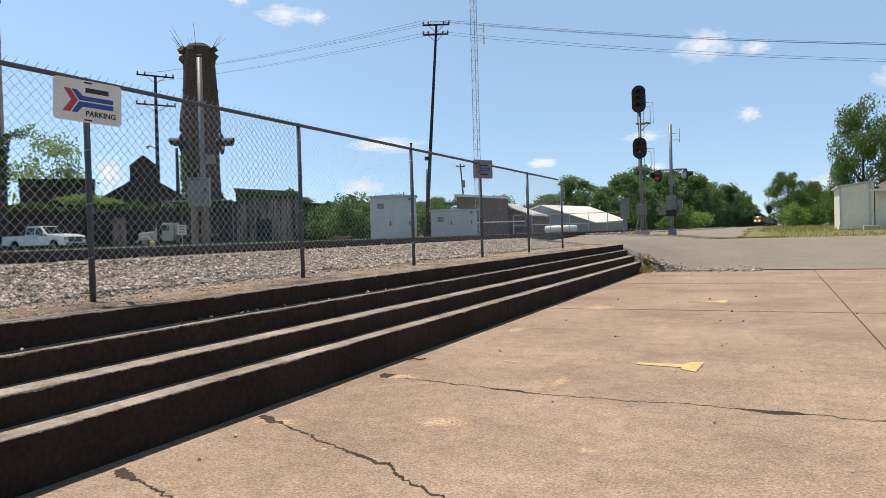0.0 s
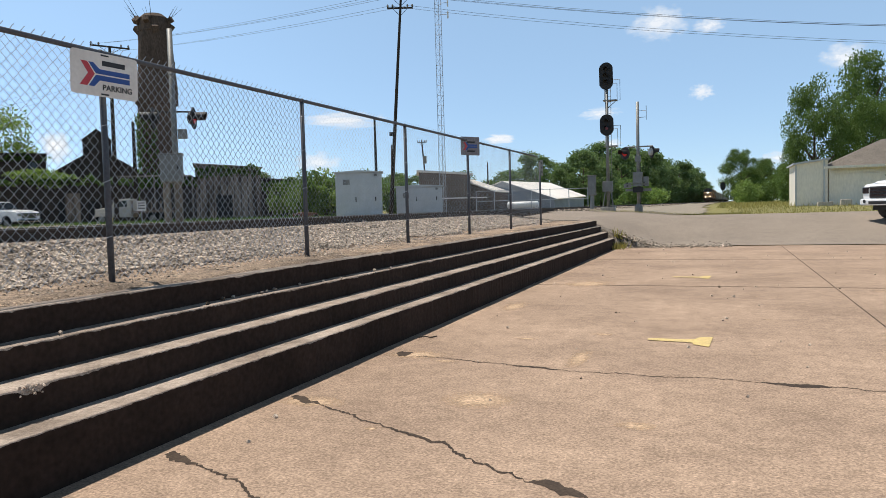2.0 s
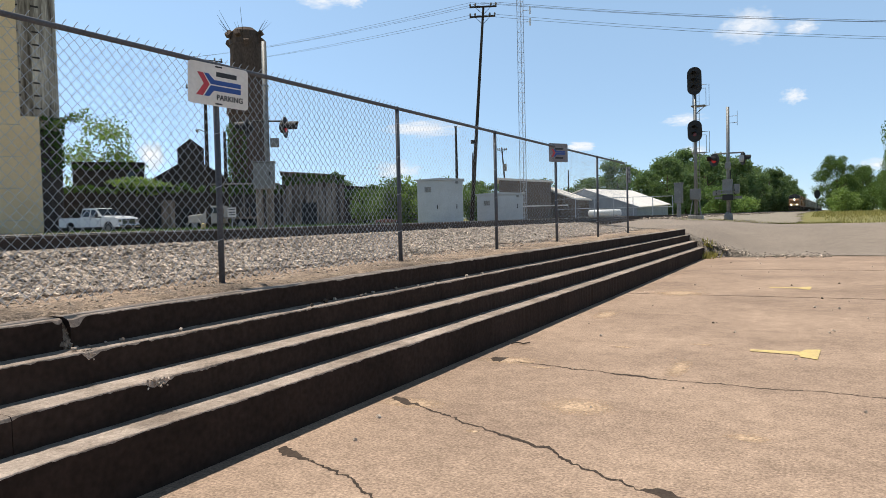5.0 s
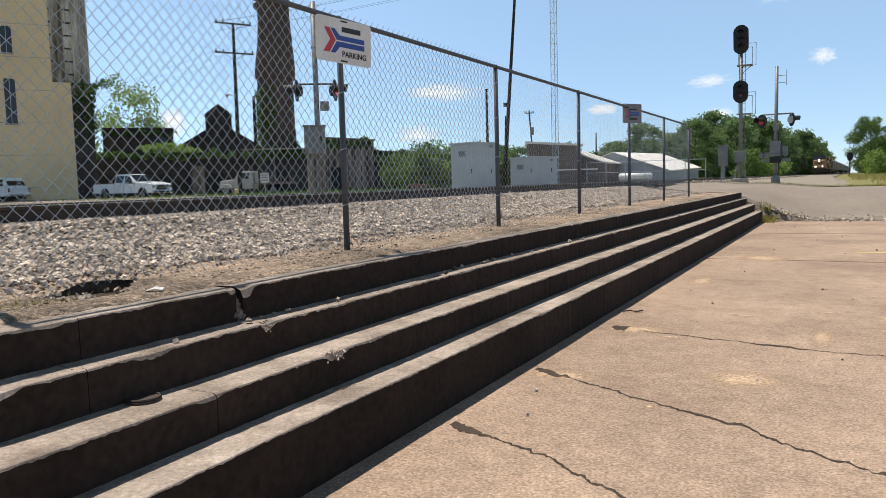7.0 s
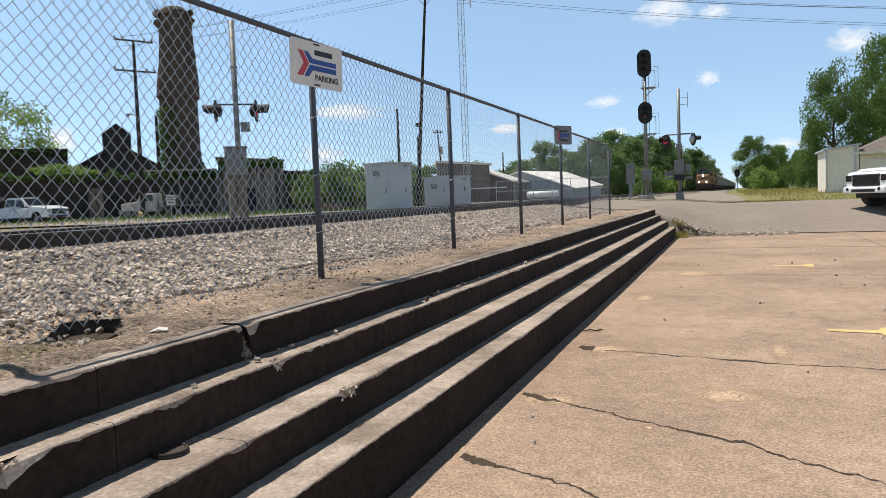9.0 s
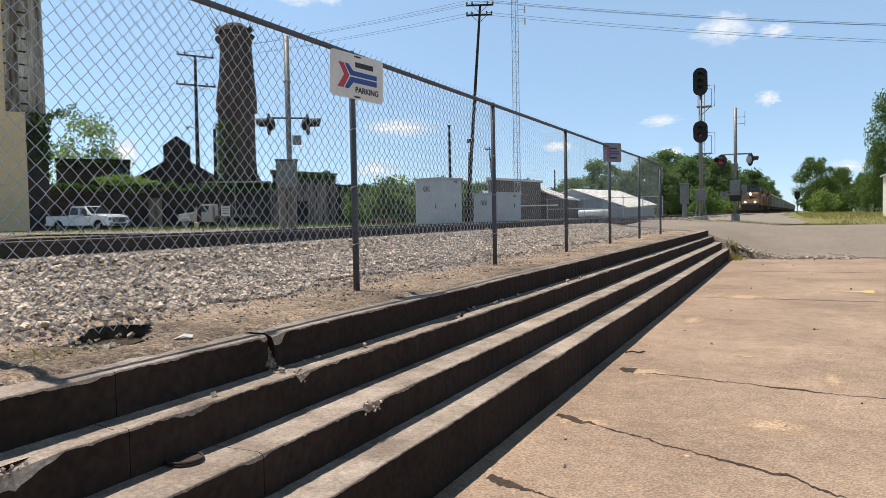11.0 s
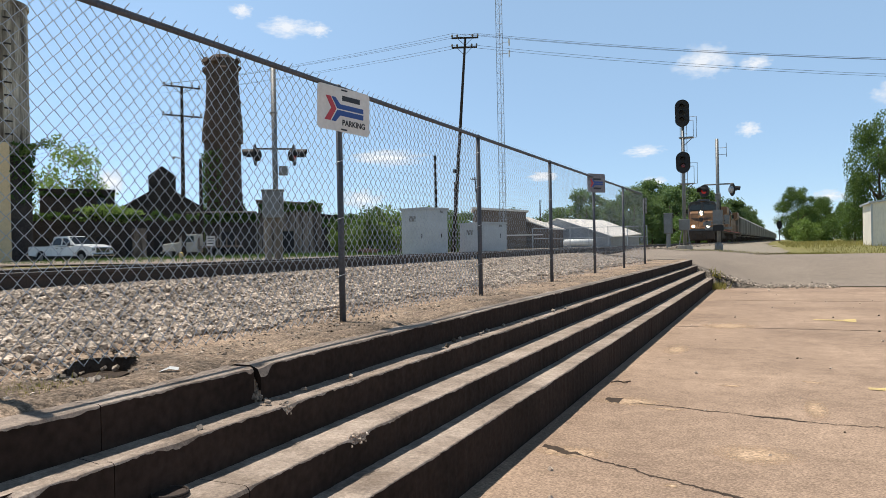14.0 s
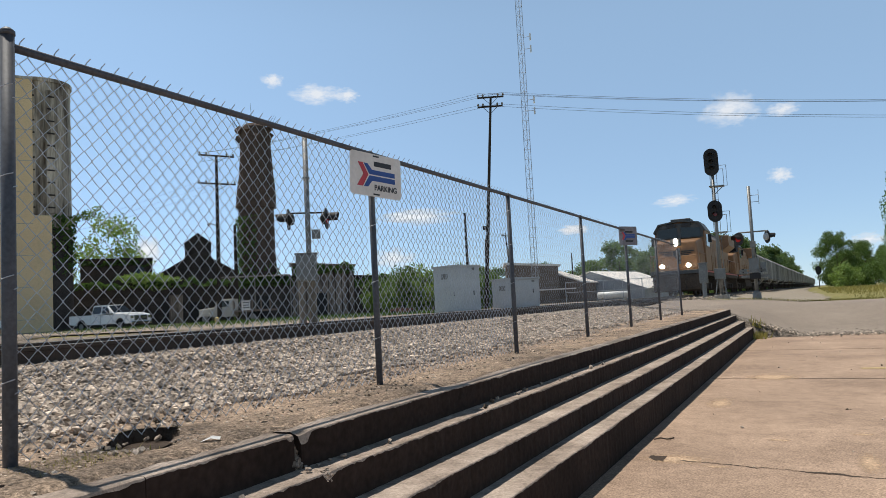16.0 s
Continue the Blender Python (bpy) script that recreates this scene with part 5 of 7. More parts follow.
def build_stack():
    s = thing("rusty_stack", "tall rusted brown stack wrapped in vines with a ragged top", "smokestack", pose(-50.1, 56.8, 0.7))
    prof = [(0, 1.75), (4, 1.72), (7, 1.7), (11.2, 1.72), (11.35, 1.95), (13.2, 1.85), (14.6, 1.66), (17, 1.52), (18.6, 1.5), (19.3, 1.35), (19.7, 0.9)]
    part("shell", Geo().tube([(0.12 * math.sin(z * 0.5), 0, z) for z, r in prof], [r for z, r in prof], 26), RUSTSTACK, s)
    for z in (3.0, 6.1, 9.2, 12.3, 15.2, 18.0):
        r = np.interp(z, [p[0] for p in prof], [p[1] for p in prof]) + 0.05
        part("hoop", Geo().tube([(0.12 * math.sin(z * 0.5), 0, z), (0.12 * math.sin(z * 0.5), 0, z + 0.12)], float(r), 26), RUSTSTACK, s)
    rng = np.random.default_rng(5)
    for k in range(9):
        a = rng.uniform(0, 6.28)
        part("rubble_lump", Geo().box(-0.35, 0.35, -0.3, 0.3, -0.25, 0.3, Matrix.LocRotScale((1.55 * math.cos(a), 1.55 * math.sin(a), 18.6 + rng.uniform(-0.5, 0.5)), Euler((rng.uniform(-1, 1), rng.uniform(-1, 1), a)), (0.9, 0.9, 0.9))), RUSTSTACK, s)
    for k in range(12):
        a, L = rng.uniform(0, 6.28), rng.uniform(1.6, 3.4)
        part("dead_twig", Geo().tube([(1.2 * math.cos(a), 1.2 * math.sin(a), 18.8), ((1.2 + 0.6 * L) * math.cos(a), (1.2 + 0.6 * L) * math.sin(a), 18.8 + L * rng.uniform(0.3, 1.1))], [0.03, 0.01], 4), WOODPOLE, s)
    pts = []
    for k in range(3600):
        a, u = rng.uniform(0, 6.28), rng.random()
        if math.cos(a - 3.86) < 0.05 and (k % 3 or u > 0.7):
            continue
        z = 8.0 * u if math.cos(a - 3.86) < 0.05 else 10.4 * u ** 0.8
        r = 1.85 + rng.normal(0, 0.12) + 0.4 * max(0, 1 - z / 4)
        pts.append((r * math.cos(a), r * math.sin(a), z))
    part("ivy", Geo().leaves(pts, 0.17, rng), IVY, s, "green ivy round the lower half", tidy=False)


def gable(name, L, R, z, h, ridge, depth, wall, roof, label, overhang=0.3, along=False, group=""):
    """A plain building; along: the ridge runs from L to R, else the gable end faces the lot."""
    m, w = span(L, R, z)
    s = thing(name, label, "building", m, group=group)
    if along:
        part("wall", Geo().prism([(0, -0.4), (depth, -0.4), (depth, h), (depth / 2, ridge), (0, h)], "x", 0, w), wall, s)
        t = 0.1
        part("roof", Geo().prism([(-overhang, h - 0.12), (depth / 2, ridge + 0.02), (depth / 2, ridge + t), (-overhang, h - 0.12 + t)], "x", -overhang, w + overhang), roof, s)
        part("roof", Geo().prism([(depth + overhang, h - 0.12), (depth / 2, ridge + 0.02), (depth / 2, ridge + t), (depth + overhang, h - 0.12 + t)], "x", -overhang, w + overhang), roof, s)
    else:
        part("wall", Geo().prism([(0, -0.4), (w, -0.4), (w, h), (w / 2, ridge), (0, h)], "y", 0, depth), wall, s)
        part("roof", Geo().prism([(-overhang, h - 0.15), (w / 2, ridge + 0.02), (w / 2, ridge + 0.14), (-overhang, h - 0.03)], "y", -overhang, depth + overhang), roof, s)
        part("roof", Geo().prism([(w + overhang, h - 0.15), (w / 2, ridge + 0.02), (w / 2, ridge + 0.14), (w + overhang, h - 0.03)], "y", -overhang, depth + overhang), roof, s)
    return s, w


def ivy_on(parent, w, h, n, seed, low=0.0, depth=0.15):
    rng = np.random.default_rng(seed)
    x = rng.random(n) * w
    top = h * (0.9 + 0.14 * np.array([noise.noise((float(v) * 0.9, seed, 0)) for v in x]))
    z = low + (top - low) * rng.random(n) ** 0.6
    pts = np.stack([x, -np.abs(rng.normal(0.05, depth, n)), z], 1)
    part("ivy", Geo().leaves(pts, 0.16, rng), IVY, parent, "creeping green ivy", tidy=False)


def build_yard_buildings():
    # barn with a cupola
    s, w = gable("old_barn", (-67.49, 59.32), (-60.42, 66.28), 0.6, 5.4, 8.4, 9, DARKWALL, DARKWALL, "dark weathered barn with a gabled cupola")
    part("cupola", Geo().prism([(w / 2 - 1.45, 7.0), (w / 2 + 1.45, 7.0), (w / 2 + 1.45, 9.45), (w / 2, 10.6), (w / 2 - 1.45, 9.45)], "y", 1.2, 4.0), DARKWALL, s)
    part("cupola_roof", Geo().prism([(w / 2 - 1.5, 9.41), (w / 2, 10.6), (w / 2, 10.72), (w / 2 - 1.5, 9.53)], "y", 1.0, 4.2), DARKWALL, s)
    part("cupola_roof", Geo().prism([(w / 2 + 1.5, 9.41), (w / 2, 10.6), (w / 2, 10.72), (w / 2 + 1.5, 9.53)], "y", 1.0, 4.2), DARKWALL, s)
    # sooty block with ivy
    m, w = span((-68.08, 50.7), (-63.76, 55.98), 0.6)
    s = thing("brick_building", "sooty dark brick building with ivy along its roof", "building", m)
    part("wall", Geo().box(0, w, 0, 6, 0, 7.3), DARKWALL, s)
    part("parapet", Geo().box(-0.1, w + 0.1, -0.1, 6.1, 7.3, 7.5), DARKWALL, s)
    part("window", Geo().box(w - 1.6, w - 0.8, -0.03, 0.02, 5.0, 6.6), GLASS, s)
    ivy_on(s, w, 7.9, 500, 3, 6.7)
    m, w = span((-65.1, 46.57), (-54.52, 59.68), 0.6)
    s = thing("brick_building", "long low dark brick building overgrown with ivy", "building", m)
    part("wall", Geo().box(0, w, 0, 5, 0, 4.5), DARKWALL, s)
    part("parapet", Geo().box(-0.1, w + 0.1, -0.1, 5.1, 4.5, 4.65), DARKWALL, s)
    for k in range(5):
        part("doorway", Geo().box(1.0 + 2.6 * k, 2.2 + 2.6 * k, -0.03, 0.02, 0.0, 2.5), BLACK, s)
        part("pilaster", Geo().box(0.3 + 2.6 * k, 0.6 + 2.6 * k, -0.12, 0, 0.0, 4.5), DARKWALL, s)
    ivy_on(s, w, 5.2, 1300, 9, 4.0, 0.3)
    rng = np.random.default_rng(66)
    clump = crown_points(rng, 40, 45, 1.0, 1.6, -0.8) * (3.4, 0.9, 1.0) + (7.2, 0.2, 4.75)
    part("ivy", Geo().leaves(clump, 0.14, rng), LEAFL, s, "light green creeper heaped on the roof", tidy=False)
    part("bare_panel", Geo().box(9.4, 10.7, -0.2, -0.02, 0.0, 3.3), RUSTWALL, s, "rusty pale door panel")
    # rusty sheds right of the stack
    for L, R, h, wall, label in (((-49.5, 53.3), (-45.55, 56.4), 4.6, DARKWALL, "dark ivy-grown shed beside the rusty stack"), ((-45.6, 56.2), (-41.0, 59.8), 5.5, RUSTWALL, "rusty streaked metal shed with ivy on its roof"), ((-41.0, 59.9), (-37.4, 62.5), 4.1, DARKWALL, "dark rusty shed with a sloping roof")):
        m, w = span(L, R, 0.65)
        s = thing("old_shed", label, "building", m, group="rusty sheds")
        part("wall", Geo().prism([(0, 0), (w, 0), (w, h - 0.4), (0, h)], "y", 0, 5), wall, s)
        part("roof", Geo().prism([(-0.2, h), (w + 0.2, h - 0.4), (w + 0.2, h - 0.3), (-0.2, h + 0.1)], "y", -0.3, 5.2), wall, s)
        wall_ribs(s, w, h - 0.6, 0.62 if wall is RUSTWALL else 0.45, DARKWALL)
        part("opening", Geo().box(w * 0.3, w * 0.55, -0.05, -0.02, 0, 2.6), BLACK, s)
        ivy_on(s, w, h + 0.3, 700, int(h * 10), h - 1.2, 0.25)
    s, w = gable("old_shed", (-39.3, 63.0), (-34.5, 66.0), 0.65, 2.6, 4.3, 6, BROWNWALL, GREYWALL, "low grey shed with a dark roof behind bushes", group="rusty sheds")
    # steel lattice frame and pipe run in the yard
    f = thing("pipe_frame", "thin grey pipe frame in front of the rusty sheds", "pipe frame", pose(-43.5, 50.0, 0.8, 0, 0, 38))
    for x in (0, 3.0, 6.0):
        part("upright", Geo().tube([(x - 4, 0, 0), (x - 4, 0, 4.0)], 0.06, 6), GREYPOLE, f)
    part("beam", Geo().tube([(-4, 0, 4.0), (2, 0, 4.0)], 0.07, 6), GREYPOLE, f)
    # long warehouse whose ridge runs back from the track, a little wider in front than behind
    s = thing("warehouse", "long low warehouse with a white sloping metal roof", "building", group="white-roofed warehouses")
    near = [(-34.7, 95.2, 0.5), (-20.5, 95.2, 0.5), (-20.5, 95.2, 2.2), (-27.5, 95.2, 4.72), (-34.7, 95.2, 2.2)]
    far = [(-30.3, 111.8, 0.5), (-19.6, 111.8, 0.5), (-19.6, 111.8, 2.62), (-24.8, 111.8, 4.78), (-30.3, 111.8, 2.62)]
    part("wall", Geo().add(near + far, [(0, 1, 2, 3, 4), (9, 8, 7, 6, 5)] + [(i, i + 5, (i + 1) % 5 + 5, (i + 1) % 5) for i in range(5)]), GREYWALL, s)
    part("roof", slab4([(-27.5, 95.0, 4.8), (-20.15, 95.0, 2.22), (-19.25, 112.0, 2.66), (-24.8, 112.0, 4.86)], (0.03, 0, 0.1)), WHITEROOF, s, "white metal roof")
    part("roof", slab4([(-27.5, 95.0, 4.8), (-35.0, 95.0, 2.22), (-30.6, 112.0, 2.66), (-24.8, 112.0, 4.86)], (-0.03, 0, 0.1)), WHITEROOF, s, "white metal roof")
    part("verge_board", slab4([(-27.5, 94.98, 4.7), (-20.15, 94.98, 2.12), (-20.15, 94.98, 2.3), (-27.5, 94.98, 4.88)], (0, -0.03, 0)), GREYWALL, s)
    for k in range(13):
        u = (k + 0.5) / 13
        a, b = Vector((-27.5, 95.0, 4.9)).lerp(Vector((-24.8, 112.0, 4.96)), u), Vector((-20.12, 95.0, 2.32)).lerp(Vector((-19.22, 112.0, 2.76)), u)
        part("roof_seam", Geo().tube([a, b], 0.03, 4), WHITEROOF, s)
    part("door", Geo().box(-26.0, -23.4, 95.12, 95.2, 0.6, 2.4), GREYWALL, s)
    # low store in front of it
    for x, y, d, half, eave, ridge, label in ((-31.3, 88.5, 6.2, 5.0, 3.4, 5.05, "low grey store with a white metal roof"),):
        s = thing("warehouse", label, "building", pose(x, y, 0.0), group="white-roofed warehouses")
        part("wall", Geo().prism([(-half + 0.3, 0.5), (half - 0.3, 0.5), (half - 0.3, eave), (0, ridge - 0.12), (-half + 0.3, eave)], "y", 0, d), BROWNWALL, s)
        part("roof", Geo().prism([(half, eave - 0.1), (0, ridge), (0, ridge + 0.14), (half, eave + 0.04)], "y", -0.3, d + 0.3), WHITEROOF, s, "white metal roof")
        part("roof", Geo().prism([(-half, eave - 0.1), (0, ridge), (0, ridge + 0.14), (-half, eave + 0.04)], "y", -0.3, d + 0.3), WHITEROOF, s, "white metal roof")
        for k in range(int(d / 1.2)):
            part("roof_seam", Geo().prism([(half, eave + 0.04), (0, ridge + 0.14), (0, ridge + 0.18), (half, eave + 0.08)], "y", 1.2 * k, 1.2 * k + 0.05), WHITEROOF, s)
        part("door", Geo().box(-1.2, 1.2, -0.05, 0, 0.6, 2.6), BROWNWALL, s)
    m, w = span((-34.4, 83.2), (-28.7, 85.6), 0.9)
    s = thing("warehouse", "brown metal warehouse with a pale roof edge", "building", m, group="white-roofed warehouses")
    part("wall", Geo().prism([(0, -0.3), (w, -0.3), (w, 4.55), (0, 5.0)], "y", 0, 9), BROWNWALL, s)
    part("roof", Geo().prism([(-0.3, 5.3), (w + 0.3, 4.75), (w + 0.3, 4.53), (-0.3, 5.02)], "y", -0.3, 9.3), WHITEROOF, s, "pale metal roof")
    part("loading_rail", Geo().box(0, w + 2, -0.3, -0.2, 1.7, 1.85), WHITEROOF, s)
    # tank and yard fence
    t = thing("white_tank", "white horizontal gas tank on saddles in the yard", "tank", pose(-22.3, 86.0, 1.0, 0, 0, 15))
    part("shell", Geo().tube([(-1.9, 0, 0.62), (-1.75, 0, 0.62), (1.75, 0, 0.62), (1.9, 0, 0.62)], [0.2, 0.42, 0.42, 0.2], 18), CLOUDB, t, smooth=True)
    for x in (-1.3, 1.3):
        part("saddle", Geo().box(x - 0.12, x + 0.12, -0.4, 0.4, -0.2, 0.35), CONC, t)
    f = thing("yard_fence", "distant grey pipe fence round the yard", "fence", pose(-26.5, 81.0, 0.95, 0, 0, 12))
    for k in range(7):
        part("post", Geo().tube([(2.1 * k, 0, -0.1), (2.1 * k, 0, 2.4)], 0.05, 6), GALV, f)
    for z in (1.2, 2.35):
        part("rail", Geo().tube([(0, 0, z), (12.6, 0, z)], 0.035, 6), GALV, f)
    # cream shed and garage beyond the road
    s = thing("shed", "cream metal lean-to shed on the grassy verge", "shed", pose(5.18, 62.0, 0.85))
    part("wall", Geo().prism([(0, 0), (2.15, 0), (2.15, 3.42), (0, 3.15)], "y", 0, 6), SHEDW, s)
    part("roof", Geo().prism([(-0.2, 3.13), (2.3, 3.45), (2.3, 3.58), (-0.2, 3.26)], "y", -0.25, 6.2), ALUW, s)
    part("corner_post", Geo().box(-0.06, 0.05, -0.05, 0.05, 0, 3.1), ALUW, s)
    part("downpipe", Geo().box(1.85, 1.97, -0.1, 0, 0, 3.4), ALUW, s)
    wall_ribs(s, 2.0, 3.1, 0.35, SHEDW, 0.0)
    g = thing("garage", "cream garage with a hipped grey shingle roof", "garage", pose(7.45, 62.6, 0.8))
    part("wall", Geo().box(0.4, 11.0, 0, 8, 0, 3.1), SHEDW, g)
    part("side_pier", Geo().box(0.0, 0.4, -0.2, 0.3, 0, 2.9), SHEDW, g)
    part("roof", Geo().add([(-0.4, -0.7, 2.95), (11.5, -0.7, 2.95), (11.5, 8.6, 2.95), (-0.4, 8.6, 2.95), (4.2, 4, 5.1), (9.0, 4, 5.1)], [(0, 1, 5, 4), (1, 2, 5), (2, 3, 4, 5), (3, 0, 4), (3, 2, 1, 0)]), SHINGLE, g, "grey-brown shingle roof")
    part("fascia", Geo().box(-0.4, 11.5, -0.74, -0.7, 2.8, 2.98), SHEDW, g)
    part("garage_door", Geo().box(1.0, 3.9, -0.03, 0, 0.05, 2.4), SHEDW, g, bevel=0.01)
    part("garage_door", Geo().box(4.4, 7.3, -0.03, 0, 0.05, 2.4), SHEDW, g, bevel=0.01)
    b = thing("concrete_block", "low grey concrete blocks beside the shed", "block", pose(7.0, 60.6, 0.8))
    part("block", Geo().box(-0.5, 0.5, -0.3, 0.3, 0, 0.35), CONC, b, bevel=0.03)
    part("block", Geo().box(1.0, 1.7, -0.3, 0.3, 0, 0.5), CONC, b, bevel=0.03)
    lp = thing("yard_light", "short grey post with a dark lamp head by the garage", "lamp", pose(10.6, 58.0, 0.8))
    part("post", Geo().tube([(0, 0, 0), (0, 0, 1.9)], 0.05, 8), ALUW, lp)
    part("head", Geo().tube([(0, 0, 1.9), (0, 0, 2.1)], [0.1, 0.28], 10), BLACK, lp)


# ---------------------------------------------------------------- vehicles
def wheel(parent, x, y, z, r, w):
    """A tyre whose axle runs along x."""
    t = part("wheel", Geo().tube([(-w / 2, 0, 0), (-w * 0.38, 0, 0), (w * 0.38, 0, 0), (w / 2, 0, 0)], [r * 0.9, r, r, r * 0.9], 22), RUBBER, parent, "black tyre", at=pose(x, y, z))
    part("rim", Geo().tube([(-w / 2 - 0.01, 0, 0), (w / 2 + 0.01, 0, 0)], r * 0.55, 14), ALU, t)


def slab4(pts, push):
    """A thin plate on four corners, pushed outward."""
    p = Vector(push)
    v = [tuple(q) for q in pts] + [tuple(Vector(q) + p) for q in pts]
    return Geo().add(v, [(0, 1, 2, 3), (7, 6, 5, 4), (0, 4, 5, 1), (1, 5, 6, 2), (2, 6, 7, 3), (3, 7, 4, 0)])


def pickup(name, at, label, paint=WHITECAR, dark_front=False, length=5.8, bed=True):
    """A crew cab pickup with its nose towards +y; z = 0 on the ground."""
    s = thing(name, label, "pickup truck" if bed else "car", at)
    f, W = length / 2, 0.99
    low, belt, roof = 0.5, 1.2, 1.94
    fa, ra, wr = f - 0.98, -f + 1.25, 0.41

    def arch(c):
        return [(c + 0.5 * math.cos(a), 0.45 + 0.5 * math.sin(a)) for a in np.linspace(math.pi, 0, 11)]
    cowl = f - 1.62
    body = [(-f, low + 0.08)] + [(y, max(z, low)) for y, z in arch(ra)] + [(y, max(z, low)) for y, z in arch(fa)]
    body += [(f - 0.1, low), (f, 0.62), (f + 0.02, 1.02), (f - 0.08, 1.17), (f - 0.5, 1.24), (cowl, 1.3), (cowl - 0.1, belt), (-f, belt)]
    part("body", Geo().prism(body, "x", -W, W), paint, s, bevel=0.045)
    part("bonnet", Geo().prism([(cowl, 1.29), (f - 0.45, 1.235), (f - 0.2, 1.2), (f - 0.3, 1.27), (f - 0.6, 1.31), (cowl, 1.35)], "x", -0.72, 0.72), paint, s, bevel=0.03)
    back = cowl - 2.25 if bed else -f + 0.15
    wind, rear = cowl - 0.78, back + (0.12 if bed else 0.4)
    wb, wt = 0.95, 0.77
    cab = [(-wb, back, belt - 0.02), (wb, back, belt - 0.02), (wb, cowl, 1.29), (-wb, cowl, 1.29), (-wt, rear, roof), (wt, rear, roof), (wt, wind, roof), (-wt, wind, roof)]
    part("cab", Geo().add(cab, [(3, 2, 1, 0), (4, 5, 6, 7), (0, 1, 5, 4), (1, 2, 6, 5), (2, 3, 7, 6), (3, 0, 4, 7)]), paint, s, bevel=0.05)

    def on_side(x, y, z):
        t = (z - belt) / (roof - belt)
        return (x * (wb + (wt - wb) * t + 0.004), y, z)
    split = (back + cowl) / 2 - 0.12
    for x in (-1, 1):
        for pts in (((rear + 0.0, 1.3), (split - 0.06, 1.3), (split - 0.06, 1.82), (rear + 0.1, 1.82)), ((split + 0.06, 1.3), (cowl - 0.16, 1.32), (wind - 0.04, 1.8), (split + 0.06, 1.82))):
            part("side_window", slab4([on_side(x, y, z) for y, z in pts], (x * 0.008, 0, 0)), GLASS, s, "dark side window")
        for c in (fa, ra):
            part("wheel_well", Geo().tube([(x * 0.6, c, 0.45), (x * 0.93, c, 0.45)], 0.49, 20), BLACK, s)
            wheel(s, x * 0.86, c, wr, wr, 0.26)
            part("arch_lip", Geo().tube([(x * (W + 0.005), c + 0.5 * math.cos(a), 0.45 + 0.5 * math.sin(a)) for a in np.linspace(0.1, 3.04, 12)], 0.025, 5), paint, s)
        part("mirror", Geo().box(x * 1.13 - 0.1, x * 1.13 + 0.1, cowl - 0.42, cowl - 0.3, 1.25, 1.5), PLASTIC, s, bevel=0.03)
        for y in (split - 0.2, cowl - 0.95):
            part("door_handle", Geo().box(x * 1.0 - 0.015, x * 1.0 + 0.015, y - 0.25, y - 0.1, 1.06, 1.1), PLASTIC, s)
        for y in (split, back + 0.05, cowl - 0.1):
            part("door_seam", Geo().box(x * W - 0.004, x * W + 0.004, y - 0.008, y + 0.008, 0.56, 1.2), PLASTIC, s)
        part("sill", Geo().box(x * 0.97 - 0.03, x * 0.97 + 0.03, ra + 0.55, fa - 0.55, 0.42, 0.52), PLASTIC, s, bevel=0.02)
        part("headlight", Geo().box(min(x * 0.68, x * 0.985), max(x * 0.68, x * 0.985), f - 0.14, f + 0.035, 0.86, 1.08), LENSDARK if dark_front else CHROME, s, "smoky headlight" if dark_front else "chrome headlight", bevel=0.03)
        part("fog_light", Geo().tube([(x * 0.75, f + 0.1, 0.6), (x * 0.75, f + 0.145, 0.6)], 0.06, 12), PLASTIC, s)
        part("tail_light", Geo().box(x * 0.9 - 0.08, x * 0.9 + 0.08, -f - 0.012, -f + 0.05, 0.85, 1.15), REDDIM, s)
    part("windscreen", slab4([(-0.86, cowl - 0.06, 1.36), (0.86, cowl - 0.06, 1.36), (0.72, wind + 0.06, roof - 0.06), (-0.72, wind + 0.06, roof - 0.06)], (0, 0.015, 0.018)), GLASS, s, "dark windscreen")
    part("rear_window", slab4([(-0.8, back + 0.02, 1.35), (0.8, back + 0.02, 1.35), (0.7, rear - 0.02, roof - 0.12), (-0.7, rear - 0.02, roof - 0.12)], (0, -0.012, 0.004)), GLASS, s)
    part("grille", Geo().box(-0.64, 0.64, f - 0.05, f + 0.045, 0.7, 1.1), PLASTIC if dark_front else CHROME, s, "black grille" if dark_front else "chrome grille", bevel=0.03)
    for k in range(3):
        part("grille_bar", Geo().box(-0.58, 0.58, f + 0.045, f + 0.06, 0.77 + 0.11 * k, 0.83 + 0.11 * k), LENSDARK if dark_front else PLASTIC, s)
    part("front_bumper", Geo().box(-W, W, f - 0.1, f + 0.13, 0.46, 0.68), paint if dark_front else CHROME, s, bevel=0.05)
    part("air_intake", Geo().box(-0.55, 0.55, f + 0.125, f + 0.14, 0.5, 0.6), BLACK, s)
    part("rear_bumper", Geo().box(-W, W, -f - 0.14, -f + 0.05, 0.5, 0.68), CHROME, s, bevel=0.03)
    part("underbody", Geo().box(-0.75, 0.75, -f + 0.2, f - 0.2, 0.3, 0.52), BLACK, s)
    if bed:
        part("bed_opening", Geo().box(-W + 0.1, W - 0.1, -f + 0.08, back - 0.06, belt - 0.02, belt + 0.006), BLACK, s)
        for x in (-1, 1):
            part("bed_rail", Geo().box(x * 0.93 - 0.05, x * 0.93 + 0.05, -f + 0.03, back - 0.04, belt, belt + 0.04), paint, s, bevel=0.015)
    return s


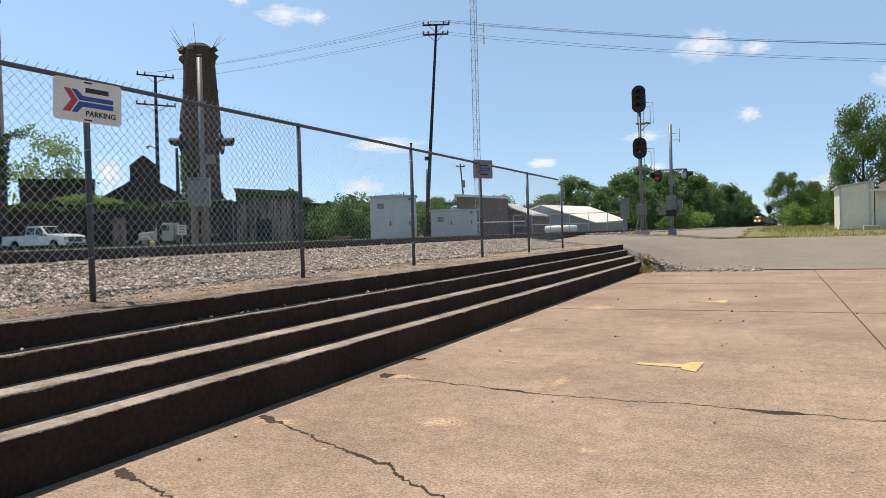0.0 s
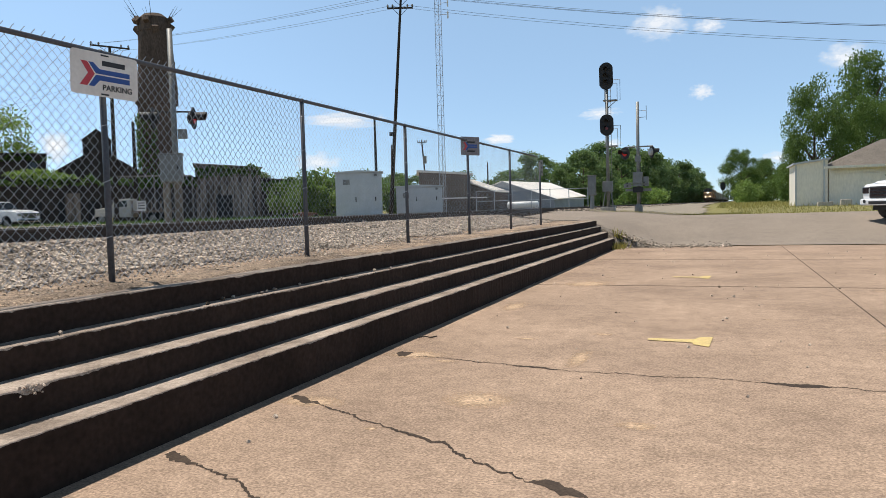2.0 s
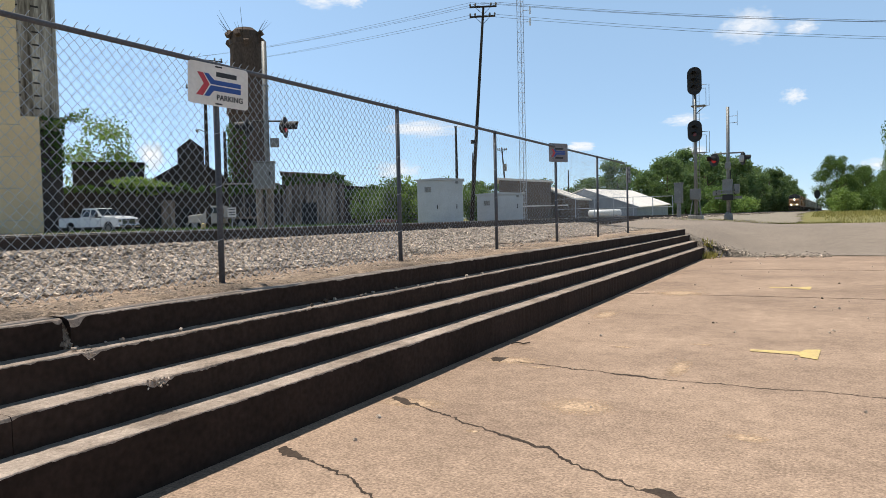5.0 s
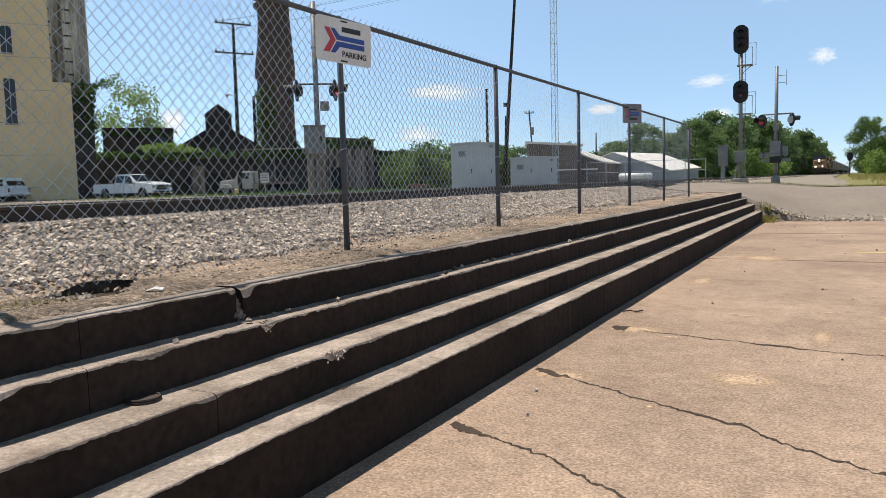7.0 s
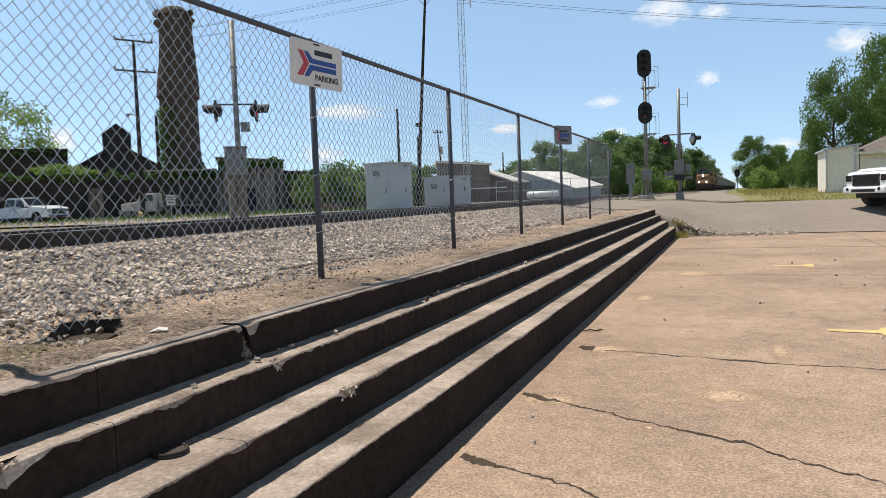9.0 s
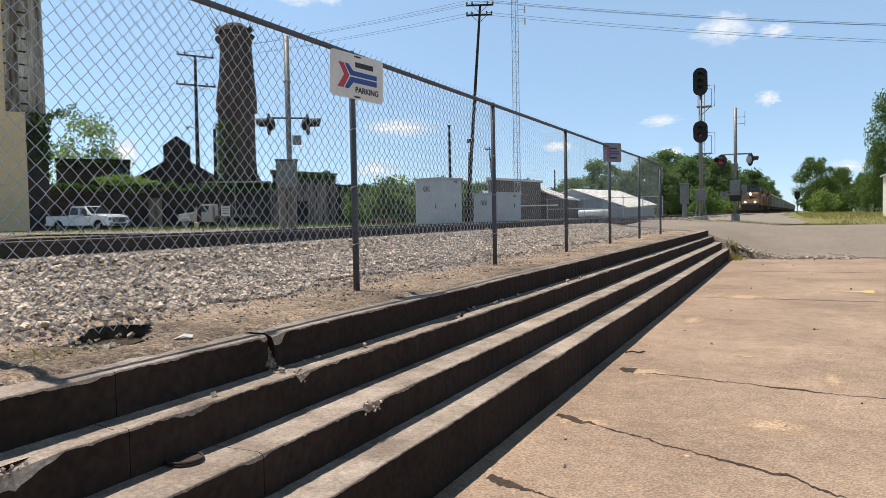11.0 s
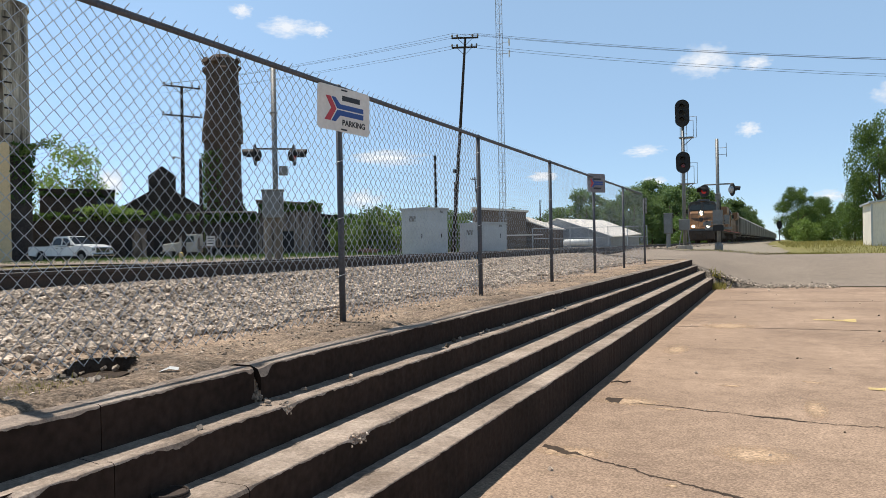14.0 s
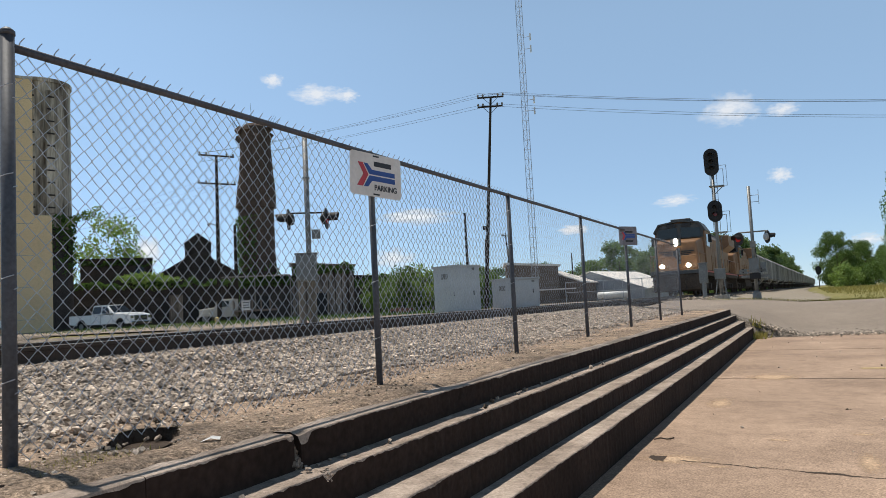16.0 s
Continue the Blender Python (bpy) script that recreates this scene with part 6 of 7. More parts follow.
def old_truck():
    s = thing("flatbed_truck", "old dusty cream flatbed truck in the yard", "truck", pose(-46.36, 47.94, 0.85, 0, 0, 118))
    dusty = material("dusty_cream_paint", (0.5, 0.47, 0.4), 0.6, dark=(0.32, 0.29, 0.24), scale=2)
    part("hood", Geo().prism([(0.6, 0.6), (2.0, 0.6), (2.0, 1.3), (0.6, 1.45)], "x", -0.75, 0.75), dusty, s, bevel=0.08)
    part("cab", Geo().prism([(-0.9, 0.6), (0.65, 0.6), (0.65, 1.45), (0.35, 2.1), (-0.9, 2.1)], "x", -0.95, 0.95), dusty, s, bevel=0.06)
    part("windscreen", Geo().prism([(0.66, 1.5), (0.4, 2.0), (0.42, 2.01), (0.68, 1.51)], "x", -0.8, 0.8), GLASS, s)
    for x in (-0.96, 0.96):
        part("side_window", Geo().box(x - 0.01, x + 0.01, -0.6, 0.25, 1.45, 1.95), GLASS, s)
        for y in (1.4, -2.6):
            wheel(s, x * 0.9, y, 0.48, 0.48, 0.28)
        part("fender", Geo().prism([(0.85, 0.7), (1.1, 1.02), (1.7, 1.02), (1.98, 0.7)], "x", x - 0.12, x + 0.12), dusty, s, bevel=0.03)
    part("bed", Geo().box(-1.1, 1.1, -4.2, -1.0, 0.95, 1.1), BROWNWALL, s)
    for k in range(5):
        part("stake", Geo().box(-1.1, -1.04, -4.1 + 0.75 * k, -4.0 + 0.75 * k, 1.1, 1.9), BROWNWALL, s)
    part("grille", Geo().box(-0.55, 0.55, 1.98, 2.03, 0.7, 1.2), PLASTIC, s)
    part("bumper", Geo().box(-0.9, 0.9, 2.0, 2.15, 0.5, 0.68), CHROME, s)
    b = thing("bollard", "short yellow bollard at the pole's foot", "bollard", pose(-39.4, 39.6, 0.8))
    part("post", Geo().tube([(0, 0, 0), (0, 0, 0.6), (0, 0, 0.68)], [0.16, 0.16, 0.06], 10), YELLOWP, b)
    w = thing("wrecked_machine", "low faded orange machine lying in the weeds", "machine", pose(-29.4, 48.7, 0.9, 0, 0, 30) @ Matrix.Scale(0.6, 4))
    part("hull", Geo().prism([(-1.8, 0.25), (1.8, 0.25), (1.6, 0.75), (0.6, 0.95), (-1.2, 0.8)], "x", -0.6, 0.6), ORANGE, w, bevel=0.05, at=pose(0, 0, 0, 0, 0, 90))
    for k in (-1.2, 1.2):
        part("roller", Geo().tube([(k, -0.7, 0.3), (k, 0.7, 0.3)], 0.32, 14), BLACK, w)
    part("seat", Geo().box(-0.3, 0.3, -0.25, 0.25, 0.9, 1.25), PLASTIC, w, bevel=0.04)
    n = thing("notice_sign", "small white notice board in the yard", "sign", pose(-37.6, 40.6, 0.85, 0, 0, 42))
    part("board", Geo().box(-0.3, 0.3, -0.02, 0, 1.0, 1.7), SIGNW, n)
    part("post", Geo().tube([(0, 0.03, 0), (0, 0.03, 1.7)], 0.03, 6), GALV, n)
    for k in range(3):
        part("lettering_bar", Geo().box(-0.22, 0.22, -0.024, -0.02, 1.15 + 0.18 * k, 1.22 + 0.18 * k), INK, n)


# ---------------------------------------------------------------- train
def bogie(parent, y, axles, gauge=0.72, r=0.5, step=1.9):
    b = part("bogie", Geo().box(-1.12, -0.98, y - step * (axles - 1) / 2 - 0.7, y + step * (axles - 1) / 2 + 0.7, 0.42, 0.75).box(0.98, 1.12, y - step * (axles - 1) / 2 - 0.7, y + step * (axles - 1) / 2 + 0.7, 0.42, 0.75).box(-1.1, 1.1, y - 0.35, y + 0.35, 0.45, 0.85), LOCOD, parent)
    for k in range(axles):
        yy = y + step * (k - (axles - 1) / 2)
        for x in (-gauge, gauge):
            part("wheel", Geo().tube([(x - 0.07, yy, r), (x + 0.07, yy, r)], r, 18), LOCOD, b)
        for x in (-1.16, 1.16):
            part("axle_box", Geo().box(x - 0.1, x + 0.1, yy - 0.2, yy + 0.2, 0.35, 0.7), LOCOD, b)


def locomotive(label):
    """Nose at y = 0, body towards +y, z = 0 on the rail head."""
    s = thing("locomotive", label, "locomotive", group="locomotives")
    W = 1.52
    part("underframe", Geo().box(-W, W, 0.35, 22.2, 1.15, 1.5), LOCOD, s)
    part("pilot", Geo().prism([(0.25, 0.25), (0.0, 0.35), (-0.05, 1.1), (0.3, 1.45), (0.6, 1.45), (0.6, 0.25)], "x", -1.35, 1.35), LOCOD, s, bevel=0.03)
    part("coupler", Geo().box(-0.15, 0.15, -0.55, 0.1, 0.75, 1.05), LOCOD, s, bevel=0.03)
    for x in (-0.55, 0.55):
        part("hose", Geo().tube([(x, -0.06, 0.95), (x, -0.25, 0.7), (x * 1.1, -0.2, 0.35)], 0.03, 6), BLACK, s)
    part("anticlimber", Geo().box(-1.45, 1.45, -0.12, 0.35, 1.28, 1.5), LOCOG, s, bevel=0.02)
    # short nose, tapering forward
    nose = [(-1.3, 0.75, 1.5), (1.3, 0.75, 1.5), (1.45, 2.5, 1.5), (-1.45, 2.5, 1.5), (-1.15, 0.85, 3.25), (1.15, 0.85, 3.25), (1.35, 2.6, 3.55), (-1.35, 2.6, 3.55)]
    part("nose", Geo().add(nose, [(0, 1, 5, 4), (1, 2, 6, 5), (2, 3, 7, 6), (3, 0, 4, 7), (4, 5, 6, 7), (3, 2, 1, 0)]), LOCOY, s, "orange-yellow nose", bevel=0.1)
    part("nose_door", Geo().box(-0.85, -0.3, 0.74, 0.79, 1.55, 3.0), LOCOY, s, bevel=0.01)
    part("emblem", Geo().prism([(-0.22, 2.72), (0.22, 2.72), (0.2, 2.4), (0.0, 2.2), (-0.2, 2.4)], "y", 0.72, 0.76), INK, s)
    for x in (-1, 1):
        for k in range(3):
            part("emblem_wing", Geo().box(min(x * 0.26, x * (1.0 - 0.14 * k)), max(x * 0.26, x * (1.0 - 0.14 * k)), 0.73, 0.765, 2.62 - 0.11 * k, 2.69 - 0.11 * k), INK, s)
    part("front_plate", Geo().box(-1.3, 1.3, -0.04, 0.02, 0.45, 1.26), LOCOD, s, "grimy grey plough plate", bevel=0.02)
    for x in (-1.25, -0.4, 0.4, 1.25):
        part("platform_post", Geo().tube([(x, -0.08, 1.5), (x, -0.08, 2.35)], 0.025, 6), LOCOY, s)
    part("platform_rail", Geo().tube([(-1.25, -0.08, 2.35), (-0.4, -0.08, 2.35)], 0.025, 6), LOCOY, s)
    part("platform_rail", Geo().tube([(0.4, -0.08, 2.35), (1.25, -0.08, 2.35)], 0.025, 6), LOCOY, s)
    part("cab", Geo().prism([(-1.5, 1.5), (1.5, 1.5), (1.5, 3.9), (1.2, 4.45), (0.0, 4.62), (-1.2, 4.45), (-1.5, 3.9)], "y", 2.45, 4.9), LOCOY, s, bevel=0.05)
    part("cab_roof", Geo().prism([(-1.56, 3.98), (-1.23, 4.5), (0, 4.68), (1.23, 4.5), (1.56, 3.98), (1.5, 3.9), (1.18, 4.42), (0, 4.58), (-1.18, 4.42), (-1.5, 3.9)], "y", 2.2, 5.0), LOCOG, s)
    part("brow", Geo().prism([(-1.42, 3.55), (1.42, 3.55), (1.42, 4.1), (1.15, 4.48), (-1.15, 4.48), (-1.42, 4.1)], "y", 2.36, 2.46), LOCOG, s)
    for x in (-1, 1):
        part("windscreen", Geo().prism([(0.12 * x, 3.6), (1.28 * x, 3.6), (1.24 * x, 4.12), (0.12 * x, 4.22)], "y", 2.32, 2.37), GLASS, s, "dark windscreen")
        part("side_window", Geo().box(1.5 * x - 0.02, 1.5 * x + 0.02, 2.9, 4.4, 3.0, 3.75), GLASS, s)
        part("ditch_light", Geo().tube([(0.76 * x, -0.16, 1.78), (0.76 * x, 0.1, 1.78)], 0.13, 14), HEADLAMP, s, "lit ditch light")
        part("number_board", Geo().box(0.45 * x - 0.28, 0.45 * x + 0.28, 2.28, 2.36, 4.25, 4.47), INK, s)
        part("handrail", Geo().tube([(1.42 * x, 0.1, 1.5), (1.42 * x, 0.1, 2.45), (1.44 * x, 2.3, 2.5)], 0.025, 6), LOCOY, s)
        part("handrail", Geo().tube([(1.46 * x, 5.2, 2.5), (1.46 * x, 21.6, 2.5)], 0.025, 6), LOCOY, s)
        for k in range(9):
            part("stanchion", Geo().tube([(1.46 * x, 5.4 + 2.0 * k, 1.5), (1.46 * x, 5.4 + 2.0 * k, 2.5)], 0.022, 5), LOCOY, s)
        for k in range(4):
            part("step", Geo().box(1.2 * x - 0.3, 1.2 * x + 0.3, 0.35, 0.7, 0.35 + 0.28 * k, 0.39 + 0.28 * k), LOCOD, s)
        part("mirror", Geo().box(1.72 * x - 0.1, 1.72 * x + 0.1, 2.9, 2.94, 3.2, 3.7), BLACK, s)
        part("frame_stripe", Geo().box(W * x - 0.01, W * x + 0.01, 0.4, 22.1, 1.36, 1.46), LOCOR, s)
    part("headlight_housing", Geo().box(-0.3, 0.3, 0.7, 0.86, 3.0, 3.42), LOCOG, s, bevel=0.03)
    for z in (3.1, 3.32):
        part("headlight", Geo().tube([(0, 0.62, z), (0, 0.72, z)], 0.12, 14), HEADLAMP, s, "lit headlight")
    part("long_hood", Geo().prism([(-0.98, 1.5), (0.98, 1.5), (0.98, 3.9), (0.7, 4.3), (-0.7, 4.3), (-0.98, 3.9)], "y", 4.9, 16.6), LOCOY, s, bevel=0.03)
    for k in range(11):
        for x in (-0.99, 0.99):
            part("hood_door", Geo().box(x - 0.02, x + 0.02, 5.3 + k, 6.2 + k, 1.7, 3.6), LOCOY, s)
    part("radiator", Geo().prism([(-0.98, 1.5), (0.98, 1.5), (0.98, 3.3), (1.55, 3.7), (1.55, 4.5), (-1.55, 4.5), (-1.55, 3.7), (-0.98, 3.3)], "y", 16.6, 21.4), LOCOY, s, bevel=0.03)
    part("hood_roof", Geo().box(-0.72, 0.72, 5.0, 16.6, 4.3, 4.42), LOCOG, s)
    part("exhaust", Geo().box(-0.5, 0.5, 11.2, 12.6, 4.4, 4.75), LOCOD, s, bevel=0.03)
    part("dynamic_brake", Geo().box(-0.95, 0.95, 6.0, 8.6, 4.0, 4.6), LOCOG, s, bevel=0.04)
    for k in range(3):
        part("horn", Geo().tube([(-0.25 + 0.25 * k, 5.6, 4.75), (-0.25 + 0.25 * k, 5.2, 4.78)], [0.04, 0.12], 8), BLACK, s)
    part("air_conditioner", Geo().box(-0.6, 0.6, 3.2, 4.5, 4.55, 4.85), LOCOG, s, bevel=0.04)
    part("fuel_tank", Geo().prism([(-1.35, 1.15), (1.35, 1.15), (1.45, 0.5), (1.1, 0.25), (-1.1, 0.25), (-1.45, 0.5)], "y", 7.8, 14.2), LOCOD, s, bevel=0.05)
    bogie(s, 3.9, 3, r=0.52)
    bogie(s, 18.2, 3, r=0.52)
    return s


def hopper():
    s = thing("hopper_car", "light grey covered hopper wagon in the freight train", "railway wagon", group="hopper wagons")
    L, W = 17.4, 1.5
    part("body", Geo().prism([(-W, 1.5), (-W - 0.05, 3.9), (-0.9, 4.45), (0.9, 4.45), (W + 0.05, 3.9), (W, 1.5)], "y", 1.6, L - 1.6), HOPPER, s, bevel=0.05)
    for k in range(15):
        y = 1.75 + k * (L - 3.5) / 14
        for x in (-1, 1):
            part("side_rib", Geo().box(x * (W + 0.05) - 0.05, x * (W + 0.05) + 0.05, y - 0.05, y + 0.05, 1.4, 3.9), HOPPER, s)
    for y, d in ((1.6, -1), (L - 1.6, 1)):
        part("end_slope", Geo().prism([(y, 3.8), (y, 2.3), (y - d * 2.4, 1.2), (y - d * 2.4, 2.4)], "x", -W + 0.05, W - 0.05), HOPPER, s)
        part("end_sill", Geo().box(-W, W, y + d * 0.7 - 0.9, y + d * 0.7 + 0.9, 1.0, 1.25), LOCOD, s)
        part("ladder", Geo().box(-1.2, -1.14, y + d * 0.9, y + d * 0.95, 1.2, 4.3).box(-0.8, -0.74, y + d * 0.9, y + d * 0.95, 1.2, 4.3), LOCOD, s)
        for k in range(4):
            part("end_post", Geo().box(-1.3 + 0.85 * k, -1.22 + 0.85 * k, y + d * 0.85, y + d * 0.95, 1.2, 3.9), HOPPER, s)
    part("centre_sill", Geo().box(-0.35, 0.35, -0.1, L + 0.1, 0.75, 1.1), LOCOD, s)
    for k in range(3):
        y = L / 2 + 4.0 * (k - 1)
        part("outlet", Geo().add([(-1.3, y - 1.8, 1.5), (1.3, y - 1.8, 1.5), (1.3, y + 1.8, 1.5), (-1.3, y + 1.8, 1.5), (-0.4, y - 0.4, 0.45), (0.4, y - 0.4, 0.45), (0.4, y + 0.4, 0.45), (-0.4, y + 0.4, 0.45)], [(0, 1, 5, 4), (1, 2, 6, 5), (2, 3, 7, 6), (3, 0, 4, 7), (4, 5, 6, 7)]), HOPPER, s)
        part("hatch", Geo().box(-0.35, 0.35, y - 1.6, y + 1.6, 4.45, 4.58), HOPPER, s)
    part("roof_walk", Geo().box(-0.75, -0.45, 1.4, L - 1.4, 4.6, 4.65), GALV, s)
    bogie(s, 2.0, 2, r=0.46, step=1.75)
    bogie(s, L - 2.0, 2, r=0.46, step=1.75)
    return s


# ---------------------------------------------------------------- small things on the dirt and steps
def build_litter():
    d = thing("drain_hole", "broken dark drain opening in the dirt", "drain", pose(-4.62, 2.38, 0.83, 0, 0, 133.5))
    rng = random.Random(2)
    n = 18
    floor = [(0.5 * math.cos(6.283 * k / n), 0.3 * math.sin(6.283 * k / n)) for k in range(n)]
    # Shallow floor, coloured dark in place of the hole's depth.
    part("pit", Geo().prism(floor, "z", -0.05, -0.02), PIT_SHADE, d, "shallow hollow with pit shade in its colour")
    # crumbled lip that drops into the hollow
    v, f, m = [], [], 60
    for k in range(m):
        a = 6.283 * k / m
        q = (abs(math.cos(a)) ** 3 / 0.37 ** 3 + abs(math.sin(a)) ** 3 / 0.165 ** 3) ** (-1 / 3) * (1 + 0.12 * noise.noise((math.cos(a) * 4, math.sin(a) * 4, 5)))
        v += [(1.06 * q * math.cos(a), 1.06 * q * math.sin(a), 0.052), (0.98 * q * math.cos(a), 0.96 * q * math.sin(a), -0.03)]
        j = (k + 1) % m
        f.append((2 * k, 2 * j, 2 * j + 1, 2 * k + 1))
    part("lip", Geo().add(v, f), PIT_SHADE, d, "crumbled soil lip with pit shade in its colour")
    for k in range(48):
        a = rng.uniform(0, 6.28)
        s = rng.uniform(0.006, 0.017)
        q = rng.uniform(0.85, 1.3)
        part("rubble", Geo().box(-s, s, -s * 0.8, s * 0.8, -s * 0.5, s * 0.6, pose(0.38 * q * math.cos(a), 0.18 * q * math.sin(a), 0.06 if q > 0.98 else 0.0, rng.uniform(-40, 40), rng.uniform(-40, 40), rng.uniform(0, 90))), STONE, d)
    c = thing("iron_cap", "small round rusty iron cap lying on a step", "iron cap", pose(-3.645, 1.84, 0.518))
    part("disc", Geo().tube([(0, 0, 0), (0, 0, 0.008), (0, 0, 0.012)], [0.075, 0.075, 0.06], 24), RAIL, c)
    part("rim", Geo().tube([(0.068 * math.cos(a), 0.068 * math.sin(a), 0.013) for a in np.linspace(0, 6.283, 25)], 0.005, 6), RAIL, c)
    p = Geo()
    p.add([(0, 0, 0), (0.05, 0.01, 0.014), (0.09, 0.02, 0.004), (0.085, 0.06, 0.012), (0.045, 0.055, 0.02), (0.008, 0.042, 0.003)], [(0, 1, 4, 5), (1, 2, 3, 4)])
    solid("litter_paper", p, PAPER, "scrap of white paper on the dirt", "litter", pose(-4.13, 2.27, 0.9, 0, 0, 30))
    p = Geo().tube([(0, 0, 0.01), (0.07, 0.02, 0.02), (0.13, 0.0, 0.012), (0.2, 0.03, 0.02)], 0.007, 5).tube([(0.13, 0, 0.012), (0.17, -0.05, 0.02)], 0.005, 5)
    solid("twig", p, WOODPOLE, "dry brown twig on the concrete", "twig", pose(-3.06, 7.42, 0.0, 0, 0, 10))
    for k in range(90):
        s = rng.uniform(0.005, 0.014)
        x, y = rng.uniform(-2.9, 5), rng.uniform(2.2, 22)
        if k < 12:
            x, y = rng.uniform(-3.85, -3.72), rng.uniform(2, 9)
        z = 0.7 if k < 12 else 0.0
        solid("pebble", Geo().box(-s, s, -s, s, -s, s, pose(0, 0, s * 0.6, 30, 20, k * 37)), BARK if k % 4 == 0 else STONE, "small loose pebble on the concrete", "pebble", pose(x, y, z), group="loose pebbles")
    for k, (y, x) in enumerate(((2.78, -3.83), (2.66, -3.8), (2.72, -3.86), (2.9, -3.84), (3.0, -3.82), (5.6, -3.8), (5.7, -3.82), (5.85, -3.83))):
        s = rng.uniform(0.01, 0.022)
        z = 0.7
        solid("concrete_chunk", Geo().box(-s, s, -s * 0.7, s * 0.7, -s * 0.5, s * 0.5, pose(0, 0, s * 0.4, 15, 10, k * 50)), STEP, "broken concrete chunk on a step", "concrete chunk", pose(x, y, z), group="concrete chunks", bevel=0.006)


def build_clouds():
    """Thin cumulus puffs very far off, on sheets that face the lot."""
    m = bpy.data.materials.new("cloud_vapour")
    m.use_nodes = True
    n, l = m.node_tree.nodes, m.node_tree.links
    n.clear()
    out, tr, em, mix = n.new("ShaderNodeOutputMaterial"), n.new("ShaderNodeBsdfTransparent"), n.new("ShaderNodeEmission"), n.new("ShaderNodeMixShader")
    tc, gr, no, sb, mr = n.new("ShaderNodeTexCoord"), n.new("ShaderNodeTexGradient"), n.new("ShaderNodeTexNoise"), n.new("ShaderNodeMath"), n.new("ShaderNodeMapRange")
    gr.gradient_type = "SPHERICAL"
    no.inputs["Scale"].default_value, no.inputs["Detail"].default_value, no.inputs["Roughness"].default_value = 2.6, 7, 0.6
    oi, av = n.new("ShaderNodeObjectInfo"), n.new("ShaderNodeVectorMath")
    av.operation = "ADD"
    sc = n.new("ShaderNodeVectorMath")
    sc.operation = "SCALE"
    sc.inputs["Scale"].default_value = 0.013
    l.new(oi.outputs["Location"], sc.inputs[0])
    l.new(sc.outputs[0], av.inputs[1])
    l.new(tc.outputs["Object"], av.inputs[0])
    l.new(tc.outputs["Object"], gr.inputs[0])
    l.new(av.outputs[0], no.inputs["Vector"])
    sb.operation = "MULTIPLY_ADD"
    l.new(no.outputs[0], sb.inputs[0])
    sb.inputs[1].default_value = 1.5
    l.new(gr.outputs[0], sb.inputs[2])
    mr.inputs["From Min"].default_value, mr.inputs["From Max"].default_value = 0.95, 1.65
    mr.inputs["To Max"].default_value = 0.85
    l.new(sb.outputs[0], mr.inputs[0])
    edge = n.new("ShaderNodeMath")
    edge.operation, edge.use_clamp = "MULTIPLY", True
    ez = n.new("ShaderNodeMapRange")
    ez.inputs["From Max"].default_value = 0.25
    l.new(gr.outputs[0], ez.inputs[0])
    l.new(mr.outputs[0], edge.inputs[0])
    l.new(ez.outputs[0], edge.inputs[1])
    em.inputs[0].default_value, em.inputs[1].default_value = (0.95, 0.97, 1.0, 1), 0.97
    l.new(edge.outputs[0], mix.inputs[0])
    l.new(tr.outputs[0], mix.inputs[1])
    l.new(em.outputs[0], mix.inputs[2])
    l.new(mix.outputs[0], out.inputs[0])
    D = 3200
    me = Geo().add([(-1.1, -1.1, 0), (1.1, -1.1, 0), (1.1, 1.1, 0), (-1.1, 1.1, 0)], [(0, 1, 2, 3)]).mesh("cloud", m)
    for az, el, w, h in CLOUDS:
        a, e = radians(az), radians(el)
        eye = Vector((-0.8, -0.1, 1.4))
        c = eye + D * Vector((math.sin(a) * math.cos(e), math.cos(a) * math.cos(e), math.sin(e)))
        ob = tagged(new("cloud", me), "small white fair-weather cloud", "cloud", "fair-weather clouds", "structure")
        ob.matrix_basis = look(c, eye) @ Matrix.Diagonal((D * math.tan(radians(w * 0.32)), D * math.tan(radians(h * 0.34)), 1, 1))
        ob.visible_shadow = False


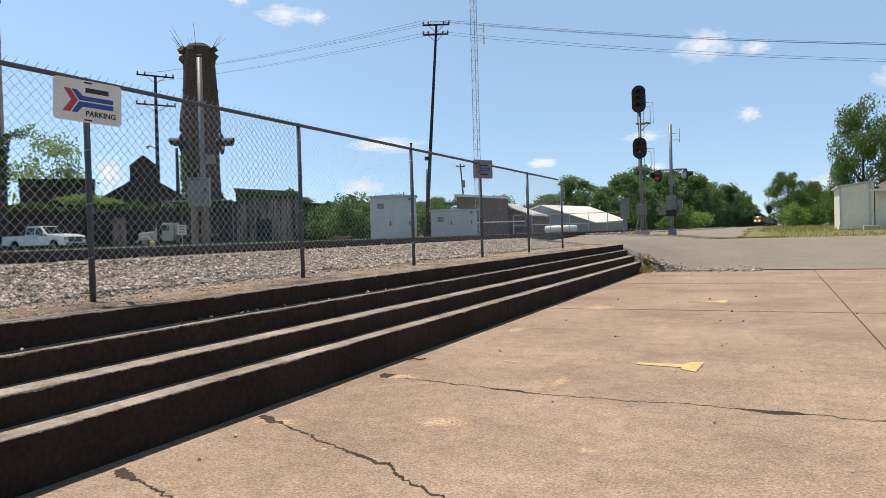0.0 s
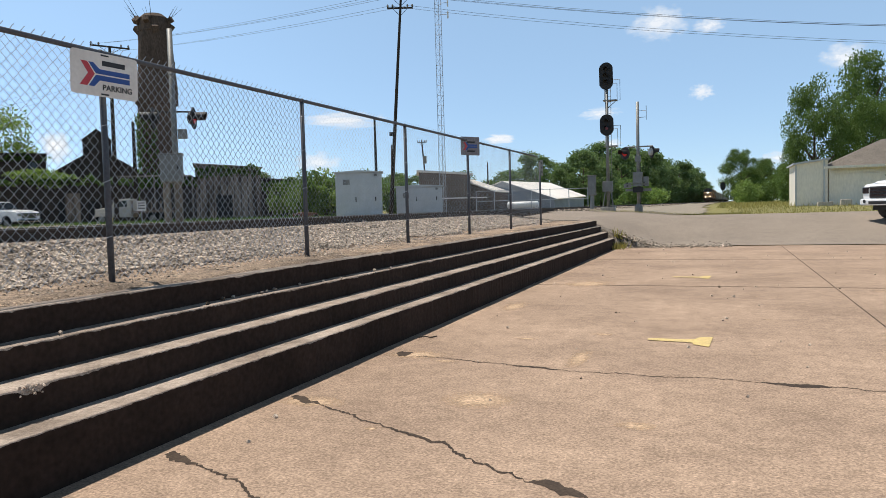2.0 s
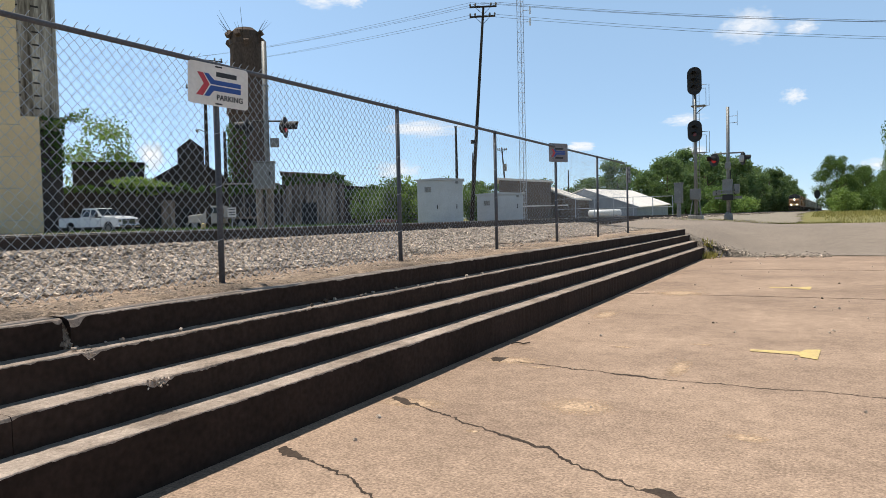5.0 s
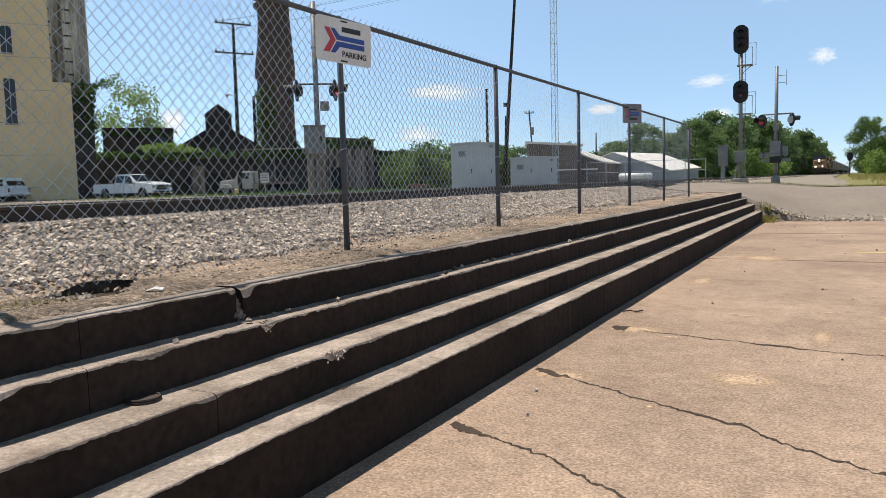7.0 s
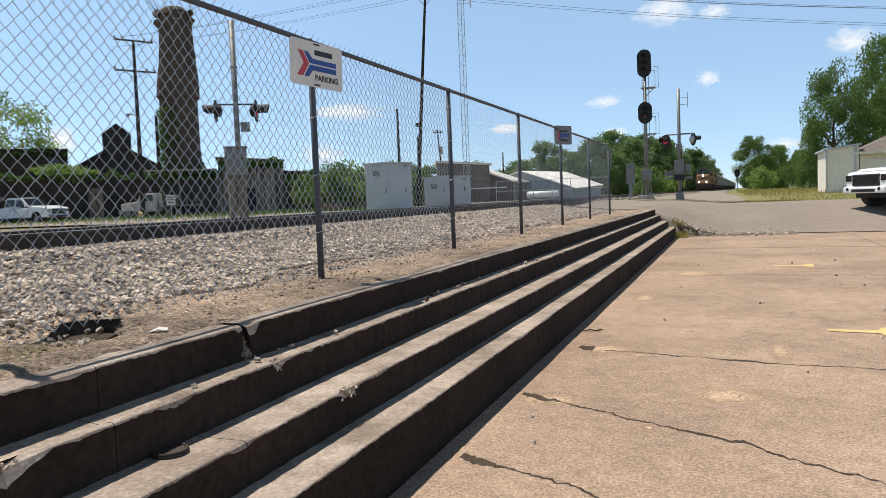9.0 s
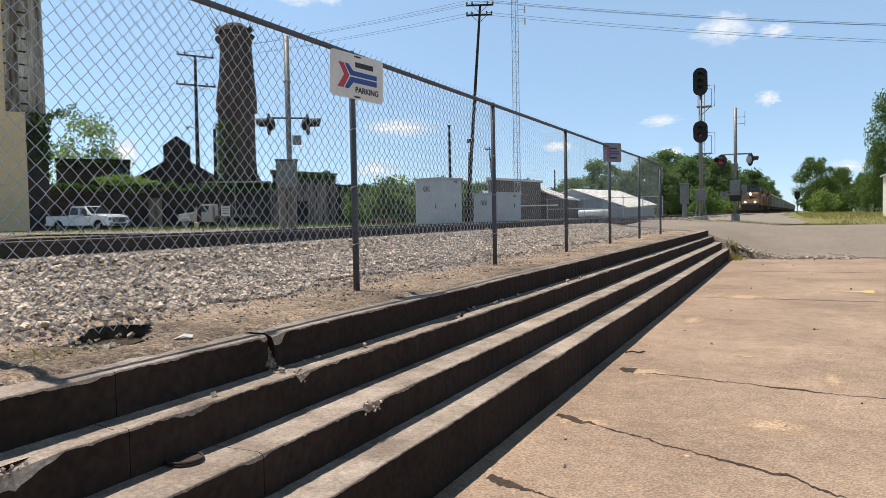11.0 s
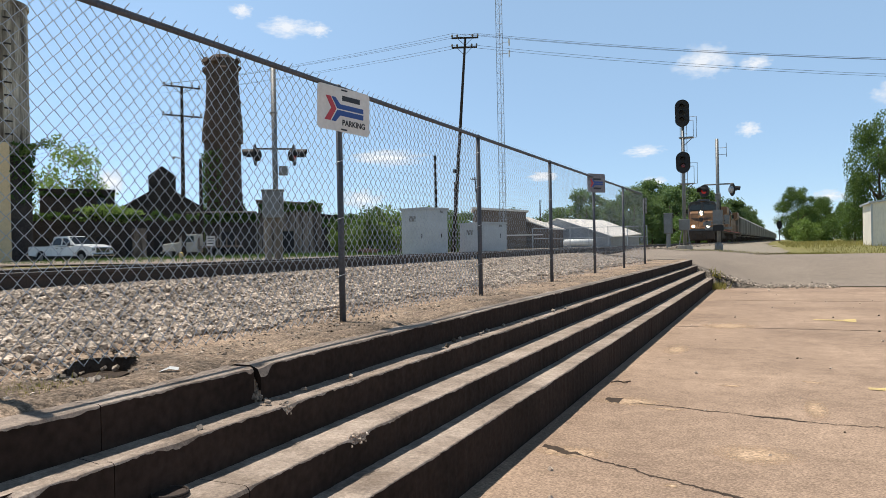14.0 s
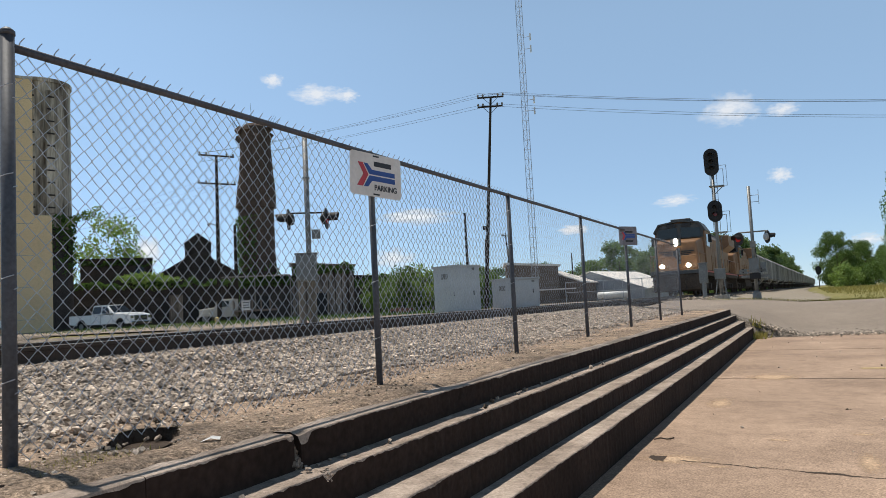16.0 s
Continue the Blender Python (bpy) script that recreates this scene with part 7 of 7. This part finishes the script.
# azimuth from the track's line (right positive), elevation, width, height in degrees
CLOUDS = [(-4.4, 12.9, 8.5, 4.5), (-1.4, 7.9, 3.6, 2.2), (-35.5, 16.4, 7.9, 3.0), (-8.7, 6.8, 5.9, 1.8), (-33.2, 16.3, 3.9, 2.2), (-16.2, 5.2, 4.6, 1.6), (-0.9, 12.4, 4.6, 1.9), (7.7, 9.4, 5.9, 3.7), (-28.0, 6.9, 12.5, 2.5), (-48.1, 4.8, 3.9, 4.5), (3.6, 2.9, 4.6, 1.9), (-8.0, 4.5, 3.9, 1.5), (-28.8, 7.0, 8.5, 2.2), (-48.2, 5.2, 3.9, 3.7), (-30.2, 3.8, 7.2, 3.0), (-38.9, 17.4, 3.3, 2.2), (-16.3, 5.2, 4.6, 1.6)]

build_elevator()
build_stack()
build_yard_buildings()
parked = pickup("pickup_truck", pose(-48.78, 38.32, 0.85, 0, 0, -86), "white crew cab pickup truck parked in the yard", length=6.05)
suv = pickup("estate_car", pose(-58.72, 33.86, 0.85, 0, 0, 100), "white estate car with red lower sides parked by the elevator", bed=False, length=4.6)
old_truck()
build_litter()
build_clouds()
waiting = pickup("pickup_truck", pose(5.07, 29.6, 0.75, 0, 0, 120), "white pickup truck with black grille waiting on the road", dark_front=True, length=5.4)

lead = locomotive("orange-yellow diesel freight locomotive with lit headlights")
second = copy_thing(lead, Matrix())
tagged(second, "orange-yellow diesel locomotive coupled behind the first")
for lamp in second.children:
    if lamp.name.startswith(("ditch_light", "headlight")):
        lamp.data = lamp.data.copy()
        lamp.data.materials[0] = GLASS
        tagged(lamp, "unlit lamp")
wagon = hopper()
wagons = [wagon] + [copy_thing(wagon, Matrix()) for k in range(21)]


def motions():
    """The freight train runs in, gathering speed; the white pickup rolls up and stops for it."""
    def run(ob, behind):
        rows = []
        for k in range(33):
            left = 16 - k * 0.5
            y = 45.0 + 19.5 * left - 0.2 * left * left + behind
            rows.append((k * 0.5, pose(-8.65 + bend(y), y, 1.3, 0, 0, -math.degrees(math.atan2(bend(y + 18) - bend(y), 18)))))
        walk(ob, rows)
    run(lead, 0)
    run(second, 22.9)
    for k, w in enumerate(wagons):
        run(w, 46.0 + 18.0 * k)
    rows = [(0, 16.0), (1.0, 9.6), (1.5, 7.1), (2.0, 5.15), (2.5, 4.0), (3.0, 3.3), (3.5, 2.95), (4.5, 2.75), (6, 2.7), (16, 2.7)]
    walk(waiting, [(t, pose(0.95 * x + 2.5, 29.6, ground_z(x + 2.6, 29.4) + 0.012, 0, 0, 120)) for t, x in rows])


motions()
